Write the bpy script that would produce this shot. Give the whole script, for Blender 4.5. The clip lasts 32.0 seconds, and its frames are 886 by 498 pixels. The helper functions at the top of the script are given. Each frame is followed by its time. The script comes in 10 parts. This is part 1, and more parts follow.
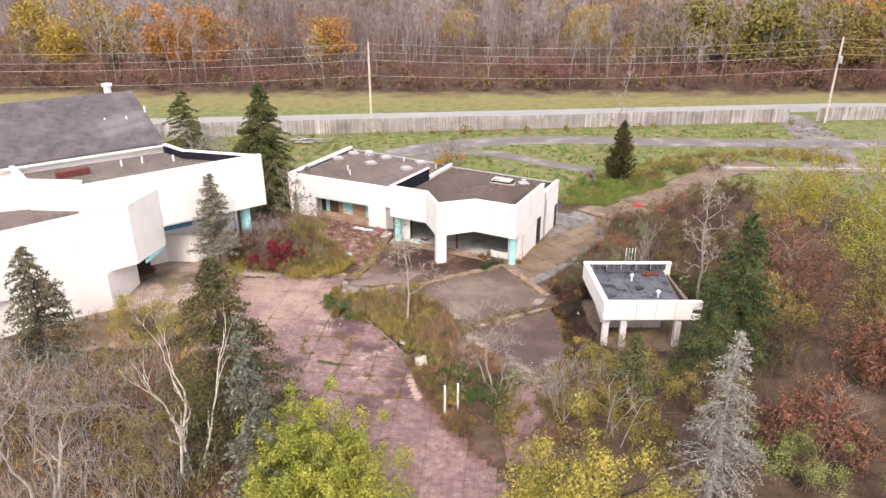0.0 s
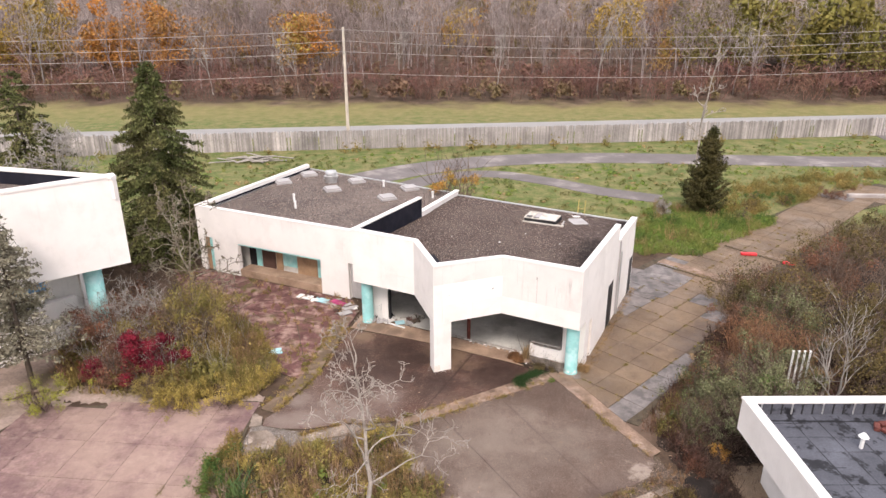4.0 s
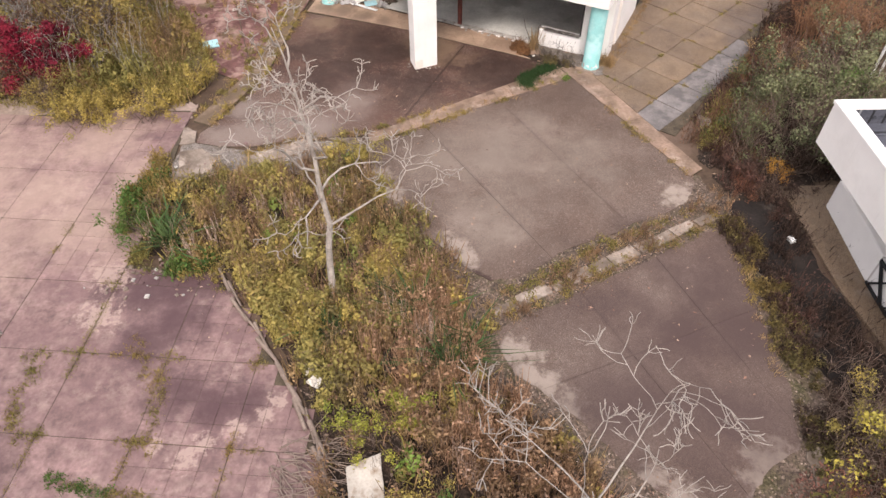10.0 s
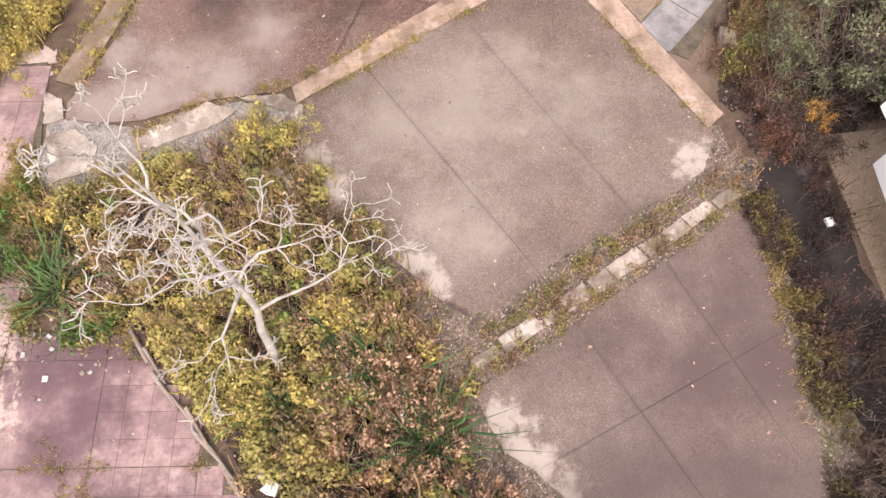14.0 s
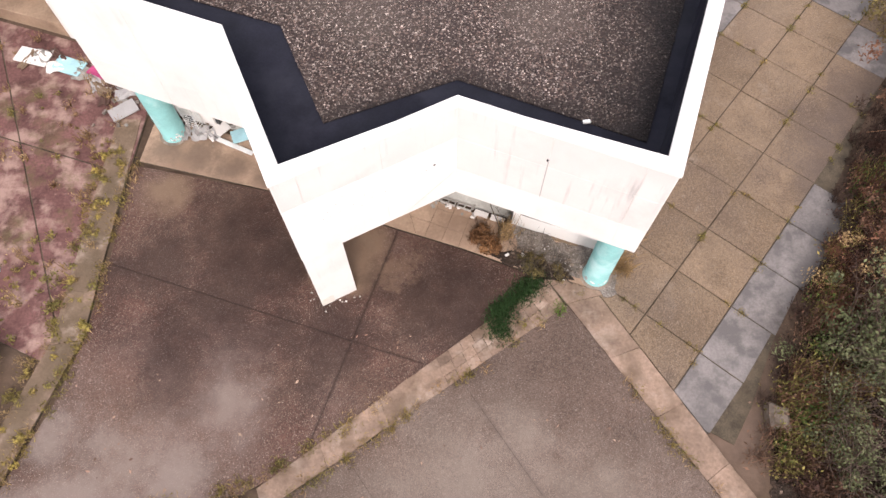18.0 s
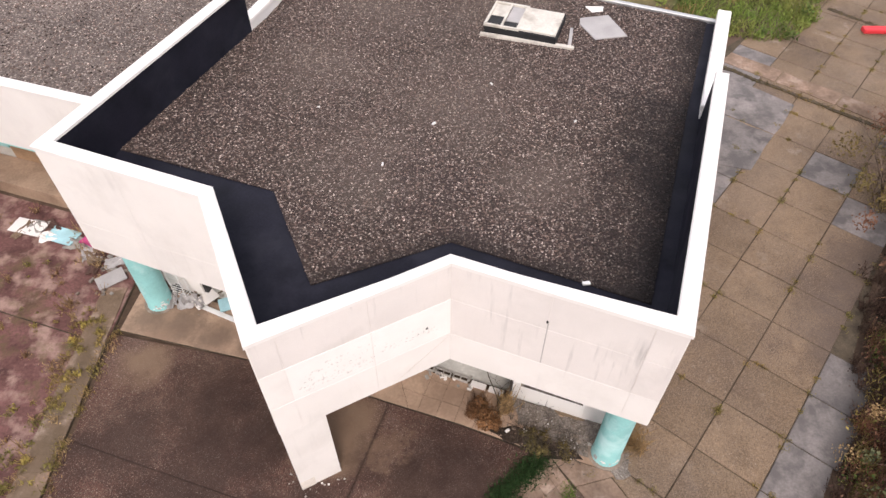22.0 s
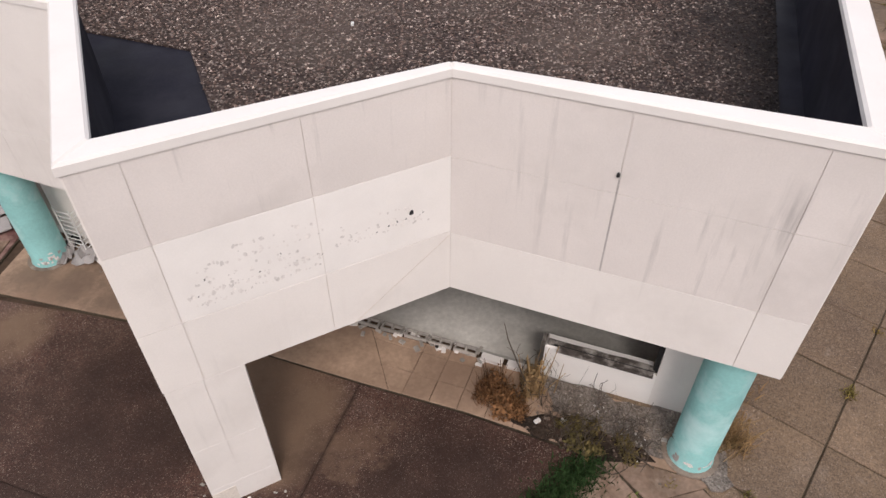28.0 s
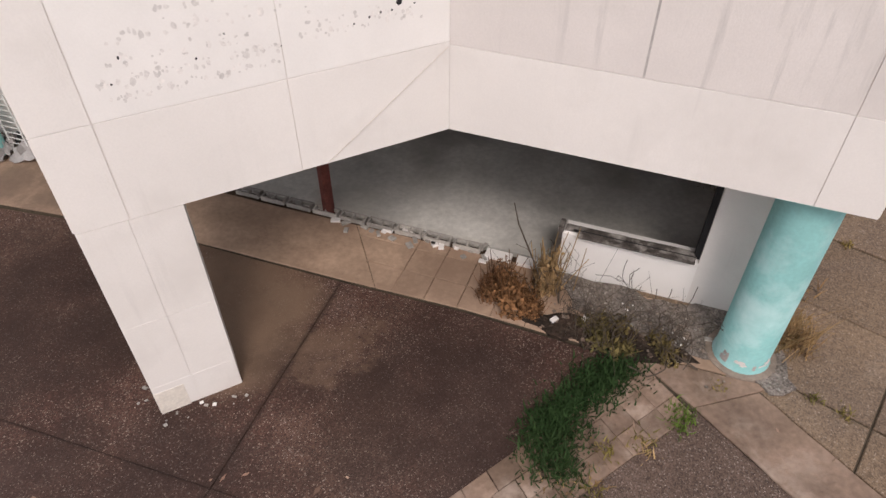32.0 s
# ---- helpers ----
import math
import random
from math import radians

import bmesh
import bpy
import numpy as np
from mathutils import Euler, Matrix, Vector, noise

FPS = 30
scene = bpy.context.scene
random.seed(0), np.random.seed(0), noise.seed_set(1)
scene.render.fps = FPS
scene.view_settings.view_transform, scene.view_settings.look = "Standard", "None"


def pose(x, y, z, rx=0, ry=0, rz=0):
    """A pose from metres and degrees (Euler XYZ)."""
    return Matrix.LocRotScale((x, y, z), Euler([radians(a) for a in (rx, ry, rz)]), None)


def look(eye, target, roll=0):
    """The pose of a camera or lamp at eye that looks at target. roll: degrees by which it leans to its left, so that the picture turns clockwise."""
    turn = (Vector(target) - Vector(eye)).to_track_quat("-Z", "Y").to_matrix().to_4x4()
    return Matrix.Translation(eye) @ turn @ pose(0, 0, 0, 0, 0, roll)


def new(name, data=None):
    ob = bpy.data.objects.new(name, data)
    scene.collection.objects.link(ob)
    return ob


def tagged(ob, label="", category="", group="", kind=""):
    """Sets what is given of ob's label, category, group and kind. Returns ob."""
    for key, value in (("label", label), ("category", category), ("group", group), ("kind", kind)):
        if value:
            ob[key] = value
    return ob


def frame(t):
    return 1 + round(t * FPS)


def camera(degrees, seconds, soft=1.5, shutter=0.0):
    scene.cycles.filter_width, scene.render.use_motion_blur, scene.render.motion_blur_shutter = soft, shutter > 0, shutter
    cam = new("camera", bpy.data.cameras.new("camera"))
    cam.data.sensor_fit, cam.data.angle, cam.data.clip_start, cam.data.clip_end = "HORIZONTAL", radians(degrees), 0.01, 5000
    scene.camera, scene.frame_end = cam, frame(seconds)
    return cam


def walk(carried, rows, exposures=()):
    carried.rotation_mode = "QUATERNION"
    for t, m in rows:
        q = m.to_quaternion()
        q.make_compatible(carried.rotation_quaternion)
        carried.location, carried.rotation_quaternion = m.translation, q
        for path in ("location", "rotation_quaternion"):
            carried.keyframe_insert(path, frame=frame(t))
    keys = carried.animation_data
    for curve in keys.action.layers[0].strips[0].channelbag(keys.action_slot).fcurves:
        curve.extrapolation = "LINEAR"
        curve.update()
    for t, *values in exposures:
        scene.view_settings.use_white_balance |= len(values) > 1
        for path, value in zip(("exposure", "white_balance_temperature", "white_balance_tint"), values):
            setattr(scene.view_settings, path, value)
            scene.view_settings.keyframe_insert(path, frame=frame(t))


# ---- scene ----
cam = camera(67.1, 32.0)
METRES, EYE, TILT, LEAN, TURN = 60.0, 23.07, -23.0, 0.0, 0.0
ROWS = [
    (0.0, 0.0, 0.0, 0.0, 0.0, 0.0, 0.0),
    (0.5, -0.0012, 0.0418, 0.018, 0.02, 0.41, 0.02),
    (1.0, -0.0022, 0.0942, 0.0343, 0.03, 0.84, 0.03),
    (1.5, -0.0034, 0.1602, 0.0518, 0.03, 1.31, 0.03),
    (2.0, -0.0051, 0.2324, 0.0683, 0.03, 1.87, 0.04),
    (2.5, -0.0058, 0.2982, 0.0742, 0.02, 1.88, 0.05),
    (3.0, -0.0046, 0.3546, 0.0715, -0.0, 1.86, 0.08),
    (3.5, -0.0023, 0.3911, 0.063, -0.0, 1.83, 0.08),
    (5.5, -0.0009, 0.4998, 0.0482, -0.16, 5.49, 0.07),
    (6.0, -0.0002, 0.5297, 0.053, -0.05, 6.65, 0.06),
    (6.5, 0.0014, 0.5437, 0.0532, -0.67, 7.17, 0.37),
    (7.0, 0.0012, 0.5447, 0.0506, -1.03, 7.25, 0.54),
    (7.5, 0.0011, 0.5379, 0.0465, -1.02, 6.58, 0.56),
    (8.0, 0.001, 0.5321, 0.0435, -0.95, 2.28, 0.57),
    (8.5, 0.0009, 0.5294, 0.0427, -0.92, -4.13, 0.62),
    (9.0, 0.0011, 0.5281, 0.0422, -0.94, -10.54, 0.67),
    (9.5, 0.0016, 0.5272, 0.0423, -0.96, -16.94, 0.71),
    (10.0, 0.0021, 0.5267, 0.0428, -0.97, -23.9, 0.74),
    (10.5, 0.0029, 0.527, 0.0432, -0.95, -30.43, 0.78),
    (11.0, 0.0033, 0.5278, 0.0443, -0.92, -36.86, 0.75),
    (11.5, 0.0031, 0.5285, 0.0452, -0.93, -42.65, 0.75),
    (12.0, 0.0034, 0.5309, 0.0462, -2.23, -44.72, 1.3),
    (12.5, 0.0046, 0.549, 0.0545, -4.63, -44.91, 2.28),
    (13.0, 0.0064, 0.5792, 0.0709, -4.71, -44.98, 2.33),
    (13.5, 0.0081, 0.608, 0.0844, -5.75, -44.94, 2.78),
    (14.0, 0.0099, 0.6339, 0.0963, -5.95, -44.88, 2.81),
    (14.5, 0.0123, 0.651, 0.1051, -6.36, -44.77, 3.0),
    (16.5, 0.0177, 0.6853, 0.1271, -6.39, -46.81, 2.89),
    (17.0, 0.0208, 0.7107, 0.1387, -6.4, -46.43, 2.85),
    (17.5, 0.0237, 0.7386, 0.1518, -6.39, -44.12, 2.75),
    (18.0, 0.0256, 0.7562, 0.1599, -6.4, -41.51, 2.67),
    (18.5, 0.0261, 0.7605, 0.1619, -6.43, -41.46, 2.67),
    (19.0, 0.026, 0.7618, 0.162, -6.37, -39.13, 2.67),
    (19.5, 0.0254, 0.7618, 0.1606, -6.39, -33.1, 2.63),
    (20.0, 0.0251, 0.7611, 0.1598, -6.42, -27.42, 2.64),
    (20.5, 0.0252, 0.7598, 0.1586, -6.47, -25.51, 2.63),
    (21.0, 0.026, 0.7596, 0.1581, -6.46, -26.03, 2.63),
    (21.5, 0.0269, 0.7605, 0.1556, -6.46, -26.02, 2.65),
    (22.0, 0.0278, 0.7638, 0.1481, -6.45, -25.98, 2.68),
    (22.5, 0.0284, 0.7677, 0.1391, -6.44, -26.01, 2.7),
    (23.0, 0.0288, 0.771, 0.1323, -6.45, -26.04, 2.72),
    (23.5, 0.0294, 0.7745, 0.1298, -6.44, -25.96, 2.73),
    (24.0, 0.0306, 0.7828, 0.1277, -6.42, -25.9, 2.74),
    (24.5, 0.0319, 0.7942, 0.1261, -6.37, -25.85, 2.74),
    (25.0, 0.0327, 0.8012, 0.1208, -6.38, -25.88, 2.74),
    (25.5, 0.0332, 0.8041, 0.1133, -6.36, -25.86, 2.77),
    (27.5, 0.0313, 0.8117, 0.0834, -6.42, -21.26, 2.76),
    (28.0, 0.0311, 0.8145, 0.0763, -6.42, -19.46, 2.77),
    (28.5, 0.0306, 0.8177, 0.0697, -6.41, -20.69, 2.75),
    (29.0, 0.0304, 0.8207, 0.0633, -6.41, -26.69, 2.74),
    (29.5, 0.0306, 0.8222, 0.0594, -6.51, -29.37, 2.73),
    (30.0, 0.0311, 0.8216, 0.0596, -6.52, -29.25, 2.73),
    (30.5, 0.0312, 0.8227, 0.0571, -6.54, -27.49, 2.73),
    (31.0, 0.0313, 0.8248, 0.0527, -6.55, -24.6, 2.73),
    (31.5, 0.0314, 0.8272, 0.0487, -6.5, -22.4, 2.71),
    (32.0, 0.0314, 0.831, 0.042, -6.58, -19.4, 2.71),
]
EXPOSURES = [(t, e, 6710 - 230 * max(0.0, 1 - abs(t - 14.75) / 4.5) - (70 if t > 17.5 else 230 if t > 16 else 0), 16) for t, e in ((0.0, 0.92), (2.0, 0.8), (3.5, 0.72), (6.0, 0.55), (7.0, 0.44), (8.0, 0.44), (9.0, 0.54), (10.5, 0.87), (12.0, 1.21), (13.0, 1.39), (14.5, 1.42), (16.5, 1.45), (17.2, 1.27), (18.0, 0.74), (19.0, 0.6), (20.0, 0.5), (21.0, 0.46), (23.0, 0.41), (25.0, 0.33), (28.0, -0.02), (29.0, -0.12), (30.0, -0.02), (32.0, 0.05))]
walk(cam, [(t, pose(0, 0, EYE, TILT, LEAN, TURN) @ pose(METRES * x, METRES * y, METRES * z, 90 + pitch, roll, yaw)) for t, x, y, z, yaw, pitch, roll in ROWS], EXPOSURES)

# ---- light ----
world = bpy.data.worlds.new("overcast_sky")
scene.world = world
world.use_nodes = True
wn, wl = world.node_tree.nodes, world.node_tree.links
SUN_ELEV, SUN_ROT = 48.0, 182.0
sky = wn.new("ShaderNodeTexSky")
sky.sky_type = "NISHITA"
sky.sun_disc = False
sky.sun_elevation, sky.sun_rotation = radians(SUN_ELEV), radians(SUN_ROT)
sky.air_density, sky.dust_density, sky.ozone_density = 1.0, 4.0, 1.0
veil = wn.new("ShaderNodeMix")
veil.data_type = "RGBA"
veil.inputs[0].default_value = 0.62
cloud_noise = wn.new("ShaderNodeTexNoise")
cloud_noise.inputs["Scale"].default_value = 2.2
cloud_noise.inputs["Detail"].default_value = 5
cloud_ramp = wn.new("ShaderNodeValToRGB")
cloud_ramp.color_ramp.elements[0].position, cloud_ramp.color_ramp.elements[1].position = 0.35, 0.7
cloud_ramp.color_ramp.elements[0].color = (8.3, 8.8, 9.6, 1)
cloud_ramp.color_ramp.elements[1].color = (11.5, 11.4, 11.2, 1)
wl.new(cloud_noise.outputs["Fac"], cloud_ramp.inputs["Fac"])
wl.new(sky.outputs["Color"], veil.inputs[6])
wl.new(cloud_ramp.outputs["Color"], veil.inputs[7])
backing = wn["Background"]
backing.inputs["Strength"].default_value = 0.12
wl.new(veil.outputs[2], backing.inputs["Color"])

sun_data = bpy.data.lights.new("sun", "SUN")
sun_data.energy, sun_data.angle, sun_data.color = 1.4, radians(16), (1.0, 0.95, 0.88)
sun = new("sun", sun_data)
az = radians(SUN_ROT)
sun_dir = Vector((math.sin(az) * math.cos(radians(SUN_ELEV)), math.cos(az) * math.cos(radians(SUN_ELEV)), math.sin(radians(SUN_ELEV))))
sun.matrix_world = look(sun_dir * 200, (0, 0, 0))


# ---- materials ----
def shade(name, base, rough=0.85, metal=0.0, spread=0.25, scale=3.0, fine=40.0, bump=0.25, tint=None, tint_scale=0.5, tint_lo=0.5, tint_hi=0.7,
          streak=0.0, streak_col=(0.12, 0.11, 0.1), island=0.0, per_object=0.0, speck=None, speck_scale=60.0, speck_amount=0.5, dist=0.02, worn=None, worn_scale=1.0, worn_lo=0.58, worn_hi=0.64, speck_depth=0.45, spec=0.3):
    """A node material: base colour varied at two scales, a patchy second tint, upright streaks, specks, variation per island or object, and fine relief."""
    mat = bpy.data.materials.new(name)
    mat.use_nodes = True
    n, l = mat.node_tree.nodes, mat.node_tree.links
    bsdf = n["Principled BSDF"]
    bsdf.inputs["Roughness"].default_value = rough
    bsdf.inputs["Metallic"].default_value = metal
    bsdf.inputs["Specular IOR Level"].default_value = spec if metal == 0 else 0.5
    coord = n.new("ShaderNodeTexCoord")
    geo = n.new("ShaderNodeNewGeometry")
    place = geo.outputs["Position"]

    def noise_tex(sc, detail=4.0, vec=None, rough_=0.55):
        t = n.new("ShaderNodeTexNoise")
        t.inputs["Scale"].default_value = sc
        t.inputs["Detail"].default_value = detail
        t.inputs["Roughness"].default_value = rough_
        l.new(vec or place, t.inputs["Vector"])
        return t.outputs["Fac"]

    def ramp(fac, lo, hi, a=(0, 0, 0, 1), b=(1, 1, 1, 1)):
        r = n.new("ShaderNodeValToRGB")
        r.color_ramp.elements[0].position, r.color_ramp.elements[1].position = lo, hi
        r.color_ramp.elements[0].color, r.color_ramp.elements[1].color = a, b
        l.new(fac, r.inputs["Fac"])
        return r.outputs["Color"]

    def mix(fac, a, b, mode="MIX"):
        m = n.new("ShaderNodeMix")
        m.data_type, m.blend_type = "RGBA", mode
        for sock, val in ((m.inputs[0], fac), (m.inputs[6], a), (m.inputs[7], b)):
            if isinstance(val, bpy.types.NodeSocket):
                l.new(val, sock)
            else:
                sock.default_value = val if not isinstance(val, tuple) else (*val[:3], 1)
        return m.outputs[2]

    lo = tuple(c * (1 - spread) for c in base)
    hi = tuple(min(1.0, c * (1 + spread)) for c in base)
    col = ramp(noise_tex(scale), 0.3, 0.7, (*lo, 1), (*hi, 1))
    fine_fac = noise_tex(fine, 3.0)
    grain = ramp(fine_fac, 0.25, 0.75, (1 - spread * 0.8,) * 3 + (1,), (1 + spread * 0.5,) * 3 + (1,))
    col = mix(1.0, col, grain, "MULTIPLY")
    if tint is not None:
        col = mix(ramp(noise_tex(tint_scale, 6.0, None, 0.62), tint_lo, tint_hi), col, tint)
    if worn is not None:
        big = ramp(noise_tex(worn_scale * 0.35, 3.0), 0.45, 0.6)
        edge = ramp(noise_tex(worn_scale, 9.0, None, 0.68), worn_lo, worn_hi)
        col = mix(mix(1.0, big, edge, "MULTIPLY"), col, worn)
    if speck is not None:
        vor = n.new("ShaderNodeTexVoronoi")
        vor.inputs["Scale"].default_value = speck_scale
        l.new(place, vor.inputs["Vector"])
        sep = n.new("ShaderNodeSeparateColor")
        l.new(vor.outputs["Color"], sep.inputs["Color"])
        col = mix(ramp(sep.outputs["Red"], 1 - speck_amount, 1.0), col, speck)
        dark = ramp(sep.outputs["Green"], 0.0, 0.9, (0.4,) * 3 + (1,), (1.25,) * 3 + (1,))
        col = mix(speck_depth, col, mix(1.0, col, dark, "MULTIPLY"))
    if streak > 0:
        mp = n.new("ShaderNodeMapping")
        mp.inputs["Scale"].default_value = (7.0, 7.0, 0.55)
        l.new(place, mp.inputs["Vector"])
        s1 = ramp(noise_tex(1.0, 6.0, mp.outputs["Vector"], 0.6), 0.56, 0.78)
        s2 = ramp(noise_tex(0.9, 2.0), 0.4, 0.65)
        both = mix(1.0, s1, s2, "MULTIPLY")
        amt = mix(1.0, both, (streak,) * 3, "MULTIPLY")
        col = mix(amt, col, streak_col)
    if island > 0:
        r = ramp(geo.outputs["Random Per Island"], 0.0, 1.0, (1 - island,) * 3 + (1,), (1 + island * 0.7,) * 3 + (1,))
        col = mix(1.0, col, r, "MULTIPLY")
    if per_object > 0:
        info = n.new("ShaderNodeObjectInfo")
        r = ramp(info.outputs["Random"], 0.0, 1.0, (1 - per_object,) * 3 + (1,), (1 + per_object,) * 3 + (1,))
        col = mix(1.0, col, r, "MULTIPLY")
    l.new(col, bsdf.inputs["Base Color"])
    if rough < 0.7 and metal == 0:
        rr_ = n.new("ShaderNodeMapRange")
        rr_.inputs["From Min"].default_value, rr_.inputs["From Max"].default_value = 0.35, 0.65
        rr_.inputs["To Min"].default_value, rr_.inputs["To Max"].default_value = rough * 0.75, min(1.0, rough * 1.5)
        l.new(noise_tex(0.45, 4.0), rr_.inputs["Value"])
        l.new(rr_.outputs[0], bsdf.inputs["Roughness"])
    if bump > 0:
        b = n.new("ShaderNodeBump")
        b.inputs["Strength"].default_value = bump
        b.inputs["Distance"].default_value = dist
        l.new(fine_fac if speck is None else vor.outputs["Distance"], b.inputs["Height"])
        l.new(b.outputs["Normal"], bsdf.inputs["Normal"])
    return mat


def stain(mat, spots, colour, amount=1.0, wander=0.9, scale=1.3, soft=0.5, level=0.0):
    """Lays stains or bleached patches of uneven outline at given places of the plan."""
    n, l = mat.node_tree.nodes, mat.node_tree.links
    bsdf = n["Principled BSDF"]
    below = bsdf.inputs["Base Color"].links[0].from_socket
    geo = n.new("ShaderNodeNewGeometry")
    least = None
    for x, y, r in spots:
        d = n.new("ShaderNodeVectorMath")
        d.operation = "DISTANCE"
        d.inputs[1].default_value = (x, y, level)
        l.new(geo.outputs["Position"], d.inputs[0])
        s = n.new("ShaderNodeMath")
        s.operation = "DIVIDE"
        s.inputs[1].default_value = r
        l.new(d.outputs["Value"], s.inputs[0])
        if least is None:
            least = s.outputs[0]
        else:
            m = n.new("ShaderNodeMath")
            m.operation = "SMOOTH_MIN"
            m.inputs[2].default_value = 0.3
            l.new(least, m.inputs[0])
            l.new(s.outputs[0], m.inputs[1])
            least = m.outputs[0]
    tex = n.new("ShaderNodeTexNoise")
    tex.inputs["Scale"].default_value, tex.inputs["Detail"].default_value, tex.inputs["Roughness"].default_value = scale, 9, 0.68
    l.new(geo.outputs["Position"], tex.inputs["Vector"])
    add = n.new("ShaderNodeMath")
    add.operation = "MULTIPLY_ADD"
    add.inputs[1].default_value = wander * 4
    l.new(tex.outputs["Fac"], add.inputs[0])
    l.new(least, add.inputs[2])
    rng_ = n.new("ShaderNodeMapRange")
    rng_.interpolation_type = "SMOOTHSTEP"
    rng_.inputs["From Min"].default_value, rng_.inputs["From Max"].default_value = 1.0 + wander * 2 - soft, 1.0 + wander * 2 + soft
    rng_.inputs["To Min"].default_value, rng_.inputs["To Max"].default_value = amount, 0.0
    l.new(add.outputs[0], rng_.inputs["Value"])
    mx = n.new("ShaderNodeMix")
    mx.data_type = "RGBA"
    mx.inputs[7].default_value = (*colour, 1)
    l.new(rng_.outputs[0], mx.inputs[0])
    l.new(below, mx.inputs[6])
    l.new(mx.outputs[2], bsdf.inputs["Base Color"])


def line_tone(mat, lines, colour, amount=1.0, wander=0.5, scale=1.5, soft=0.5):
    """Lays a colour, such as joint dirt, of uneven width along straight lines of the plan, each from place to place
    with a half width.
    """
    n, l = mat.node_tree.nodes, mat.node_tree.links
    bsdf = n["Principled BSDF"]
    geo = n.new("ShaderNodeNewGeometry")

    def calc(op, a_, b_):
        m = n.new("ShaderNodeMath")
        m.operation = op
        for k_, val in enumerate((a_, b_)):
            if isinstance(val, bpy.types.NodeSocket):
                l.new(val, m.inputs[k_])
            else:
                m.inputs[k_].default_value = val
        return m.outputs[0]

    def vec(op, a_, val):
        m = n.new("ShaderNodeVectorMath")
        m.operation = op
        l.new(a_, m.inputs[0])
        m.inputs[1].default_value = val
        return m.outputs["Value"] if op == "DOT_PRODUCT" else m.outputs[0]

    least = None
    for (x0, y0), (x1, y1), half in lines:
        L_ = math.hypot(x1 - x0, y1 - y0)
        d = ((x1 - x0) / L_, (y1 - y0) / L_, 0)
        rel = vec("SUBTRACT", geo.outputs["Position"], ((x0 + x1) / 2, (y0 + y1) / 2, 0))
        across = calc("ABSOLUTE", vec("DOT_PRODUCT", rel, (-d[1], d[0], 0)), 0.0)
        beyond = calc("MAXIMUM", calc("SUBTRACT", calc("ABSOLUTE", vec("DOT_PRODUCT", rel, d), 0.0), L_ / 2), 0.0)
        dist = calc("DIVIDE", calc("ADD", across, beyond), half)
        least = dist if least is None else calc("MINIMUM", least, dist)
    tex = n.new("ShaderNodeTexNoise")
    tex.inputs["Scale"].default_value, tex.inputs["Detail"].default_value, tex.inputs["Roughness"].default_value = scale, 6, 0.65
    l.new(geo.outputs["Position"], tex.inputs["Vector"])
    total = calc("ADD", least, calc("MULTIPLY", calc("SUBTRACT", tex.outputs["Fac"], 0.5), wander * 4))
    rng_ = n.new("ShaderNodeMapRange")
    rng_.interpolation_type = "SMOOTHSTEP"
    rng_.inputs["From Min"].default_value, rng_.inputs["From Max"].default_value = 1.0 - soft, 1.0 + soft
    rng_.inputs["To Min"].default_value, rng_.inputs["To Max"].default_value = amount, 0.0
    l.new(total, rng_.inputs["Value"])
    mx = n.new("ShaderNodeMix")
    mx.data_type = "RGBA"
    mx.inputs[7].default_value = (*colour, 1)
    below = bsdf.inputs["Base Color"].links[0].from_socket
    l.new(rng_.outputs[0], mx.inputs[0])
    l.new(below, mx.inputs[6])
    l.new(mx.outputs[2], bsdf.inputs["Base Color"])


STUCCO = shade("painted_stucco", (0.83, 0.79, 0.755), 0.8, spread=0.035, scale=0.8, fine=60, bump=0.12, tint=(0.76, 0.72, 0.685), tint_scale=0.9, streak=0.28, streak_col=(0.5, 0.47, 0.45))
DIRTY = shade("dirty_stucco", (0.75, 0.7, 0.67), 0.85, spread=0.05, scale=0.9, fine=60, bump=0.15, tint=(0.66, 0.615, 0.585), tint_scale=0.7, streak=0.8, streak_col=(0.36, 0.34, 0.33))
PATCH = shade("fresh_white_paint", (0.88, 0.85, 0.82), 0.7, spread=0.03, scale=2, fine=70, bump=0.1)
COPING = shade("white_coping_metal", (0.81, 0.775, 0.745), 0.55, spread=0.03, scale=2, fine=90, bump=0.04, tint=(0.74, 0.7, 0.67), tint_scale=3, tint_lo=0.6, tint_hi=0.8)
MEMBRANE = shade("black_roof_membrane", (0.014, 0.014, 0.022), 0.6, spread=0.3, scale=1.2, fine=30, bump=0.08, tint=(0.024, 0.024, 0.034), tint_scale=0.8, spec=0.15)
GRAVEL = shade("roof_gravel", (0.075, 0.052, 0.045), 0.95, spread=0.35, scale=0.6, fine=30, bump=0.9, speck=(0.36, 0.295, 0.26), speck_scale=34, speck_amount=0.24, speck_depth=0.9, tint=(0.055, 0.038, 0.036), tint_scale=0.3, dist=0.03)
# paler roof gravel: the sheen of a low viewing angle is in its colour
OLDGRAVEL = shade("sheen_pale_roof_gravel", (0.15, 0.118, 0.104), 0.95, spread=0.3, scale=0.4, fine=20, bump=0.6, speck=(0.4, 0.34, 0.3), speck_scale=26, speck_amount=0.25, speck_depth=0.7, tint=(0.085, 0.066, 0.06), tint_scale=0.22, dist=0.03)
SLATE = shade("dark_slope_roofing", (0.096, 0.083, 0.088), 0.9, spread=0.25, scale=1.6, fine=14, bump=0.4, tint=(0.16, 0.142, 0.146), tint_scale=0.5, tint_lo=0.45, tint_hi=0.75)
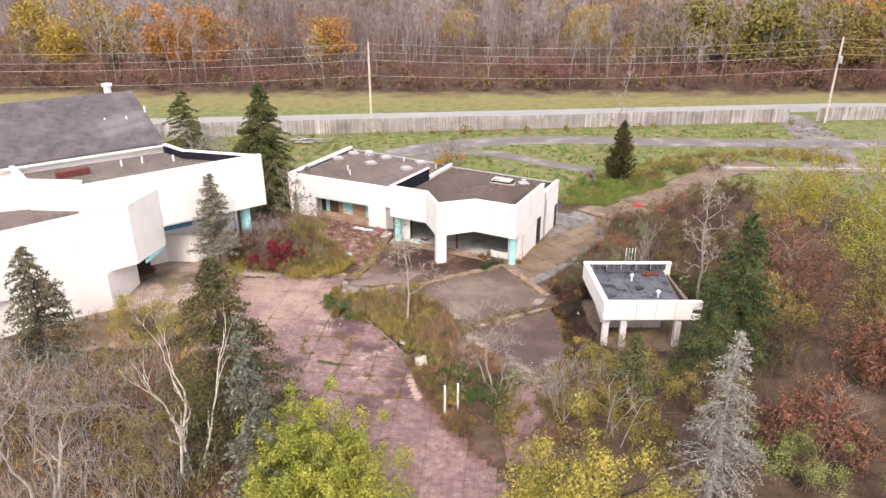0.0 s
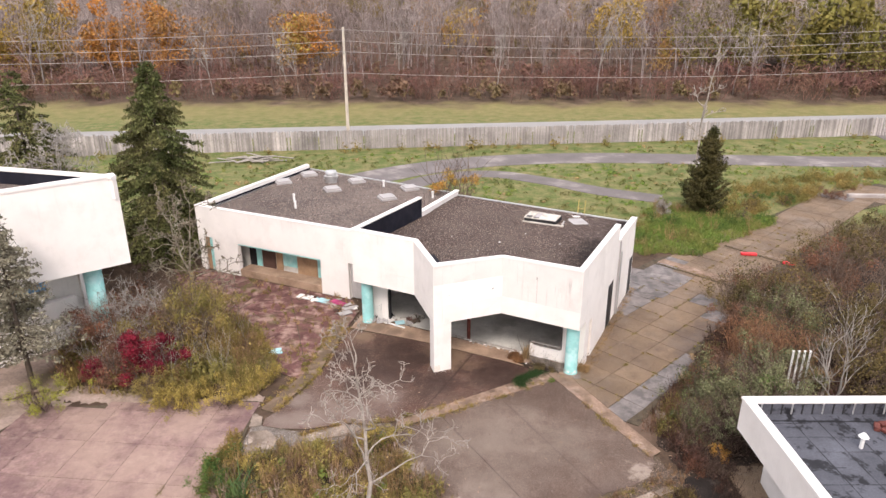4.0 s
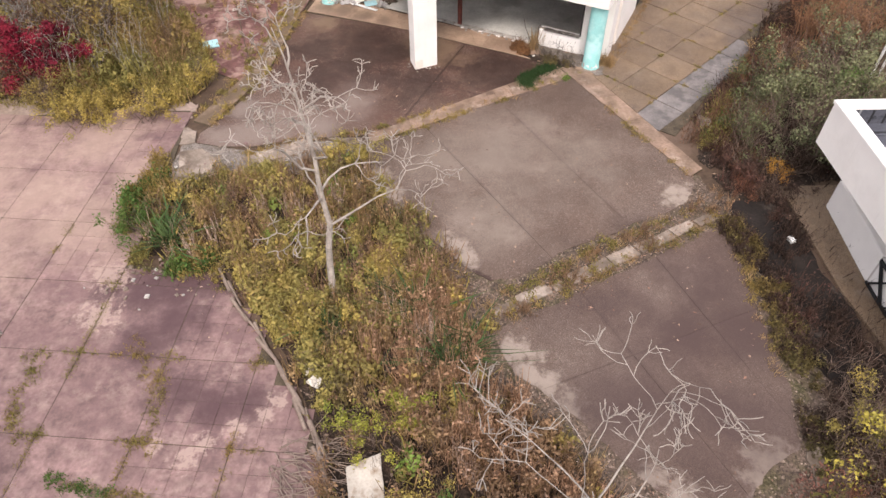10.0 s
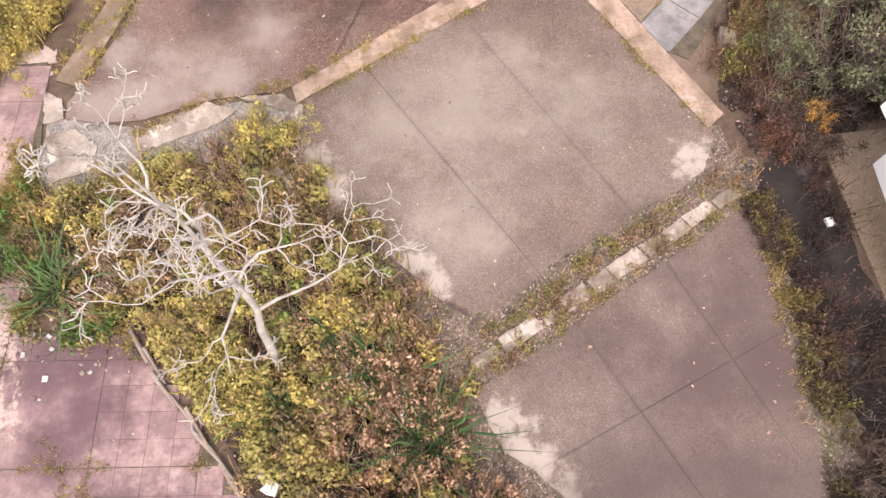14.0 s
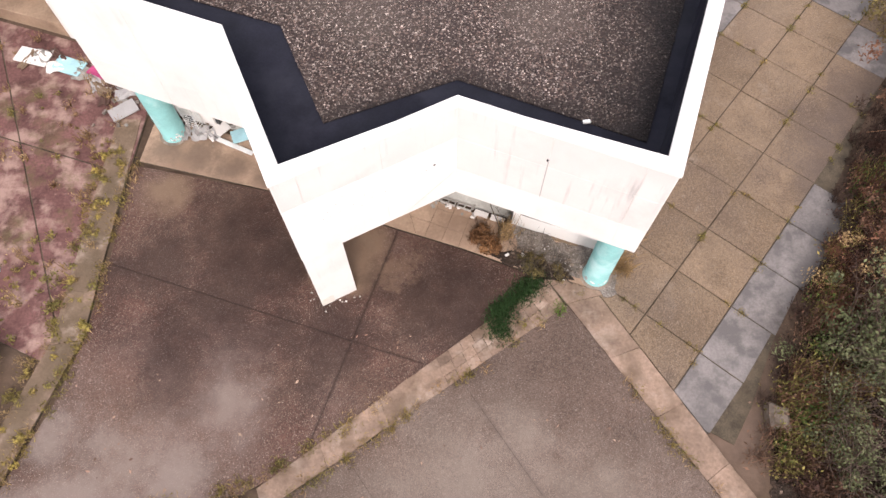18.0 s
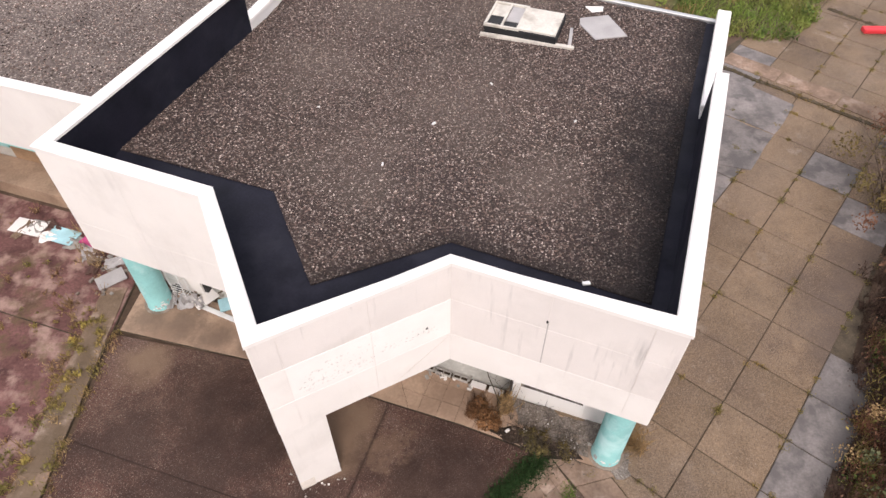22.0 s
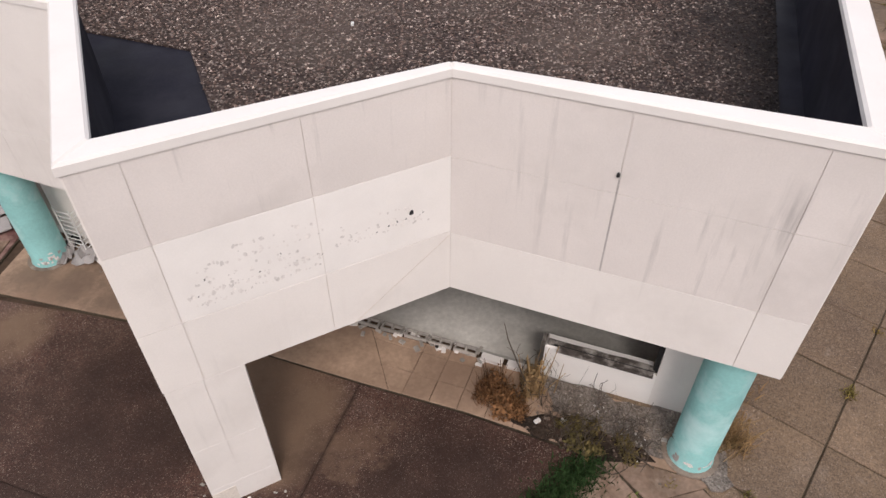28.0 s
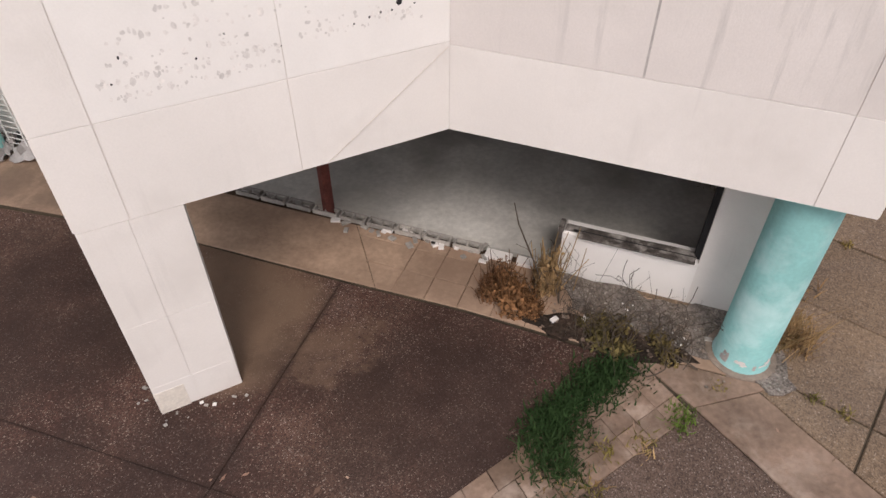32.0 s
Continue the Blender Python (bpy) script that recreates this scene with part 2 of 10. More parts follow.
line_tone(SLATE, [((-28.5, 62.2), (-30.2, 59.4), 0.9), ((-27.6, 60.6), (-29.6, 58.2), 0.5)], (0.26, 0.24, 0.245), 0.4, 0.7, 0.9, 0.9)
FELT = shade("grey_roof_felt", (0.095, 0.098, 0.118), 0.55, spread=0.3, scale=0.8, fine=20, bump=0.15, tint=(0.018, 0.018, 0.022), tint_scale=1.4, tint_lo=0.54, tint_hi=0.6, worn=(0.16, 0.16, 0.17), worn_scale=0.8)
AGGREGATE = shade("exposed_aggregate_paving", (0.09, 0.047, 0.036), 0.75, spread=0.35, scale=0.9, fine=12, bump=0.45, tint=(0.145, 0.088, 0.066), tint_scale=0.5, tint_lo=0.42, tint_hi=0.7, speck=(0.36, 0.285, 0.24), speck_scale=88, speck_amount=0.13, speck_depth=0.9, dist=0.006, worn=(0.18, 0.125, 0.104), worn_scale=0.55, worn_lo=0.46, worn_hi=0.8, spec=0.18)
PAD = shade("worn_paving_pad", (0.132, 0.09, 0.071), 0.75, spread=0.26, scale=0.5, fine=12, bump=0.25, tint=(0.18, 0.134, 0.111), tint_scale=0.3, tint_lo=0.42, tint_hi=0.75, speck=(0.26, 0.21, 0.18), speck_scale=85, speck_amount=0.14, speck_depth=0.8, dist=0.005, worn=(0.27, 0.215, 0.185), worn_scale=0.5, worn_lo=0.52, worn_hi=0.8, spec=0.15)
BAND = shade("pale_concrete_band", (0.25, 0.172, 0.128), 0.85, spread=0.3, scale=1.6, fine=16, bump=0.6, tint=(0.125, 0.085, 0.058), tint_scale=1.2, tint_lo=0.46, tint_hi=0.68, per_object=0.2, worn=(0.37, 0.285, 0.23), worn_scale=2.2, worn_lo=0.48, worn_hi=0.66, spec=0.2)
BROKEN = shade("broken_tan_concrete", (0.27, 0.215, 0.175), 0.9, spread=0.3, scale=1.6, fine=20, bump=0.5, tint=(0.14, 0.105, 0.08), tint_scale=1.1, tint_lo=0.46, tint_hi=0.62, per_object=0.12, worn=(0.42, 0.35, 0.295), worn_scale=2.0, worn_lo=0.5, worn_hi=0.6)
FLAG = shade("brown_concrete_slab", (0.215, 0.148, 0.096), 0.62, spread=0.25, scale=1.0, fine=18, bump=0.3, tint=(0.115, 0.08, 0.058), tint_scale=0.5, tint_lo=0.48, tint_hi=0.7, per_object=0.1, speck=(0.28, 0.215, 0.165), speck_scale=75, speck_amount=0.14, speck_depth=0.7, dist=0.006, worn=(0.27, 0.208, 0.163), worn_scale=0.8, spec=0.3)
# brown slabs turn darker along the right side of the walk
line_tone(FLAG, [((8.3, 47.4), (13.9, 54.7), 0.5), ((11.6, 52.6), (14.6, 56.2), 0.9)], (0.075, 0.054, 0.048), 0.6, 0.9, 1.3, 0.9)
GREYFLAG = shade("grey_concrete_slab", (0.2, 0.175, 0.166), 0.6, spread=0.28, scale=1.0, fine=18, bump=0.6, tint=(0.11, 0.098, 0.094), tint_scale=1.6, tint_lo=0.46, tint_hi=0.6, per_object=0.14, spec=0.35)
line_tone(GREYFLAG, [((8.0, 46.9), (13.9, 54.0), 0.42)], (0.04, 0.036, 0.033), 0.75, 1.2, 1.6, 0.9)
MAUVE = shade("mauve_stamped_concrete", (0.225, 0.145, 0.136), 0.75, spread=0.34, scale=2.6, fine=11, bump=0.7, tint=(0.175, 0.107, 0.106), tint_scale=0.7, tint_lo=0.42, tint_hi=0.7, per_object=0.1, island=0.08, worn=(0.34, 0.245, 0.215), worn_scale=3.4, worn_lo=0.46, worn_hi=0.72, spec=0.15)
stain(MAUVE, [(-8.0, 41.2, 0.5), (-7.2, 41.1, 0.8), (-6.3, 41.1, 0.8), (-5.7, 41.2, 0.6), (-6.2, 40.1, 0.8), (-6.9, 39.4, 0.6), (-5.6, 38.0, 0.6), (-4.8, 37.8, 0.7), (-4.1, 37.9, 0.5), (-2.9, 34.6, 0.5), (-2.6, 33.8, 0.5), (-2.4, 32.9, 0.5), (-3.0, 32.8, 0.5), (-1.2, 33.5, 0.4), (-1.5, 34.2, 0.35), (-7.6, 32.0, 0.6), (-4.5, 31.5, 0.9), (-9.6, 36.0, 0.6)], (0.085, 0.049, 0.053), 0.85, 0.8, 1.6, 0.75)
stain(MAUVE, [(-2.06, 34.45, 0.2), (-1.95, 34.0, 0.22), (-1.84, 33.55, 0.22), (-1.7, 33.1, 0.22), (-1.56, 32.7, 0.24), (-1.46, 32.3, 0.26)], (0.44, 0.325, 0.28), 0.85, 0.5, 3.0, 0.3)
stain(MAUVE, [(-5.16, 36.5, 0.22), (-4.85, 36.85, 0.2), (-4.23, 37.15, 0.18), (-3.66, 37.52, 0.18), (-3.44, 37.85, 0.16), (-5.9, 36.8, 0.16), (-8.2, 40.3, 0.4), (-8.3, 41.6, 0.4), (-4.9, 34.3, 0.22), (-4.4, 34.2, 0.2), (-5.5, 35.4, 0.18), (-3.2, 31.9, 0.2)], (0.42, 0.31, 0.265), 0.7, 1.6, 5.0, 0.5)
stain(MAUVE, [(-9.5, 43.6, 1.3), (-11.5, 44.6, 1.6), (-8.8, 45.6, 0.9), (-13.5, 45.5, 1.6), (-10.5, 47.4, 1.2), (-14.5, 47.6, 1.4), (-12.0, 42.0, 1.2)], (0.4, 0.29, 0.235), 0.6, 1.1, 1.1, 0.9)
stain(AGGREGATE, [(-4.6, 48.2, 0.8), (-3.6, 47.8, 0.7), (-5.8, 47.6, 0.9), (-6.7, 47.5, 0.7), (-2.6, 49.2, 0.6), (-6.2, 48.8, 0.6)], (0.24, 0.19, 0.165), 0.75, 1.4, 1.0, 1.3)
stain(AGGREGATE, [(0.25, 52.3, 0.7), (0.65, 52.6, 0.45), (-0.2, 53.1, 0.7), (0.25, 51.7, 0.4), (-4.2, 54.6, 0.5)], (0.2, 0.135, 0.092), 0.85, 0.7, 1.2, 0.6)
stain(AGGREGATE, [(-2.2, 52.0, 1.5), (-0.2, 50.2, 1.1), (2.4, 50.4, 0.9), (-3.6, 50.6, 1.0), (-4.4, 52.6, 0.9), (-1.6, 50.6, 0.8), (-2.8, 51.4, 0.9)], (0.032, 0.02, 0.017), 0.65, 1.2, 0.9, 1.0)
stain(AGGREGATE, [(-2.6, 50.2, 0.7), (-3.6, 49.4, 0.9), (-2.4, 48.8, 0.7), (-4.8, 50.6, 0.6)], (0.15, 0.1, 0.085), 0.25, 1.2, 1.2, 1.0)
stain(AGGREGATE, [(2.6, 51.6, 0.8), (3.2, 51.0, 0.7), (1.8, 51.1, 0.6), (0.9, 51.5, 0.4), (-2.4, 53.6, 0.9), (-2.5, 52.8, 0.6), (-1.2, 52.4, 0.7)], (0.034, 0.02, 0.016), 0.65, 0.9, 1.1, 0.8)
stain(AGGREGATE, [(1.23, 51.84, 0.35), (0.1, 52.6, 0.6), (0.5, 53.2, 0.5), (-0.2, 52.1, 0.4)], (0.2, 0.13, 0.088), 0.55, 1.5, 2.6, 0.8)
line_tone(AGGREGATE, [((1.34, 52.85), (-0.9, 48.2), 0.035), ((-0.6, 50.6), (2.3, 49.25), 0.03), ((-0.6, 50.6), (-6.0, 53.1), 0.02)], (0.03, 0.018, 0.014), 0.55, 0.9, 3.0, 0.9)
line_tone(PAD, [((2.6, 48.67), (5.35, 43.42), 0.05), ((0.3, 46.98), (2.7, 42.8), 0.05), ((5.85, 42.18), (7.2, 38.53), 0.05), ((3.86, 40.6), (5.3, 37.52), 0.06), ((2.5, 38.0), (8.0, 40.13), 0.03)], (0.075, 0.052, 0.044), 0.42, 0.8, 2.4, 0.9)
line_tone(PAD, [((0.3, 42.2), (0.8, 41.75), 0.16), ((0.8, 41.75), (1.45, 41.2), 0.12)], (0.05, 0.03, 0.026), 0.8, 0.6, 2.4, 0.6)
stain(PAD, [(1.95, 39.0, 0.33), (2.25, 38.5, 0.36), (2.6, 38.0, 0.34), (3.0, 37.5, 0.28), (6.9, 36.1, 0.4), (7.3, 36.25, 0.4), (6.6, 35.75, 0.3), (4.4, 35.8, 0.28), (4.9, 35.5, 0.28), (5.3, 35.05, 0.26), (0.5, 42.5, 0.35), (0.9, 42.0, 0.3), (-1.3, 44.6, 0.4), (-1.6, 45.3, 0.4), (7.2, 44.3, 0.4)], (0.36, 0.295, 0.248), 0.75, 1.6, 2.6, 0.7)
stain(PAD, [(5.6, 39.2, 1.9), (6.9, 41.0, 1.5), (4.6, 37.6, 1.4), (6.4, 37.0, 1.3), (7.4, 39.4, 1.4)], (0.078, 0.051, 0.047), 0.9, 0.9, 0.5, 1.2)
stain(PAD, [(2.0, 46.5, 1.3), (4.5, 46.0, 1.0), (1.5, 43.5, 0.8), (3.4, 47.8, 0.5), (0.2, 46.2, 0.8)], (0.24, 0.195, 0.163), 0.55, 1.3, 0.8, 1.5)
line_tone(BAND, [((-5.25, 56.6), (-6.15, 51.0), 0.3), ((-6.15, 51.0), (-7.5, 48.2), 0.32)], (0.11, 0.08, 0.05), 0.7, 1.1, 2.2, 0.8)
GROUT = shade("dirty_joint_soil", (0.085, 0.066, 0.046), 1.0, spread=0.4, scale=3, fine=30, bump=0.5, tint=(0.1, 0.075, 0.05), tint_scale=1.0)
REDMOSS = shade("red_brown_terrace", (0.145, 0.072, 0.066), 0.95, spread=0.4, scale=1.6, fine=14, bump=0.5, tint=(0.34, 0.225, 0.19), tint_scale=1.3, tint_lo=0.48, tint_hi=0.62, worn=(0.12, 0.105, 0.045), worn_scale=0.9, worn_lo=0.5, worn_hi=0.62, spec=0.15)
ASPHALT = shade("old_asphalt", (0.17, 0.15, 0.147), 0.95, spread=0.2, scale=0.3, fine=10, bump=0.3, tint=(0.33, 0.295, 0.275), tint_scale=0.3, tint_lo=0.54, tint_hi=0.72)
ROADMAT = shade("pale_road", (0.3, 0.29, 0.28), 0.9, spread=0.1, scale=0.2, fine=8, bump=0.1)
TEAL = shade("teal_paint", (0.3, 0.62, 0.61), 0.65, spread=0.1, scale=2, fine=25, bump=0.15, tint=(0.5, 0.75, 0.745), tint_scale=1.6, streak=0.4, streak_col=(0.12, 0.4, 0.4))
BLUE = shade("blue_paint", (0.1, 0.3, 0.55), 0.6, spread=0.15)
CONCRETE_IN = shade("grey_floor_slab", (0.58, 0.565, 0.525), 0.85, spread=0.2, scale=0.8, fine=14, bump=0.2, tint=(0.36, 0.345, 0.31), tint_scale=0.6)
INNER = shade("inner_wall", (0.6, 0.57, 0.53), 0.9, spread=0.15, scale=0.8, fine=20, bump=0.1, tint=(0.42, 0.39, 0.35), tint_scale=0.8)
# dark copy of the inner wall: the deep room's shade is in its colour
DARKINNER = shade("shaded_inner_wall", (0.16, 0.15, 0.135), 0.95, spread=0.3, scale=0.8, fine=20, bump=0.1, tint=(0.07, 0.065, 0.06), tint_scale=0.6)
TANPANEL = shade("tan_plywood", (0.36, 0.23, 0.14), 0.85, spread=0.2, scale=1.5, fine=20, bump=0.1)
DARKWOOD = shade("brown_door", (0.09, 0.05, 0.04), 0.8, spread=0.2)
RUST = shade("rusty_steel", (0.16, 0.05, 0.04), 0.8, 0.3, spread=0.4, scale=6, fine=40, bump=0.3)
STEEL = shade("galvanised_metal", (0.55, 0.55, 0.55), 0.45, 0.7, spread=0.15, scale=3)
BLACKTRIM = shade("black_trim", (0.02, 0.02, 0.022), 0.5, spread=0.3)
WHITEPLAS = shade("white_plastic", (0.8, 0.8, 0.79), 0.5, spread=0.05, tint=(0.6, 0.58, 0.55), tint_scale=2)
SKYL = shade("weathered_skylight", (0.4, 0.38, 0.375), 0.5, spread=0.12, scale=2)
REDPAINT = shade("red_plastic", (0.72, 0.05, 0.06), 0.5, spread=0.1)
MAGENTA = shade("magenta_cloth", (0.42, 0.065, 0.17), 0.85, spread=0.3)
PALEBLUE = shade("pale_blue_panel", (0.4, 0.66, 0.72), 0.6, spread=0.15)
RUBBLE = shade("rubble_block", (0.36, 0.335, 0.305), 0.95, spread=0.25, scale=5, fine=40, bump=0.4, per_object=0.25, island=0.25)
CRUMB = shade("crumbled_grey_concrete", (0.235, 0.2, 0.175), 1.0, spread=0.35, scale=4, fine=30, bump=0.9, tint=(0.14, 0.11, 0.085), tint_scale=2.2, speck=(0.38, 0.34, 0.3), speck_scale=45, speck_amount=0.1, speck_depth=0.7, dist=0.02)
DARKBRUSH = shade("dark_brush", (0.075, 0.048, 0.037), 0.9, spread=0.3, scale=0.8, fine=8, bump=0, island=0.5, tint=(0.15, 0.07, 0.055), tint_scale=0.5, spec=0.15)
FENCEWOOD = shade("weathered_grey_wood", (0.37, 0.335, 0.32), 0.95, spread=0.25, scale=0.4, fine=6, bump=0.2, island=0.32, per_object=0.2)
POLEWOOD = shade("pole_wood", (0.55, 0.48, 0.41), 0.95, spread=0.2, scale=2, fine=14, bump=0.2)
WIRE = shade("dull_wire", (0.42, 0.39, 0.37), 0.6, spread=0.05, bump=0)
LOG = shade("grey_log", (0.235, 0.18, 0.148), 0.95, spread=0.25, scale=3, fine=20, bump=0.4, island=0.3)
BARK = shade("dark_bark", (0.1, 0.078, 0.06), 0.95, spread=0.3, scale=4, fine=25, bump=0.5)
PALEBARK = shade("pale_bark", (0.37, 0.325, 0.285), 0.9, spread=0.25, scale=4, fine=25, bump=0.3, tint=(0.2, 0.165, 0.14), tint_scale=3)
WHITEBARK = shade("white_birch_bark", (0.66, 0.6, 0.53), 0.8, spread=0.2, scale=5, fine=25, bump=0.2, tint=(0.25, 0.2, 0.17), tint_scale=4, tint_lo=0.58, tint_hi=0.66)
GREYTWIG = shade("grey_twig", (0.34, 0.31, 0.28), 0.95, spread=0.2, scale=1, fine=8, bump=0, island=0.25)
WOODTWIG = shade("woodland_twig", (0.25, 0.19, 0.172), 0.95, spread=0.3, scale=0.06, fine=2, bump=0, island=0.35, tint=(0.36, 0.305, 0.288), tint_scale=0.03, tint_lo=0.4, tint_hi=0.6)
REDTWIG = shade("red_brown_brush", (0.19, 0.095, 0.078), 0.95, spread=0.3, scale=0.1, fine=2, bump=0, island=0.45, tint=(0.27, 0.165, 0.11), tint_scale=0.06)


def leafy(name, base, tint, island=0.4, scale=0.8):
    return shade(name, base, 0.75, spec=0.15, spread=0.2, scale=scale, fine=8, bump=0, island=island, tint=tint, tint_scale=scale * 0.6, tint_lo=0.42, tint_hi=0.62)


SPRUCE = leafy("spruce_needles", (0.085, 0.1, 0.034), (0.155, 0.145, 0.058), 0.5)
SPRUCE_GREY = leafy("greyed_needles", (0.24, 0.225, 0.19), (0.32, 0.3, 0.26))
SPRUCE_BLUE = leafy("dull_spruce_needles", (0.13, 0.125, 0.075), (0.2, 0.17, 0.11))
CYPRESS = leafy("cypress_green", (0.055, 0.056, 0.019), (0.085, 0.072, 0.027))
LIME = leafy("lime_leaves", (0.35, 0.34, 0.06), (0.21, 0.235, 0.045), 0.4, 0.9)
GOLD = leafy("golden_leaves", (0.47, 0.31, 0.075), (0.31, 0.24, 0.07), 0.4, 0.4)
AMBER = leafy("amber_leaves", (0.52, 0.25, 0.055), (0.42, 0.27, 0.06), 0.4, 0.4)
OLIVE = leafy("olive_leaves", (0.2, 0.175, 0.055), (0.3, 0.21, 0.07), 0.45, 0.7)
GREEN = leafy("green_leaves", (0.07, 0.13, 0.03), (0.11, 0.15, 0.04))
SAGE = leafy("grey_green_leaves", (0.215, 0.22, 0.115), (0.09, 0.1, 0.045), 0.55)
CRIMSON = leafy("crimson_leaves", (0.23, 0.018, 0.035), (0.13, 0.014, 0.025))
RUSSET = leafy("russet_leaves", (0.22, 0.1, 0.062), (0.165, 0.095, 0.062))
STRAW = leafy("dry_straw", (0.42, 0.29, 0.14), (0.28, 0.17, 0.085))
OLIVEDARK = leafy("dark_olive_leaves", (0.115, 0.095, 0.038), (0.19, 0.135, 0.052), 0.6, 0.7)
WOODGREEN = leafy("woodland_green", (0.185, 0.165, 0.05), (0.22, 0.145, 0.055), 0.3, 0.1)
RIDGEGREEN = leafy("ridge_green", (0.165, 0.165, 0.045), (0.225, 0.18, 0.05), 0.25, 0.08)
RUSTPINK = leafy("rusty_pink_seed_heads", (0.44, 0.27, 0.175), (0.33, 0.19, 0.11), 0.45, 1.0)
OAK = leafy("rusty_oak_leaves", (0.48, 0.21, 0.055), (0.38, 0.21, 0.07), 0.4, 0.2)
PALEGREEN = leafy("pale_green_leaves", (0.25, 0.27, 0.09), (0.17, 0.2, 0.065), 0.4, 0.6)
DRYBROWN = leafy("dry_brown_stems", (0.31, 0.19, 0.108), (0.2, 0.125, 0.078))
YELLOWWEED = leafy("yellow_weeds", (0.39, 0.29, 0.08), (0.26, 0.22, 0.07))
GRASS = leafy("green_grass", (0.15, 0.23, 0.045), (0.22, 0.23, 0.065))
LITTER = leafy("leaf_litter", (0.33, 0.23, 0.17), (0.2, 0.11, 0.08), 0.6)


def ground_material():
    """Earth with leaf litter, and lawn where the grass grows beyond the buildings."""
    mat = shade("earth_and_lawn", (0.085, 0.056, 0.038), 1.0, spread=0.35, scale=0.8, fine=9, bump=0.6, tint=(0.175, 0.118, 0.088), tint_scale=0.3, tint_lo=0.5, tint_hi=0.72, dist=0.04)
    n, l = mat.node_tree.nodes, mat.node_tree.links
    bsdf = n["Principled BSDF"]
    earth = bsdf.inputs["Base Color"].links[0].from_socket
    geo = n.new("ShaderNodeNewGeometry")
    sep = n.new("ShaderNodeSeparateXYZ")
    l.new(geo.outputs["Position"], sep.inputs[0])
    nz = n.new("ShaderNodeTexNoise")
    nz.inputs["Scale"].default_value, nz.inputs["Detail"].default_value = 0.16, 5
    l.new(geo.outputs["Position"], nz.inputs["Vector"])
    wob = n.new("ShaderNodeMath")
    wob.operation = "MULTIPLY_ADD"
    wob.inputs[1].default_value = 16.0
    l.new(nz.outputs["Fac"], wob.inputs[0])
    l.new(sep.outputs["Y"], wob.inputs[2])
    edge = n.new("ShaderNodeMapRange")
    edge.inputs["From Min"].default_value, edge.inputs["From Max"].default_value = 76.0, 80.0
    l.new(wob.outputs[0], edge.inputs["Value"])
    far = n.new("ShaderNodeMapRange")
    far.inputs["From Min"].default_value, far.inputs["From Max"].default_value = 140.0, 134.0
    l.new(wob.outputs[0], far.inputs["Value"])
    both = n.new("ShaderNodeMath")
    both.operation = "MULTIPLY"
    l.new(edge.outputs[0], both.inputs[0])
    l.new(far.outputs[0], both.inputs[1])
    lawn_noise = n.new("ShaderNodeTexNoise")
    lawn_noise.inputs["Scale"].default_value, lawn_noise.inputs["Detail"].default_value = 0.7, 12
    l.new(geo.outputs["Position"], lawn_noise.inputs["Vector"])
    lawn = n.new("ShaderNodeValToRGB")
    lawn.color_ramp.elements[0].position, lawn.color_ramp.elements[1].position = 0.35, 0.68
    lawn.color_ramp.elements[0].color, lawn.color_ramp.elements[1].color = (0.088, 0.122, 0.03, 1), (0.21, 0.185, 0.08, 1)
    l.new(lawn_noise.outputs["Fac"], lawn.inputs["Fac"])
    blades = n.new("ShaderNodeTexNoise")
    blades.inputs["Scale"].default_value, blades.inputs["Detail"].default_value = 6.0, 5
    l.new(geo.outputs["Position"], blades.inputs["Vector"])
    dim = n.new("ShaderNodeMapRange")
    dim.inputs["To Min"].default_value, dim.inputs["To Max"].default_value = 0.2, 1.8
    l.new(blades.outputs["Fac"], dim.inputs["Value"])
    tex = n.new("ShaderNodeMix")
    tex.data_type, tex.blend_type = "RGBA", "MULTIPLY"
    tex.inputs[0].default_value = 1.0
    l.new(lawn.outputs["Color"], tex.inputs[6])
    l.new(dim.outputs[0], tex.inputs[7])
    straw_edge = n.new("ShaderNodeMapRange")
    straw_edge.inputs["From Min"].default_value, straw_edge.inputs["From Max"].default_value = 120.0, 138.0
    straw_edge.inputs["To Max"].default_value = 0.75
    l.new(wob.outputs[0], straw_edge.inputs["Value"])
    straw_mix = n.new("ShaderNodeMix")
    straw_mix.data_type = "RGBA"
    straw_mix.inputs[7].default_value = (0.235, 0.185, 0.08, 1)
    l.new(straw_edge.outputs[0], straw_mix.inputs[0])
    l.new(tex.outputs[2], straw_mix.inputs[6])
    m = n.new("ShaderNodeMix")
    m.data_type = "RGBA"
    l.new(both.outputs[0], m.inputs[0])
    l.new(earth, m.inputs[6])
    l.new(straw_mix.outputs[2], m.inputs[7])
    l.new(m.outputs[2], bsdf.inputs["Base Color"])
    return mat


EARTH = ground_material()


# ---- building blocks ----
def part(name, mesh, material, parent=None, label=""):
    """Links a mesh (bmesh or mesh data) as one object, under a thing where one is given."""
    if isinstance(mesh, bmesh.types.BMesh):
        data = bpy.data.meshes.new(name)
        bmesh.ops.recalc_face_normals(mesh, faces=mesh.faces)
        mesh.to_mesh(data)
        mesh.free()
    else:
        data = mesh
    if not data.materials:
        data.materials.append(material)
    ob = new(name, data)
    if parent is not None:
        ob.parent = parent
    return tagged(ob, label) if label else ob


def thing(name, at, label, category, group="", kind=""):
    ob = new(name)
    ob.location = at
    ob.empty_display_size = 0.3
    return tagged(ob, label, category, group, kind)


def under(ob, parent):
    """Parents ob, whose mesh is in world metres, to a thing that stands elsewhere."""
    ob.parent = parent
    ob.matrix_parent_inverse = Matrix.Translation(parent.location).inverted()
    return ob


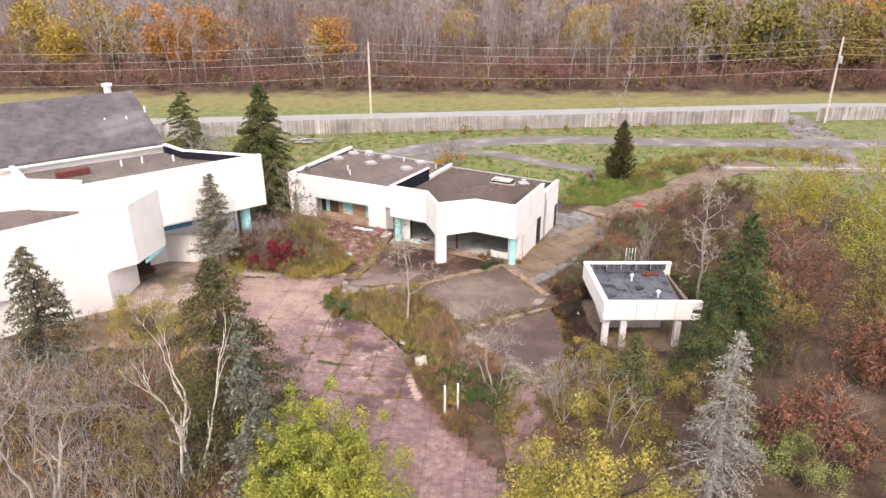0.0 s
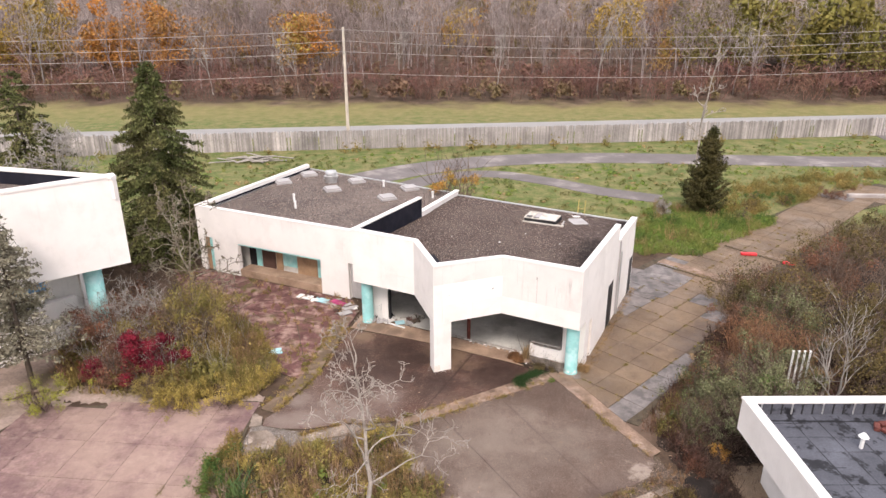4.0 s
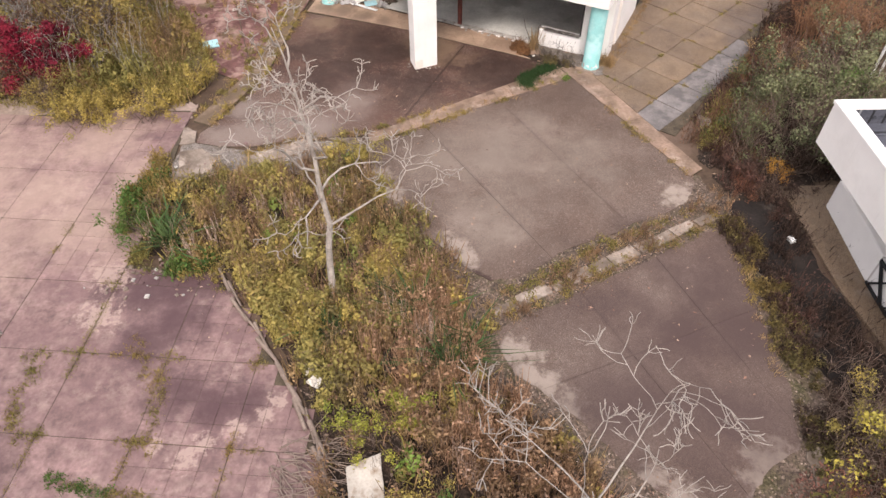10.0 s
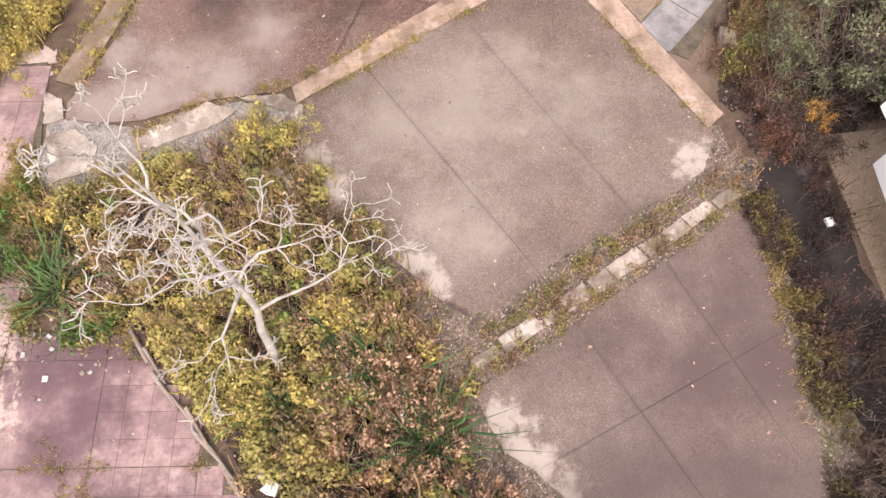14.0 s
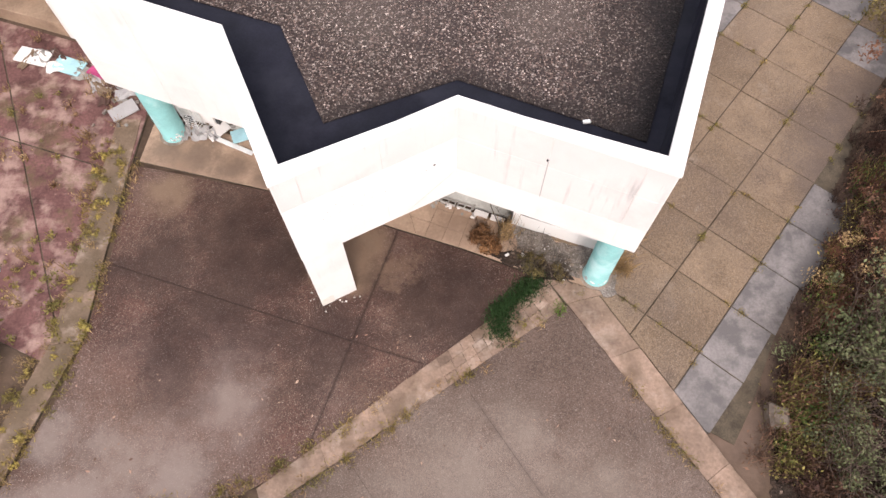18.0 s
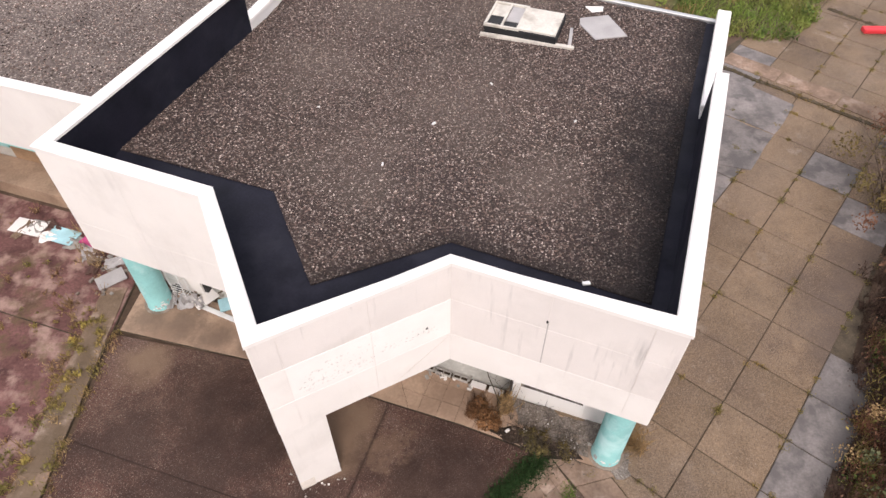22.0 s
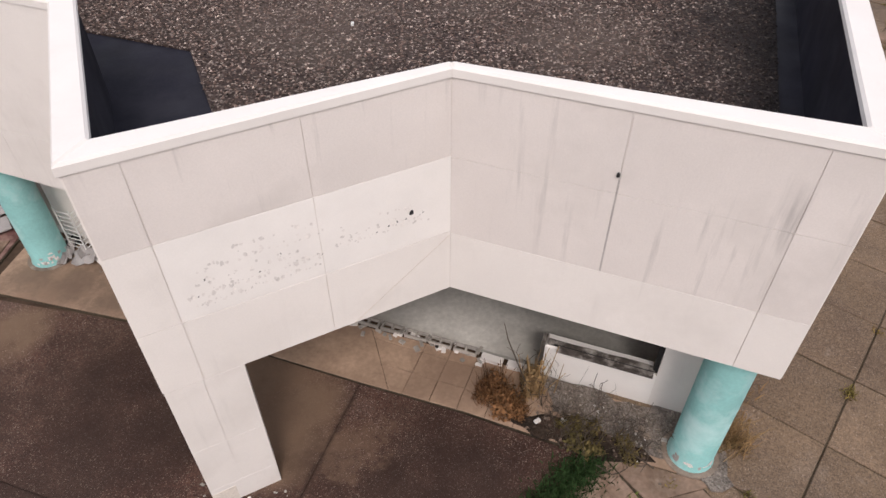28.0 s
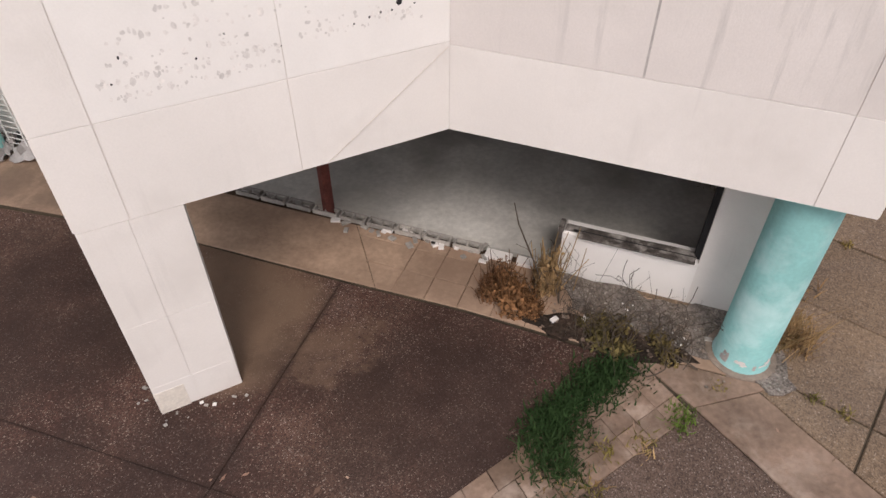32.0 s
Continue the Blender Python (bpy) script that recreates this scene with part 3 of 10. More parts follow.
def wpart(name, mesh, material, parent, label=""):
    return under(part(name, mesh, material, None, label), parent)


def mesh_np(name, verts, tris=None, quads=None, mat=None):
    me = bpy.data.meshes.new(name)
    verts = np.asarray(verts, dtype=np.float32).reshape(-1, 3)
    tris = np.zeros((0, 3), np.int32) if tris is None or len(tris) == 0 else np.asarray(tris, np.int32)
    quads = np.zeros((0, 4), np.int32) if quads is None or len(quads) == 0 else np.asarray(quads, np.int32)
    me.vertices.add(len(verts))
    me.vertices.foreach_set("co", verts.ravel())
    loops = np.concatenate([tris.ravel(), quads.ravel()])
    me.loops.add(len(loops))
    me.loops.foreach_set("vertex_index", loops)
    total = np.concatenate([np.full(len(tris), 3, np.int32), np.full(len(quads), 4, np.int32)])
    start = np.concatenate([[0], np.cumsum(total)[:-1]]).astype(np.int32)
    me.polygons.add(len(total))
    me.polygons.foreach_set("loop_start", start)
    me.polygons.foreach_set("loop_total", total)
    me.update(calc_edges=True)
    if mat is not None:
        me.materials.append(mat)
    return me


def area2(poly):
    return sum(a[0] * b[1] - b[0] * a[1] for a, b in zip(poly, list(poly[1:]) + [poly[0]]))


def add_prism(bm, poly, z0, z1, lip=0.0):
    """An upright prism on a plan outline; lip rounds its upper edge."""
    poly = [tuple(p) for p in poly]
    if area2(poly) < 0:
        poly = poly[::-1]
    n = len(poly)
    rings = [(0.0, z0), (0.0, z1)] if lip <= 0 else [(0.0, z0), (0.0, z1 - lip), (lip, z1)]
    vs = []
    for ins, z in rings:
        ring = []
        for i in range(n):
            a, b, c = Vector(poly[i - 1]), Vector(poly[i]), Vector(poly[(i + 1) % n])
            p = b
            if ins > 0:
                d1, d2 = (b - a).normalized(), (c - b).normalized()
                n1, n2 = Vector((-d1.y, d1.x)), Vector((-d2.y, d2.x))
                s = n1 + n2
                p = b + s * (ins / max(0.35, s.dot(n1)))
            ring.append(bm.verts.new((p.x, p.y, z)))
        vs.append(ring)
    bm.faces.new(vs[0][::-1])
    bm.faces.new(vs[-1])
    for lo, hi in zip(vs, vs[1:]):
        for i in range(n):
            bm.faces.new((lo[i], lo[(i + 1) % n], hi[(i + 1) % n], hi[i]))
    return bm


def prism(poly, z0, z1, lip=0.0):
    return add_prism(bmesh.new(), poly, z0, z1, lip)


def strip_poly(p, q, w_left, w_right):
    """The plan outline of a straight strip from p to q."""
    p, q = Vector(p), Vector(q)
    d = (q - p).normalized()
    nrm = Vector((-d.y, d.x))
    return [tuple(p - nrm * w_right), tuple(q - nrm * w_right), tuple(q + nrm * w_left), tuple(p + nrm * w_left)]


def box(cx, cy, cz, sx, sy, sz, turn=0.0, bevel=0.0):
    """A box standing on (cx, cy, cz), turned about the upright."""
    bm = bmesh.new()
    bmesh.ops.create_cube(bm, size=1.0, matrix=pose(cx, cy, cz + sz / 2, 0, 0, turn) @ Matrix.Diagonal((sx, sy, sz, 1)))
    if bevel > 0:
        bmesh.ops.bevel(bm, geom=bm.edges[:], offset=bevel, segments=2, affect="EDGES", profile=0.6)
    return bm


def lathe(cx, cy, profile, sides=20):
    """A turned shape: rings of (radius, z)."""
    bm = bmesh.new()
    rings = []
    for r, z in profile:
        rings.append([bm.verts.new((cx + r * math.cos(2 * math.pi * i / sides), cy + r * math.sin(2 * math.pi * i / sides), z)) for i in range(sides)])
    for lo, hi in zip(rings, rings[1:]):
        for i in range(sides):
            bm.faces.new((lo[i], lo[(i + 1) % sides], hi[(i + 1) % sides], hi[i]))
    bm.faces.new(rings[0][::-1])
    bm.faces.new(rings[-1])
    return bm


def smooth(ob):
    ob.data.polygons.foreach_set("use_smooth", [True] * len(ob.data.polygons))
    return ob


def clip(poly, p, d):
    """The two halves of a convex-ish plan outline, to the left and right of the line through p along d."""
    halves = []
    for sign in (1, -1):
        out = []
        for a, b in zip(poly, list(poly[1:]) + [poly[0]]):
            sa = sign * (d[0] * (a[1] - p[1]) - d[1] * (a[0] - p[0]))
            sb = sign * (d[0] * (b[1] - p[1]) - d[1] * (b[0] - p[0]))
            if sa >= 0:
                out.append(a)
            if sa * sb < 0:
                k = sa / (sa - sb)
                out.append((a[0] + k * (b[0] - a[0]), a[1] + k * (b[1] - a[1])))
        halves.append(out)
    return halves


def split(polys, cuts):
    for p, d in cuts:
        nxt = []
        for poly in polys:
            for half in clip(poly, p, d):
                if len(half) > 2 and abs(area2(half)) > 0.1:
                    nxt.append(half)
        polys = nxt
    return polys


def shrink(poly, gap):
    """Draws an outline in by gap, so that neighbours leave a joint."""
    if area2(poly) < 0:
        poly = poly[::-1]
    out = []
    n = len(poly)
    for i in range(n):
        a, b, c = Vector(poly[i - 1]), Vector(poly[i]), Vector(poly[(i + 1) % n])
        d1, d2 = (b - a), (c - b)
        if d1.length < 1e-5 or d2.length < 1e-5:
            out.append(tuple(b))
            continue
        d1.normalize(), d2.normalize()
        n1, n2 = Vector((-d1.y, d1.x)), Vector((-d2.y, d2.x))
        s = n1 + n2
        out.append(tuple(b + s * (gap / max(0.4, s.dot(n1)))))
    return out


def inside(p, poly):
    hit = False
    for a, b in zip(poly, list(poly[1:]) + [poly[0]]):
        if (a[1] > p[1]) != (b[1] > p[1]) and p[0] < (b[0] - a[0]) * (p[1] - a[1]) / (b[1] - a[1]) + a[0]:
            hit = not hit
    return hit


def wavy(poly, rng, step=0.5, amp=0.12):
    """Breaks the sides of an outline into worn, uneven ones."""
    out = []
    for a, b in zip(poly, list(poly[1:]) + [poly[0]]):
        k = max(1, int(math.dist(a, b) / step))
        for i in range(k):
            f = i / k
            j = amp if i else amp * 0.4
            out.append((a[0] + f * (b[0] - a[0]) + rng.uniform(-j, j), a[1] + f * (b[1] - a[1]) + rng.uniform(-j, j)))
    return out


# ---- plants: geometry ----
def tubes(segs, sides=5):
    """Tapered limbs: rows of start, end and the two radii."""
    segs = np.asarray(segs, dtype=np.float64)
    p0, p1, r0, r1 = segs[:, 0:3], segs[:, 3:6], segs[:, 6], segs[:, 7]
    d = p1 - p0
    d /= np.maximum(np.linalg.norm(d, axis=1, keepdims=True), 1e-6)
    ref = np.where(np.abs(d[:, 2:3]) > 0.9, np.array([[1.0, 0, 0]]), np.array([[0, 0, 1.0]]))
    u = np.cross(d, ref)
    u /= np.linalg.norm(u, axis=1, keepdims=True)
    w = np.cross(d, u)
    ang = np.arange(sides) * 2 * np.pi / sides
    ring = np.cos(ang)[None, :, None] * u[:, None, :] + np.sin(ang)[None, :, None] * w[:, None, :]
    lo = p0[:, None, :] + ring * r0[:, None, None]
    hi = p1[:, None, :] + ring * r1[:, None, None]
    verts = np.concatenate([lo, hi], axis=1).reshape(-1, 3)
    i = np.arange(sides)
    j = (i + 1) % sides
    face = np.stack([i, j, j + sides, i + sides], axis=1)
    quads = (face[None] + (np.arange(len(segs)) * 2 * sides)[:, None, None]).reshape(-1, 4)
    return verts, quads


def tube_path(pts, r, sides=5):
    """One unbroken tube along a line of places that runs mostly level."""
    pts = np.asarray(pts, float)
    d = np.gradient(pts, axis=0)
    d /= np.linalg.norm(d, axis=1, keepdims=True)
    u = np.cross(d, np.array([0, 0, 1.0]))
    u /= np.linalg.norm(u, axis=1, keepdims=True)
    w = np.cross(d, u)
    ang = np.arange(sides) * 2 * np.pi / sides
    v = (pts[:, None] + r * (np.cos(ang)[None, :, None] * u[:, None] + np.sin(ang)[None, :, None] * w[:, None])).reshape(-1, 3)
    i, j = np.arange(sides), (np.arange(sides) + 1) % sides
    face = np.stack([i, j, j + sides, i + sides], axis=1)
    return v, (face[None] + (np.arange(len(pts) - 1) * sides)[:, None, None]).reshape(-1, 4)


def leaves(rng, centres, size, droop=0.0, aspect=0.55):
    """One pointed leaf or sprig at each centre, turned at random."""
    c = np.asarray(centres)
    n = len(c)
    a = rng.normal(size=(n, 3))
    a[:, 2] -= droop
    a /= np.linalg.norm(a, axis=1, keepdims=True)
    b = np.cross(a, rng.normal(size=(n, 3)))
    b /= np.maximum(np.linalg.norm(b, axis=1, keepdims=True), 1e-6)
    s = size * rng.uniform(0.6, 1.4, size=(n, 1))
    v = np.stack([c - a * s * 0.5, c + b * s * aspect * 0.5, c + a * s * 0.5, c - b * s * aspect * 0.5], axis=1).reshape(-1, 3)
    q = np.arange(4 * n).reshape(n, 4)
    return v, q


def facing_leaves(rng, centres, out, size, loose=0.45, aspect=0.55):
    """Leaves that lie like shingles on a crown: each turned about its own outward direction."""
    c, u = np.asarray(centres), np.asarray(out)
    n = len(c)
    a = np.cross(u, rng.normal(size=(n, 3))) + u * rng.normal(size=(n, 1)) * loose
    a /= np.maximum(np.linalg.norm(a, axis=1, keepdims=True), 1e-6)
    b = np.cross(u + rng.normal(size=(n, 3)) * loose, a)
    b /= np.maximum(np.linalg.norm(b, axis=1, keepdims=True), 1e-6)
    s_ = size * rng.uniform(0.6, 1.4, (n, 1))
    v = np.stack([c - a * s_ * 0.5, c + b * s_ * aspect * 0.5, c + a * s_ * 0.5, c - b * s_ * aspect * 0.5], axis=1).reshape(-1, 3)
    return v, np.arange(4 * n).reshape(n, 4)


def limbs(rng, base, heading, length, radius, depth, spread=0.7, kids=(3, 5), up=0.15, shrinkage=0.62, bend=0.18, out=None, tips=None, pieces=0):
    """A branching skeleton: limb pieces and the places of the tips."""
    out = [] if out is None else out
    tips = [] if tips is None else tips
    p = np.array(base, float)
    d = np.array(heading, float)
    d /= np.linalg.norm(d)
    steps = pieces or (4 if depth > 1 else 3)
    joints = []
    for i in range(steps):
        q = p + d * length / steps
        ra, rb = radius * (1 - 0.75 * i / steps), radius * (1 - 0.75 * (i + 1) / steps)
        out.append((*p, *q, ra, rb))
        joints.append((q, d.copy(), rb))
        p = q
        d = d + rng.normal(size=3) * bend + np.array([0, 0, up * 0.4])
        d /= np.linalg.norm(d)
    if depth <= 0:
        tips.append(p)
        return out, tips
    for _ in range(rng.integers(kids[0], kids[1] + 1)):
        q, dd, r = joints[rng.integers(steps // 2 if pieces and up < 0.25 else 1, steps)]
        side = rng.normal(size=3)
        side -= dd * side.dot(dd)
        side /= max(1e-6, np.linalg.norm(side))
        nd = dd * (1 - spread * 0.5) + side * spread + np.array([0, 0, up])
        limbs(rng, q, nd, length * shrinkage * rng.uniform(0.7, 1.15), max(r * 0.8, radius * 0.3), depth - 1, spread, kids, up, shrinkage, bend, out, tips, max(4, pieces - 1) if pieces else 0)
    tips.append(p)
    return out, tips


def blob_points(rng, n, centres, radii):
    """Points gathered near the skins of a set of lumps."""
    k = rng.integers(0, len(centres), n)
    d = rng.normal(size=(n, 3))
    d /= np.linalg.norm(d, axis=1, keepdims=True)
    r = radii[k] * rng.uniform(0.45, 1.0, n) ** 0.5
    pts = centres[k] + d * r[:, None] * np.array([1, 1, 0.85])
    return pts


def join_np(pieces):
    vs, qs, off = [], [], 0
    for v, q in pieces:
        vs.append(v)
        qs.append(q + off)
        off += len(v)
    return np.concatenate(vs), np.concatenate(qs)


def leafy_tree(name, x, y, height, width, leaf_mat, bark_mat, seed, label, n=3500, leaf=0.22, clear=0.2, z=0.0, stems=1, lumps=16, category="tree", group=""):
    """A broad-leaved tree: trunk with limbs, and a crown of leaves round many lumps."""
    rng = np.random.default_rng(seed)
    root = thing(name, (x, y, z), label, category, group)
    segs = []
    for s in range(stems):
        off = rng.normal(size=2) * 0.25 * (stems > 1)
        lean = np.array([*(rng.normal(size=2) * (0.1 + 0.18 * (stems > 1))), 1.0])
        limbs(rng, (off[0], off[1], -0.1), lean, height * 0.62, 0.02 * height / stems ** 0.5, 2, 0.75, (3, 5), 0.12, 0.55, 0.1, segs)
    v, q = tubes(segs, 5)
    part("trunk", mesh_np("trunk", v, None, q), bark_mat, root)
    # upright lobes, each a stack of lumps that narrows towards its tip
    lobes = max(6, lumps // 5)
    cen, rad = [], []
    for b in range(lobes):
        a = b * 2.4 + rng.normal() * 0.3
        out_ = width * 0.5 * (0.0 if b == 0 else rng.uniform(0.45, 0.85))
        top = height * (1.0 if b == 0 else rng.uniform(0.62, 0.98) - 0.22 * (out_ / (width * 0.5)) ** 2)
        low = height * clear + rng.uniform(0, 0.12) * height
        wide = width * rng.uniform(0.16, 0.23)
        for k in range(max(5, lumps // lobes)):
            g = k / max(5, lumps // lobes)
            r_ = wide * (1.0 - 0.62 * g ** 1.6) * rng.uniform(0.6, 1.0)
            pull = 0.75 + 0.35 * math.sin(math.pi * min(1.0, g + 0.15))
            for _ in range(3):
                cen.append((math.cos(a) * out_ * pull + rng.normal() * wide * 0.55, math.sin(a) * out_ * pull + rng.normal() * wide * 0.55, low + (top - low - r_) * (g + rng.uniform(0, 0.2))))
                rad.append(r_ * rng.uniform(0.45, 0.75))
    cen, rad = np.array(cen), np.array(rad)
    k = rng.choice(len(cen), n, p=rad ** 2 / (rad ** 2).sum())
    d = rng.normal(size=(n, 3))
    d[:, 2] += 0.25
    d /= np.linalg.norm(d, axis=1, keepdims=True)
    pts = cen[k] + d * (rad[k] * rng.uniform(0.3, 1.15, n) ** 0.7)[:, None] * np.array([1, 1, 1.25])
    pts[:, 2] = np.abs(pts[:, 2])
    v, q = facing_leaves(rng, pts, d, leaf)
    part("crown", mesh_np("crown", v, None, q), leaf_mat, root)
    return root


def conifer(name, x, y, height, width, leaf_mat, seed, label, tiers=26, dense=1.0, z=0.0, bark=None, skirt=0.06, sprig=0.2, droop=0.25, category="tree"):
    """A spruce: a straight trunk, tiers of drooping boughs and sprigs along each."""
    rng = np.random.default_rng(seed)
    root = thing(name, (x, y, z), label, category)
    segs, pts = [(0, 0, -0.1, 0, 0, height * 0.98, 0.016 * height, 0.01)], []
    for t in range(tiers):
        f = skirt + (1 - skirt) * (t / tiers) ** 0.92
        zc = f * height
        reach = width * 0.5 * (1 - f) ** 0.72 + 0.08
        for k in range(rng.integers(5, 9)):
            a = rng.uniform(0, 2 * math.pi)
            L = reach * rng.uniform(0.62, 1.12)
            d = np.array([math.cos(a), math.sin(a)])
            end = np.array([d[0] * L, d[1] * L, zc - L * droop + 0.1 * rng.normal()])
            mid = np.array([d[0] * L * 0.5, d[1] * L * 0.5, zc - L * droop * 0.25])
            segs.append((0, 0, zc, *mid, 0.012 + 0.008 * L, 0.01 + 0.004 * L))
            segs.append((*mid, *end, 0.01 + 0.004 * L, 0.006))
            m = max(8, int(L * 42 * dense))
            s = rng.uniform(0.15, 1.05, m)[:, None]
            line = np.where(s < 0.5, mid * (s / 0.5) + np.array([0, 0, zc]) * (1 - s / 0.5), mid + (end - mid) * (s - 0.5) / 0.5)
            side = np.array([-d[1], d[0], 0])
            pts.append(line + side * rng.normal(size=(m, 1)) * 0.14 * (0.4 + L * 0.35) + rng.normal(size=(m, 3)) * 0.05 - np.array([0, 0, 0.08]) * rng.uniform(0, 1.5, (m, 1)))
    v, q = tubes(segs, 5)
    part("trunk", mesh_np("trunk", v, None, q), bark or BARK, root)
    v, q = leaves(rng, np.concatenate(pts), sprig, 0.6, 0.42)
    part("crown", mesh_np("crown", v, None, q), leaf_mat, root)
    return root


def bare_tree(name, x, y, height, mat, seed, label, spread=0.7, depth=3, radius=None, stems=1, z=0.0, up=0.12, kids=(3, 5), tip_mat=None, lean=(0, 0), first=0.5, few=0, bend=0.16, keep=0.66, least=0.006, pieces=7):
    """A leafless tree: trunk, limbs and twigs, with a few last leaves where asked for."""
    rng = np.random.default_rng(seed)
    root = thing(name, (x, y, z), label, "tree")
    segs, tips = [], []
    for s in range(stems):
        off = rng.normal(size=2) * 0.3 * (stems > 1)
        head = np.array([lean[0] + rng.normal() * 0.22 * (stems > 1), lean[1] + rng.normal() * 0.22 * (stems > 1), 1.0])
        own = []
        limbs(rng, (off[0], off[1], -0.1), head, height * first, radius or 0.016 * height, depth, spread, kids, up, keep, bend, own, tips, pieces)
        arr = np.array(own)
        arr[:, 6:8] = np.maximum(arr[:, 6:8], least)
        v, q = tubes(arr[:pieces], 7)
        part("trunk", mesh_np("trunk", v, None, q), mat, root)
        segs.append(arr[pieces:])
    v, q = tubes(np.concatenate(segs), 4)
    tagged(part("branchwork", mesh_np("branchwork", v, None, q), mat, root), kind="stuff")
    if few:
        tip = np.array(tips)
        pts = tip[rng.integers(0, len(tip), few)] + rng.normal(size=(few, 3)) * 0.18
        v, q = leaves(rng, pts, 0.12, 0.3)
        part("leafage", mesh_np("leafage", v, None, q), tip_mat, root)
    return root


def leader_tree(name, x, y, height, mat, seed, label, lean=(0, 0), stems=1, radius=0.1, limbs_n=14, reach=2.0, low=0.28, depth=3, up=0.1, least=0.009):
    """A leafless tree with one leading stem and crooked side limbs all the way up."""
    rng = np.random.default_rng(seed)
    root = thing(name, (x, y, 0), label, "tree")
    segs = []
    for s in range(stems):
        off = rng.normal(size=2) * 0.35 * (stems > 1)
        d = np.array([lean[0] + rng.normal() * 0.16 * (stems > 1), lean[1] + rng.normal() * 0.16 * (stems > 1), 1.0])
        pts = [np.array([off[0], off[1], -0.1])]
        for k in range(12):
            pts.append(pts[-1] + (d + np.array([*(rng.normal(size=2) * 0.13), 0])) * height / 12)
        trunk = [(*pts[k], *pts[k + 1], radius * (1 - 0.075 * k), radius * (1 - 0.075 * (k + 1))) for k in range(12)]
        v, q = tubes(trunk, 7)
        part("trunk", mesh_np("trunk", v, None, q), mat, root)
        for j in range(limbs_n):
            f = low + (0.98 - low) * (j + rng.uniform(0, 0.8)) / limbs_n
            k = min(11, int(f * 12))
            p = pts[k] + (pts[k + 1] - pts[k]) * (f * 12 - k)
            a = j * 2.4 + rng.normal() * 0.4
            own = []
            limbs(rng, p, (math.cos(a), math.sin(a), 0.25 + 0.7 * f), reach * (1.15 - 0.75 * f) * rng.uniform(0.75, 1.2), radius * (0.5 - 0.25 * f), depth, 0.9, (3, 4), up, 0.5, 0.3, own, None, 5)
            segs.extend(own)
    arr = np.array(segs)
    arr[:, 6:8] = np.maximum(arr[:, 6:8], least)
    v, q = tubes(arr, 4)
    tagged(part("branchwork", mesh_np("branchwork", v, None, q), mat, root), kind="stuff")
    return root


def shrub(name, x, y, width, height, leaf_mat, stem_mat, seed, label, n=1200, leaf=0.13, lumps=9, stems=22, z=0.0, category="shrub", group=""):
    """A shrub: many stems from one root and a loose, lumpy coat of leaves."""
    rng = np.random.default_rng(seed)
    root = thing(name, (x, y, z), label, category, group)
    segs = []
    for s in range(stems):
        head = np.array([*(rng.normal(size=2) * 0.55 * width / max(height, 0.3) * 0.6), 1.0])
        limbs(rng, (*(rng.normal(size=2) * 0.1 * width), -0.05), head, height * rng.uniform(0.55, 1.0), 0.012 + 0.006 * height, 1, 0.6, (2, 4), 0.1, 0.6, 0.14, segs)
    v, q = tubes(segs, 3)
    tagged(part("brushwood", mesh_np("brushwood", v, None, q), stem_mat, root), kind="stuff")
    cen = np.stack([rng.normal(size=lumps) * width * 0.28, rng.normal(size=lumps) * width * 0.28, rng.uniform(0.15, 0.86, lumps) * height], axis=1)
    rad = np.minimum(width, height * 1.3) * rng.uniform(0.08, 0.2, lumps)
    k = rng.integers(0, lumps, n)
    d = rng.normal(size=(n, 3))
    d[:, 2] += 0.2
    d /= np.linalg.norm(d, axis=1, keepdims=True)
    pts = cen[k] + d * (rad[k] * rng.uniform(0.5, 1.1, n))[:, None] + rng.normal(size=(n, 3)) * 0.05
    pts[:, 2] = np.abs(pts[:, 2]) + 0.02
    v, q = facing_leaves(rng, pts, d, leaf)
    part("foliage", mesh_np("foliage", v, None, q), leaf_mat, root)
    return root


def scatter(rng, poly, n):
    """n places inside a plan outline."""
    arr = np.array(poly)
    lo, hi = arr.min(axis=0), arr.max(axis=0)
    x = rng.uniform(lo[0], hi[0], n * 4)
    y = rng.uniform(lo[1], hi[1], n * 4)
    ok = np.zeros(len(x), bool)
    for a, b in zip(arr, np.roll(arr, -1, axis=0)):
        cross = (a[1] > y) != (b[1] > y)
        with np.errstate(divide="ignore", invalid="ignore"):
            xs = (b[0] - a[0]) * (y - a[1]) / (b[1] - a[1]) + a[0]
        ok ^= cross & (x < xs)
    return np.stack([x[ok], y[ok]], axis=1)[:n]


def blades(rng, places, height, width, lean=0.35, z=0.0):
    """Upright grass blades and stalks: a bent strip of two pieces each."""
    n = len(places)
    base = np.column_stack([places, np.full(n, z)])
    a = rng.uniform(0, 2 * np.pi, n)
    side = np.column_stack([np.cos(a), np.sin(a), np.zeros(n)])
    h = height * rng.uniform(0.45, 1.25, (n, 1))
    tilt = rng.normal(size=(n, 3)) * lean
    tilt[:, 2] = 1.0
    mid = base + tilt * h * 0.55
    tilt2 = tilt + rng.normal(size=(n, 3)) * lean * 0.8
    tilt2[:, 2] = np.abs(tilt2[:, 2]) * 0.8
    tip = mid + tilt2 * h * 0.45
    w = width * rng.uniform(0.6, 1.3, (n, 1))
    v = np.stack([base - side * w, base + side * w, mid + side * w * 0.7, mid - side * w * 0.7, tip], axis=1).reshape(-1, 3)
    o = np.arange(n)[:, None] * 5
    return v, o + np.array([[3, 2, 4]]), o + np.array([[0, 1, 2, 3]])


def stuff(name, mesh, mat, label, category):
    return tagged(part(name, mesh, mat), label, category, "", "stuff")


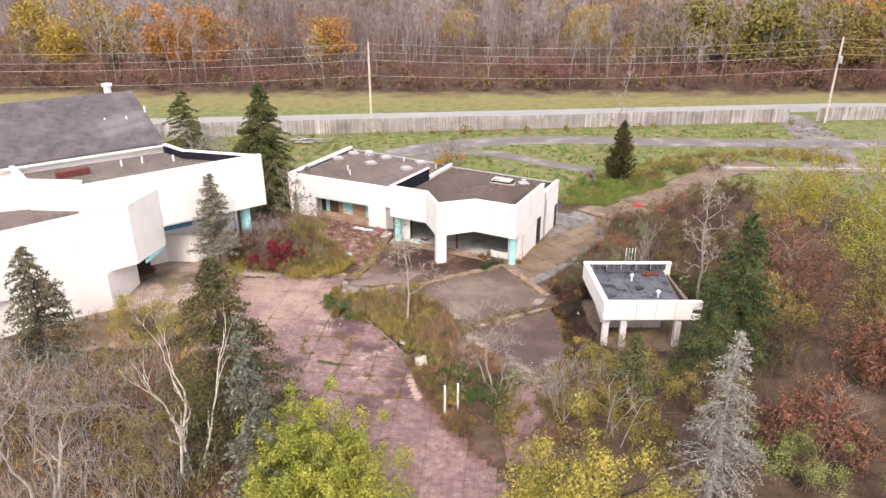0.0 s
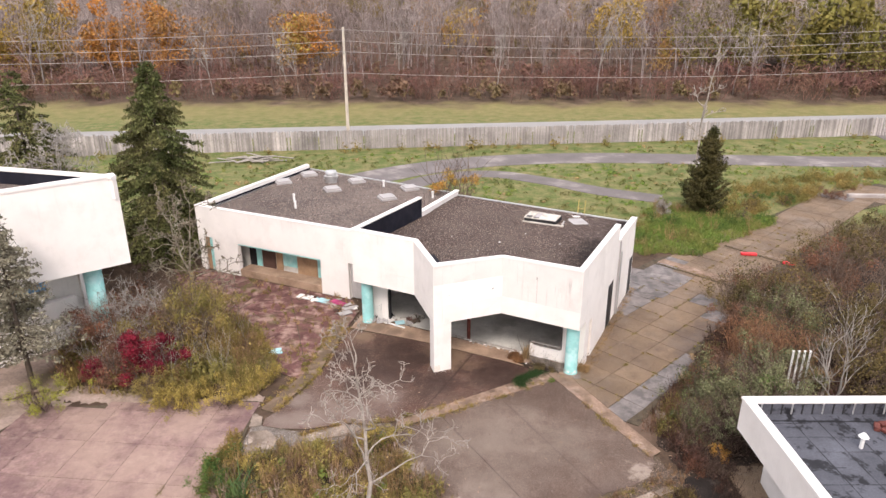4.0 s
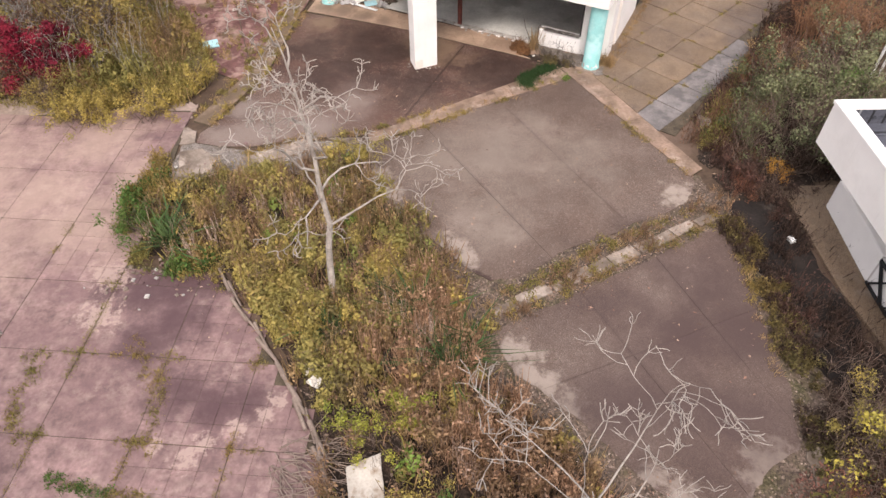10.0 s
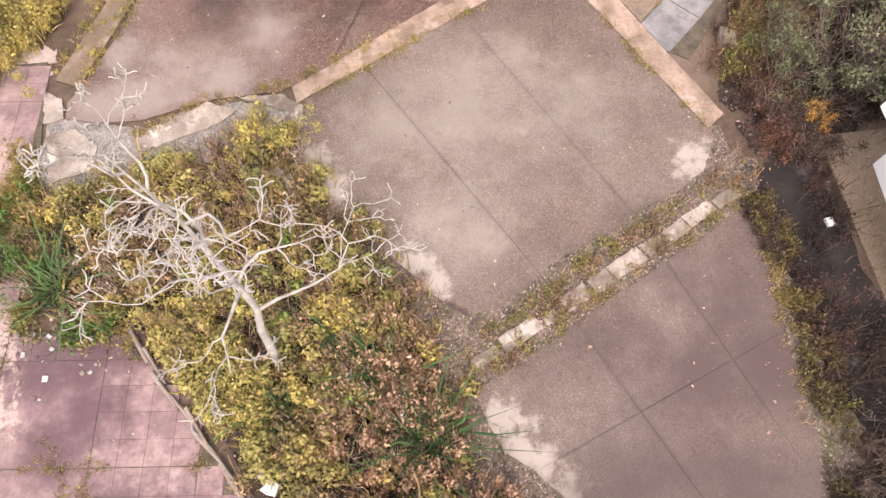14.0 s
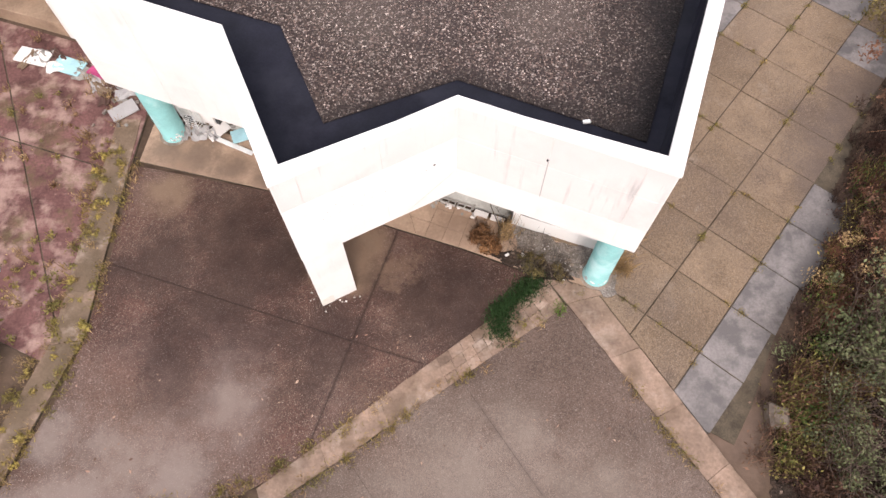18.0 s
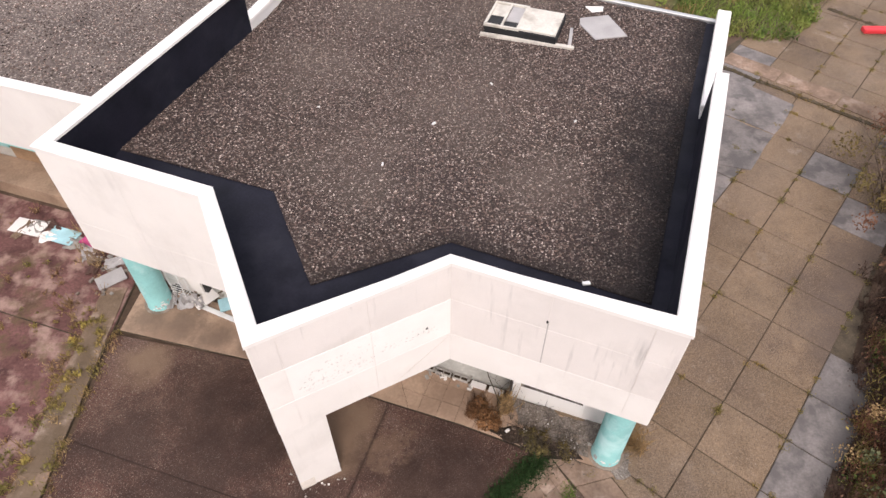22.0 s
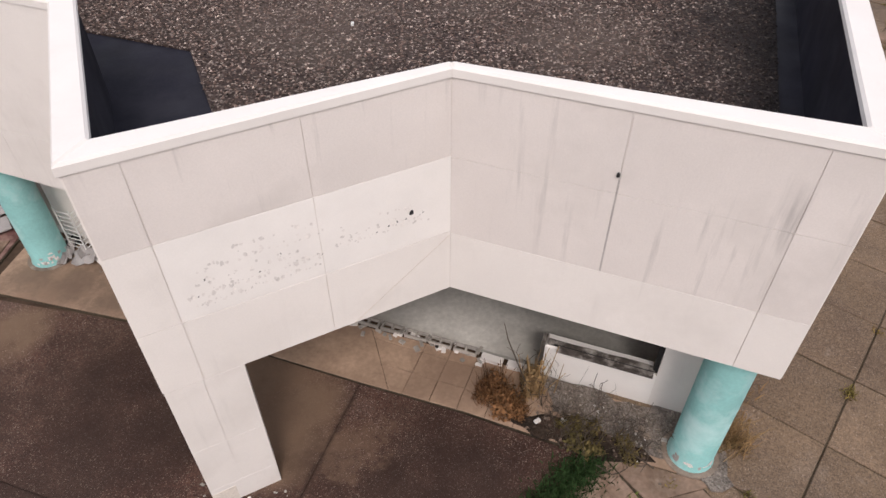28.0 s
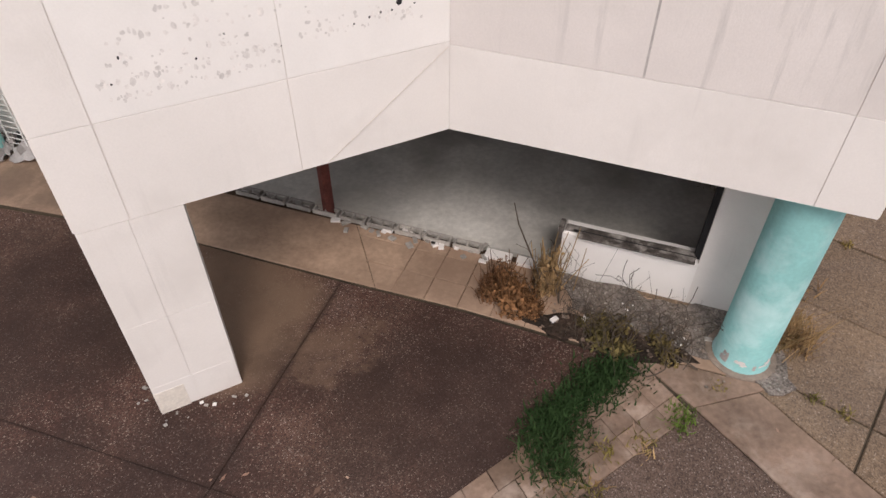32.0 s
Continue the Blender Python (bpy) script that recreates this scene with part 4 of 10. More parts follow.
# ---- ground and hills ----
def hill(x, y):
    side = np.clip((x / np.maximum(y, 1.0) + 0.55) / 0.7, 0, 1) ** 1.8
    slope = 0.022 + 0.115 * side - 0.062 * np.clip((x / np.maximum(y, 1.0) - 0.28) / 0.16, 0, 1)
    rise = np.clip(y - 138, 0, 330) * slope
    return rise + np.where(y > 138, np.sin(x * 0.021) * np.sin(y * 0.017) * np.clip((y - 138) * 0.03, 0, 5), 0) + np.clip(y - 120, 0, 18) * 0.05


gx = np.concatenate([np.linspace(-1600, -260, 14), np.linspace(-240, 240, 97), np.linspace(260, 1600, 14)])
gy = np.concatenate([np.linspace(-600, -20, 8), np.linspace(0, 130, 27), np.linspace(136, 480, 60), np.linspace(520, 2200, 8)])
GX, GY = np.meshgrid(gx, gy)
GZ = hill(GX, GY) - 0.06
idx = np.arange(GX.size).reshape(GX.shape)
gq = np.stack([idx[:-1, :-1], idx[:-1, 1:], idx[1:, 1:], idx[1:, :-1]], axis=-1).reshape(-1, 4)
ground = part("ground", mesh_np("ground", np.stack([GX, GY, GZ], axis=-1).reshape(-1, 3), None, gq), EARTH)
tagged(ground, "brown earth with fallen leaves and rough lawn", "ground", "", "structure")
smooth(ground)


def ragged(poly, rng, amp=0.08):
    """A crumbled outline: wide swings with small nicks on them."""
    return wavy(wavy(poly, rng, 0.55, amp), rng, 0.13, amp * 0.4)


def paving(name, label, mat, polys, z1=0.0, gap=0.004, piece="slab", lip=0.006, z0=-0.05, bed=None, cat="pavement"):
    """A paved area: one bed and its panels, each a piece of its own with open joints."""
    root = thing(name, (polys[0][0][0], polys[0][0][1], 0), label, cat, "", "structure")
    if bed:
        wpart("bed", prism(bed, z0 - 0.01, z1 - 0.02), GROUT, root)
    for i, poly in enumerate(polys):
        wpart(piece, prism(shrink(poly, gap), z0, z1 + 0.004 * math.sin(i * 2.4), lip), mat, root)
    return root


rngp = random.Random(3)
LANE = shade("black_stained_asphalt", (0.024, 0.019, 0.017), 0.9, spread=0.4, scale=0.8, fine=14, bump=0.4, tint=(0.045, 0.035, 0.03), tint_scale=0.5, worn=(0.1, 0.08, 0.068), worn_scale=0.9, spec=0.15)
# entrance court of dark exposed aggregate
court = [(-7.12, 48.0), (-6.25, 49.65), (-5.78, 51.0), (-5.38, 53.0), (-5.0, 55.5), (-1.7, 54.35), (-0.49, 53.82), (1.34, 52.9), (2.81, 52.2), (4.6, 51.2), (3.16, 50.3), (2.1, 49.2), (0.9, 48.5), (-0.4, 48.05), (-2.3, 47.35), (-4.0, 47.3), (-5.6, 46.9), (-6.6, 46.95), (-7.4, 47.15), (-7.4, 47.6)]
paving("pavement_court", "dark exposed aggregate paving with stained joints", AGGREGATE,
       split([court], [((1.34, 52.85), (1.33, 2.77)), ((-0.6, 50.6), (0.9, -0.42))]), 0.0, 0.0025, lip=0.003, bed=court)
# porch floor under the canopy
porch = [(-0.49, 53.84), (-1.7, 54.37), (-4.9, 55.6), (-4.5, 57.1), (0.48, 54.5), (3.9, 52.8), (5.5, 51.9), (6.5, 51.55), (6.2, 51.0), (5.95, 50.74), (5.62, 50.86), (5.1, 51.12), (4.62, 51.24), (2.83, 52.22), (1.36, 52.92)]
PORCH = shade("tan_porch_concrete", (0.4, 0.28, 0.2), 0.85, spread=0.22, scale=1.3, fine=16, bump=0.3, tint=(0.26, 0.175, 0.125), tint_scale=0.9, tint_lo=0.46, tint_hi=0.68, per_object=0.06, spec=0.15)
stain(PORCH, [(-4.2, 55.9, 0.5), (-3.4, 55.6, 0.5), (-2.6, 55.1, 0.45), (-1.8, 54.7, 0.35), (-3.0, 56.2, 0.4)], (0.15, 0.105, 0.08), 0.75, 0.9, 1.8, 0.7)
half = clip(porch, (1.55, 54.2), (0.2, -1.3))
near_half, far_half = sorted(half, key=lambda p_: sum(c_[0] for c_ in p_) / len(p_))
sd, sn = Vector((-0.888, 0.46)), Vector((0.46, 0.888))
square_cuts = [(tuple(Vector((2.0, 52.6)) + sn * 0.42 * k_), tuple(sd)) for k_ in range(1, 3)] + [(tuple(Vector((2.0, 52.7)) - sd * 0.42 * k_), tuple(sn)) for k_ in range(6)]
porch_pieces = split([near_half], [((-1.2, 55.0), (-0.1, -1.0))]) + split([far_half], square_cuts)
paving("pavement_porch", "tan scored concrete porch floor with cracks", PORCH, porch_pieces, 0.02, 0.003, bed=porch)


def band_run(name, label, pts_a, pts_b, mat, z=0.015, bed=True, lengths=1.3):
    """A concrete band between two edge lines, cut into cast lengths."""
    a0, a1, b0, b1 = pts_a[0], pts_a[1], pts_b[0], pts_b[1]
    n = max(2, round(math.dist(a0, a1) / lengths))
    polys = []
    for i in range(n):
        f, g = i / n, (i + 1) / n
        L = lambda p, q, k: (p[0] + k * (q[0] - p[0]), p[1] + k * (q[1] - p[1]))
        polys.append([L(a0, a1, f), L(a0, a1, g), L(b0, b1, g), L(b0, b1, f)])
    return paving(name, label, mat, [wavy(q_, rngp, 0.18, 0.01) for q_ in polys], z, 0.003 if lengths > 1 else 0.003, "slab" if lengths > 1 else "sett", 0.005, bed=[a0, a1, b1, b0] if bed else None)


band_run("pavement_band_1", "pale concrete band between two paved courts", [(-2.0, 47.42), (1.9, 49.66)], [(-1.9, 46.95), (2.1, 49.02)], BAND, lengths=1.3)
for nm_, k0, k1 in (("pavement_band_5", 0.0, 0.335), ("pavement_band_6", 0.335, 0.665), ("pavement_band_7", 0.665, 1.0)):
    Lp = lambda p, q, k: (p[0] + k * (q[0] - p[0]), p[1] + k * (q[1] - p[1]))
    band_run(nm_, "row of square stamped concrete setts", [Lp((1.9, 49.66), (2.1, 49.02), k0), Lp((4.62, 51.22), (4.95, 50.5), k0)], [Lp((1.9, 49.66), (2.1, 49.02), k1), Lp((4.62, 51.22), (4.95, 50.5), k1)], BAND, lengths=0.3)
band_run("pavement_band_2", "pale concrete band beside the slab walk", [(4.98, 50.56), (7.72, 45.1)], [(5.75, 50.66), (8.2, 45.45)], BAND, lengths=1.7)
paving("pavement_band_8", "worn head of a pale concrete band at the column", BAND, [[(4.65, 51.2), (4.983, 50.567), (5.745, 50.667), (5.92, 50.72), (5.6, 50.85), (5.1, 51.11)]], 0.014, 0.001, lip=0.004, bed=[(4.6, 51.2), (4.98, 50.5), (5.76, 50.6), (5.95, 50.74), (5.6, 50.88), (5.1, 51.14)])
# first pad
DIRT = shade("leafy_dirt", (0.13, 0.094, 0.072), 1.0, spread=0.4, scale=2.0, fine=16, bump=0.8, tint=(0.085, 0.075, 0.035), tint_scale=1.3, speck=(0.3, 0.225, 0.18), speck_scale=26, speck_amount=0.14, speck_depth=0.8, dist=0.02)
tagged(part("dirt_margin", prism(ragged([(-2.3, 46.6), (-0.6, 47.4), (4.6, 50.5), (5.3, 49.8), (8.0, 45.2), (9.0, 43.8), (8.9, 40.0), (8.7, 36.0), (7.4, 34.6), (4.0, 33.8), (2.4, 36.2), (0.6, 38.0), (0.4, 41.0), (-1.0, 42.6), (-2.0, 44.2)], rngp, 0.25), -0.058, -0.022), DIRT), "brown dirt and leaf litter round the pads", "soil", "", "structure")
pad1 = [(4.5, 50.44), (-1.68, 47.05), (-1.95, 45.7), (-1.6, 44.6), (-1.35, 44.35), (0.02, 42.75), (0.74, 41.8), (1.47, 41.2), (2.27, 41.35), (4.02, 42.42), (6.73, 43.64), (7.3, 44.0), (7.78, 44.75), (7.85, 45.15), (6.98, 46.85), (5.82, 49.12), (5.05, 50.55)]
paving("pavement_pad_1", "worn grey-brown paving pad with pale stains", PAD, split([ragged(pad1, rngp, 0.06)], [((2.66, 48.56), (2.62, -5.01)), ((0.38, 46.84), (2.25, -3.92))]), -0.005, 0.002, lip=0.003, bed=pad1)
# second pad
pad2 = [(1.45, 39.6), (1.83, 39.81), (3.75, 40.77), (7.98, 43.01), (8.18, 42.18), (7.97, 39.93), (8.03, 37.89), (7.67, 36.44), (6.9, 36.0), (6.42, 35.52), (5.65, 34.71), (5.05, 34.98), (4.12, 35.96), (3.18, 37.22), (1.86, 38.4), (1.6, 39.0)]
paving("pavement_pad_2", "weathered paving pad with cream patches", PAD, split([ragged(pad2, rngp, 0.06)], [((5.92, 41.99), (1.0, -2.7)), ((3.9, 40.51), (1.15, -2.46)), ((2.5, 38.0), (0.93, 0.36))]), -0.01, 0.002, lip=0.003, bed=pad2)
# broken stretches of band between the pads
root = thing("broken_kerb", (5, 42, 0), "broken tan concrete kerb pieces among weeds", "kerb", "", "structure")
ka, kb = (Vector((1.3, 40.25)), Vector((7.86, 43.6))), (Vector((1.5, 39.87)), Vector((8.05, 43.33)))
for f0, f1, w0, w1 in ((0.02, 0.1, 0.1, 0.7), (0.115, 0.24, 0.0, 0.85), (0.255, 0.3, 0.3, 0.9), (0.33, 0.42, 0.0, 0.9), (0.43, 0.5, 0.05, 1.0), (0.505, 0.62, 0.0, 1.0), (0.63, 0.79, 0.02, 0.95), (0.795, 0.9, 0.0, 0.9), (0.905, 0.995, 0.2, 1.0)):
    poly = [ka[0].lerp(ka[1], f0).lerp(kb[0].lerp(kb[1], f0), w0), ka[0].lerp(ka[1], f1).lerp(kb[0].lerp(kb[1], f1), w0), ka[0].lerp(ka[1], f1).lerp(kb[0].lerp(kb[1], f1), w1), ka[0].lerp(ka[1], f0).lerp(kb[0].lerp(kb[1], f0), w1)]
    wpart("kerb_piece", prism(ragged([tuple(c) for c in poly], rngp, 0.045), -0.05, 0.004 + 0.012 * rngp.random()), BROKEN, root)
# curved edging and crumbled remnants round the bed
for poly in ([(-5.81, 46.36), (-5.55, 45.98), (-4.92, 46.2), (-3.8, 46.55), (-3.35, 46.95), (-4.1, 47.21), (-4.82, 46.85)], [(-3.3, 47.3), (-2.2, 47.27), (-1.75, 46.85), (-1.85, 46.3), (-1.98, 45.6), (-2.55, 45.68), (-2.5, 46.3), (-2.2, 46.72), (-2.7, 47.0)],
             [(-2.72, 45.43), (-1.95, 45.3), (-1.75, 44.75), (-1.5, 44.4), (-1.76, 44.27), (-2.44, 44.58)], [(-7.95, 47.95), (-7.5, 47.7), (-7.48, 47.2), (-7.9, 47.1)], [(-7.79, 46.66), (-7.1, 46.82), (-6.58, 46.27), (-6.64, 45.68), (-7.66, 45.45)],
             [(4.2, 34.4), (4.93, 34.5), (5.1, 34.1), (4.5, 34.0)], [(5.3, 34.25), (5.9, 34.35), (6.05, 33.85), (5.5, 33.75)], [(6.3, 34.5), (7.0, 34.4), (6.9, 34.05), (6.4, 34.1)], [(7.75, 36.3), (8.1, 36.5), (7.95, 35.7), (7.7, 35.6)], [(8.35, 43.1), (8.55, 43.2), (8.62, 42.0), (8.5, 41.4), (8.4, 42.0)]):
    wpart("kerb_piece", prism(ragged(poly, rngp, 0.09), -0.05, 0.004 + 0.012 * rngp.random()), BROKEN, root)
tagged(part("crumbled_ground", prism(ragged([(-7.7, 47.2), (-6.5, 46.95), (-5.4, 46.75), (-3.4, 47.15), (-1.8, 46.9), (-1.9, 45.6), (-1.2, 44.3), (-0.4, 43.3), (-1.0, 43.0), (-2.2, 44.0), (-2.9, 45.7), (-5.5, 45.5), (-7.0, 45.1), (-8.0, 45.6)], rngp, 0.2), -0.058, -0.03), CRUMB), "crumbled grey concrete and dirt beside the bed", "rubble", "", "structure")
paving("pavement_pad_3", "dark mauve paving under fallen leaves", MAUVE, split([[(4.6, 33.7), (6.85, 33.7), (6.3, 30.6), (5.4, 26.5), (3.3, 26.6), (2.9, 30.8), (3.7, 31.9)]], [((5.0, 32.0), (1.0, -0.05)), ((4.6, 29.0), (1.0, -0.05))]), -0.01)
paving("pavement_pad_4", "pale broken paving slabs under fallen leaves", GREYFLAG, [wavy(q_, rngp, 0.4, 0.1) for q_ in ([(7.05, 33.7), (7.9, 33.2), (7.6, 32.4), (6.9, 32.4)], [(8.0, 33.0), (8.6, 32.4), (8.0, 31.3), (7.5, 32.2)], [(6.8, 32.2), (7.4, 32.1), (7.8, 31.2), (6.6, 31.2)])], -0.005)
paving("pavement_lane", "dark stained asphalt lane beside the kiosk", LANE, split([ragged([(8.55, 44.0), (10.0, 44.3), (10.2, 41.0), (10.6, 37.6), (9.6, 36.9), (8.7, 38.5), (8.5, 41.0)], rngp, 0.14)], [((9.4, 41), (0.05, 1.0))]), -0.015)
# slab walk along the shop
a_dir, b_dir = Vector((math.cos(radians(43.6)), math.sin(radians(43.6)))), Vector((-math.sin(radians(43.6)), math.cos(radians(43.6))))
walk_poly = [(4.9, 51.3), (5.7, 52.2), (7.9, 56.1), (10.2, 60.8), (11.4, 63.0), (14.0, 65.4), (17.5, 67.5), (23, 72.3), (33, 80.5), (40, 84), (42, 80.5), (33, 75.5), (26.5, 68.5), (20, 62.0), (13.9, 54.9), (11.3, 51.7), (9.3, 49.1), (8.4, 47.8), (7.8, 47.1), (7.4, 47.4)]
root = thing("pavement_walk", (9, 53, 0), "square brown and grey concrete slabs with weedy joints", "pavement", "", "structure")
wpart("bed", prism(walk_poly, -0.05, -0.022), GROUT, root)
side = 1.4
for i in range(-4, 32):
    for j in range(-9, 9):
        c = Vector((8.66, 50.06)) + a_dir * (i + 0.5) * side + b_dir * (j + 0.5) * side
        row = j == -1 and 6.6 < c.x < 12.5
        if row or (inside(tuple(c), walk_poly) and not (j < -1 and c.x < 12.5)):
            quad = [c + (a_dir * sx + b_dir * sy) * side / 2 for sx, sy in ((-1, -1), (1, -1), (1, 1), (-1, 1))]
            edge = row
            grey = edge or (c.y > 57.5 and c.x - 11.0 < (c.y - 57.5) * 0.55 and c.y < 67) or (rngp.random() < 0.06 and c.y > 53)
            if edge:
                quad = [c + (a_dir * sx + b_dir * sy) * side / 2 for sx, sy in ((-1, -0.55 + rngp.uniform(-0.12, 0.12)), (1, -0.55 + rngp.uniform(-0.12, 0.12)), (1, 1), (-1, 1))]
            quad = clip([tuple(v) for v in quad], (5.76, 50.66), (2.45, -5.21))[0] if c.y < 52 else quad
            if len(quad) < 3:
                continue
            wpart("slab", prism(shrink([tuple(v) for v in quad], 0.012), -0.05, rngp.uniform(-0.008, 0.008), 0.01), GREYFLAG if grey else FLAG, root)

for poly in ([(11.25, 59.75), (12.5, 62.1), (13.9, 60.65), (12.5, 59.2)], [(12.52, 62.14), (13.55, 64.1), (15.25, 62.05), (13.95, 60.7)]):
    wpart("slab", prism(wavy(poly, rngp, 0.4, 0.03), -0.05, 0.018, 0.006), GREYFLAG, root)
for f0, f1 in ((0.0, 0.3), (0.31, 0.62), (0.63, 1.0)):
    ca, cb = Vector((13.9, 64.75)), Vector((18.2, 60.15))
    wpart("slab", prism(wavy(strip_poly(tuple(ca.lerp(cb, f0)), tuple(ca.lerp(cb, f1)), 0.75, 0.0), rngp, 0.4, 0.03), -0.05, 0.019, 0.006), BAND, root, "paler strip of concrete")
wpart("crack", prism(wavy(strip_poly((13.6, 64.6), (18.1, 59.85), 0.09, 0.07), rngp, 0.3, 0.04), -0.04, 0.021), GROUT, root, "wide dirt-filled crack")
wpart("crack", prism(wavy(strip_poly((19.4, 67.7), (22.4, 64.0), 0.07, 0.06), rngp, 0.3, 0.04), -0.04, 0.021), GROUT, root, "wide dirt-filled crack")
# mauve plaza of stamped slabs
plaza = [(-0.9, 34.5), (-2.2, 35.3), (-2.35, 36.3), (-2.75, 37.4), (-3.9, 39.15), (-5.55, 41.5), (-7.9, 42.0), (-8.4, 44.6), (-7.9, 46.2), (-8.0, 48.9), (-12.0, 48.9), (-17.2, 48.3), (-19.0, 44.0), (-17.2, 40.0), (-14.5, 33.0), (-9.0, 24.0), (-4.0, 16.0), (3.5, 16.0), (3.2, 25.0), (0.5, 29.5), (-0.6, 32.0)]
root = thing("pavement_plaza", (-6, 38, 0), "mauve stamped concrete slabs with grass in the joints", "pavement", "", "structure")
wpart("bed", prism(plaza, -0.05, -0.009), GROUT, root)
e1 = Vector((math.cos(radians(-5.6)), math.sin(radians(-5.6))))
e2 = Vector((-e1.y, e1.x))
S4 = 2.12
for i in range(-8, 6):
    for j in range(-12, 6):
        o = Vector((-6.18, 39.02)) + e1 * i * S4 + e2 * j * S4
        bm = bmesh.new()
        count = 0
        plain = (rngp.random() < 0.4 or o.y > 41.0 or o.x < -6.9) and not (-6.9 < o.x < -2.0 and 32 < o.y < 41) and all(inside(tuple(o + e1 * S4 * fa + e2 * S4 * fb), plaza) for fa in (0, 1) for fb in (0, 1))
        n4 = 1 if plain else 4
        for a in range(n4):
            for b in range(n4):
                c = o + e1 * (a + 0.5) * S4 / n4 + e2 * (b + 0.5) * S4 / n4
                if not inside(tuple(c), plaza):
                    continue
                count += 1
                h = S4 / (2 * n4) - 0.002
                ga = 0.01 if a == 0 else 0.0
                gb = 0.01 if b == 0 else 0.0
                quad = [tuple(c + e1 * (sx * h + (ga if sx < 0 else 0) - sx * rngp.uniform(0, 0.004)) + e2 * (sy * h + (gb if sy < 0 else 0) - sy * rngp.uniform(0, 0.004))) for sx, sy in ((-1, -1), (1, -1), (1, 1), (-1, 1))]
                near = -8.6 < c.x < -1.5 and 33.0 < c.y < 42.5
                if near:
                    piece = bmesh.new()
                    add_prism(piece, quad, -0.05, rngp.uniform(-0.003, 0.003), 0.002)
                    wpart("tile", piece, MAUVE, root)
                    count -= 1
                else:
                    add_prism(bm, quad, -0.05, rngp.uniform(-0.003, 0.003), 0.002)
        if count:
            wpart("slab", bm, MAUVE, root)
        else:
            bm.free()
# terrace before the wing
terrace = [(-17.2, 63.6), (-15.4, 63.8), (-5.2, 59.0), (-4.7, 57.6), (-5.1, 55.5), (-5.6, 52.6), (-6.3, 50.4), (-8.0, 51.4), (-10.5, 55.5), (-14.5, 58.5)]
paving("pavement_terrace", "red-brown mossy terrace paving", REDMOSS, split([terrace], [((-9, 60), (0.3, -1)), ((-12.5, 61), (0.35, -1)), ((-10, 57.5), (0.9, -0.42))]), 0.0, 0.02, bed=terrace)
band_run("pavement_band_3", "narrow stained concrete band beside the terrace", [(-5.55, 57.0), (-6.5, 51.0)], [(-4.95, 56.9), (-5.8, 51.0)], BAND, 0.02, lengths=1.3)
band_run("pavement_band_4", "narrow stained concrete band beside the terrace", [(-6.5, 50.98), (-7.75, 48.3)], [(-5.82, 50.98), (-7.15, 48.02)], BAND, 0.02, lengths=1.3)

SOIL = shade("pale_bare_soil", (0.36, 0.275, 0.232), 0.95, spread=0.3, scale=0.7, fine=9, bump=0.6, tint=(0.16, 0.12, 0.08), tint_scale=0.3, tint_lo=0.48, tint_hi=0.62, worn=(0.17, 0.15, 0.07), worn_scale=0.6)
for k_, poly_ in enumerate(([(-24.3, 51.8), (-20.9, 51.5), (-18.3, 54.4), (-16.5, 52.0), (-16.9, 49.8), (-20.0, 49.0), (-23.4, 49.2)], [(-14.6, 47.5), (-17.0, 49.6), (-20.5, 48.6), (-23.2, 49.3), (-25.2, 45.0), (-26.6, 40.8), (-24.0, 37.5), (-18.5, 38.0), (-17.2, 42.0)], [(-16.9, 49.4), (-12.1, 48.3), (-8.0, 48.5), (-7.9, 49.2), (-12.0, 49.2), (-16.2, 50.0)])):
    tagged(part("soil_path", prism(ragged(poly_, rngp, 0.35), -0.075 + 0.006 * k_, -0.04 + 0.006 * k_), SOIL), "pale bare soil with sparse weeds", "soil", "", "structure")
# kiosk forecourt, paths, drives and road
paving("pavement_kiosk", "stained concrete apron round the kiosk", FLAG, [[(10.2, 44.6), (10.3, 40.6), (10.8, 37.6), (17, 37.2), (17, 44.6)]], 0.03, 0.01)


def ribbon(name, label, pts, w, mat, z0, z1, cat):
    """A drive or road that follows a line of places."""
    n = len(pts)
    left, right = [], []
    for i in range(n):
        a, b = Vector(pts[max(0, i - 1)]), Vector(pts[min(n - 1, i + 1)])
        d = (b - a).normalized()
        nn = Vector((-d.y, d.x))
        left.append(tuple(Vector(pts[i]) + nn * w / 2))
        right.append(tuple(Vector(pts[i]) - nn * w / 2))
    bm = bmesh.new()
    for i in range(n - 1):
        add_prism(bm, [right[i], right[i + 1], left[i + 1], left[i]], z0, z1)
    return tagged(part(name, bm, mat), label, cat, "", "structure")


def curve_pts(ctrl, k=8):
    out = []
    c = [ctrl[0]] + list(ctrl) + [ctrl[-1]]
    for i in range(1, len(c) - 2):
        for s in range(k):
            t = s / k
            out.append(tuple(0.5 * ((2 * c[i][m]) + (-c[i - 1][m] + c[i + 1][m]) * t + (2 * c[i - 1][m] - 5 * c[i][m] + 4 * c[i + 1][m] - c[i + 2][m]) * t * t + (-c[i - 1][m] + 3 * c[i][m] - 3 * c[i + 1][m] + c[i + 2][m]) * t ** 3) for m in (0, 1)))
    return out + [tuple(ctrl[-1])]


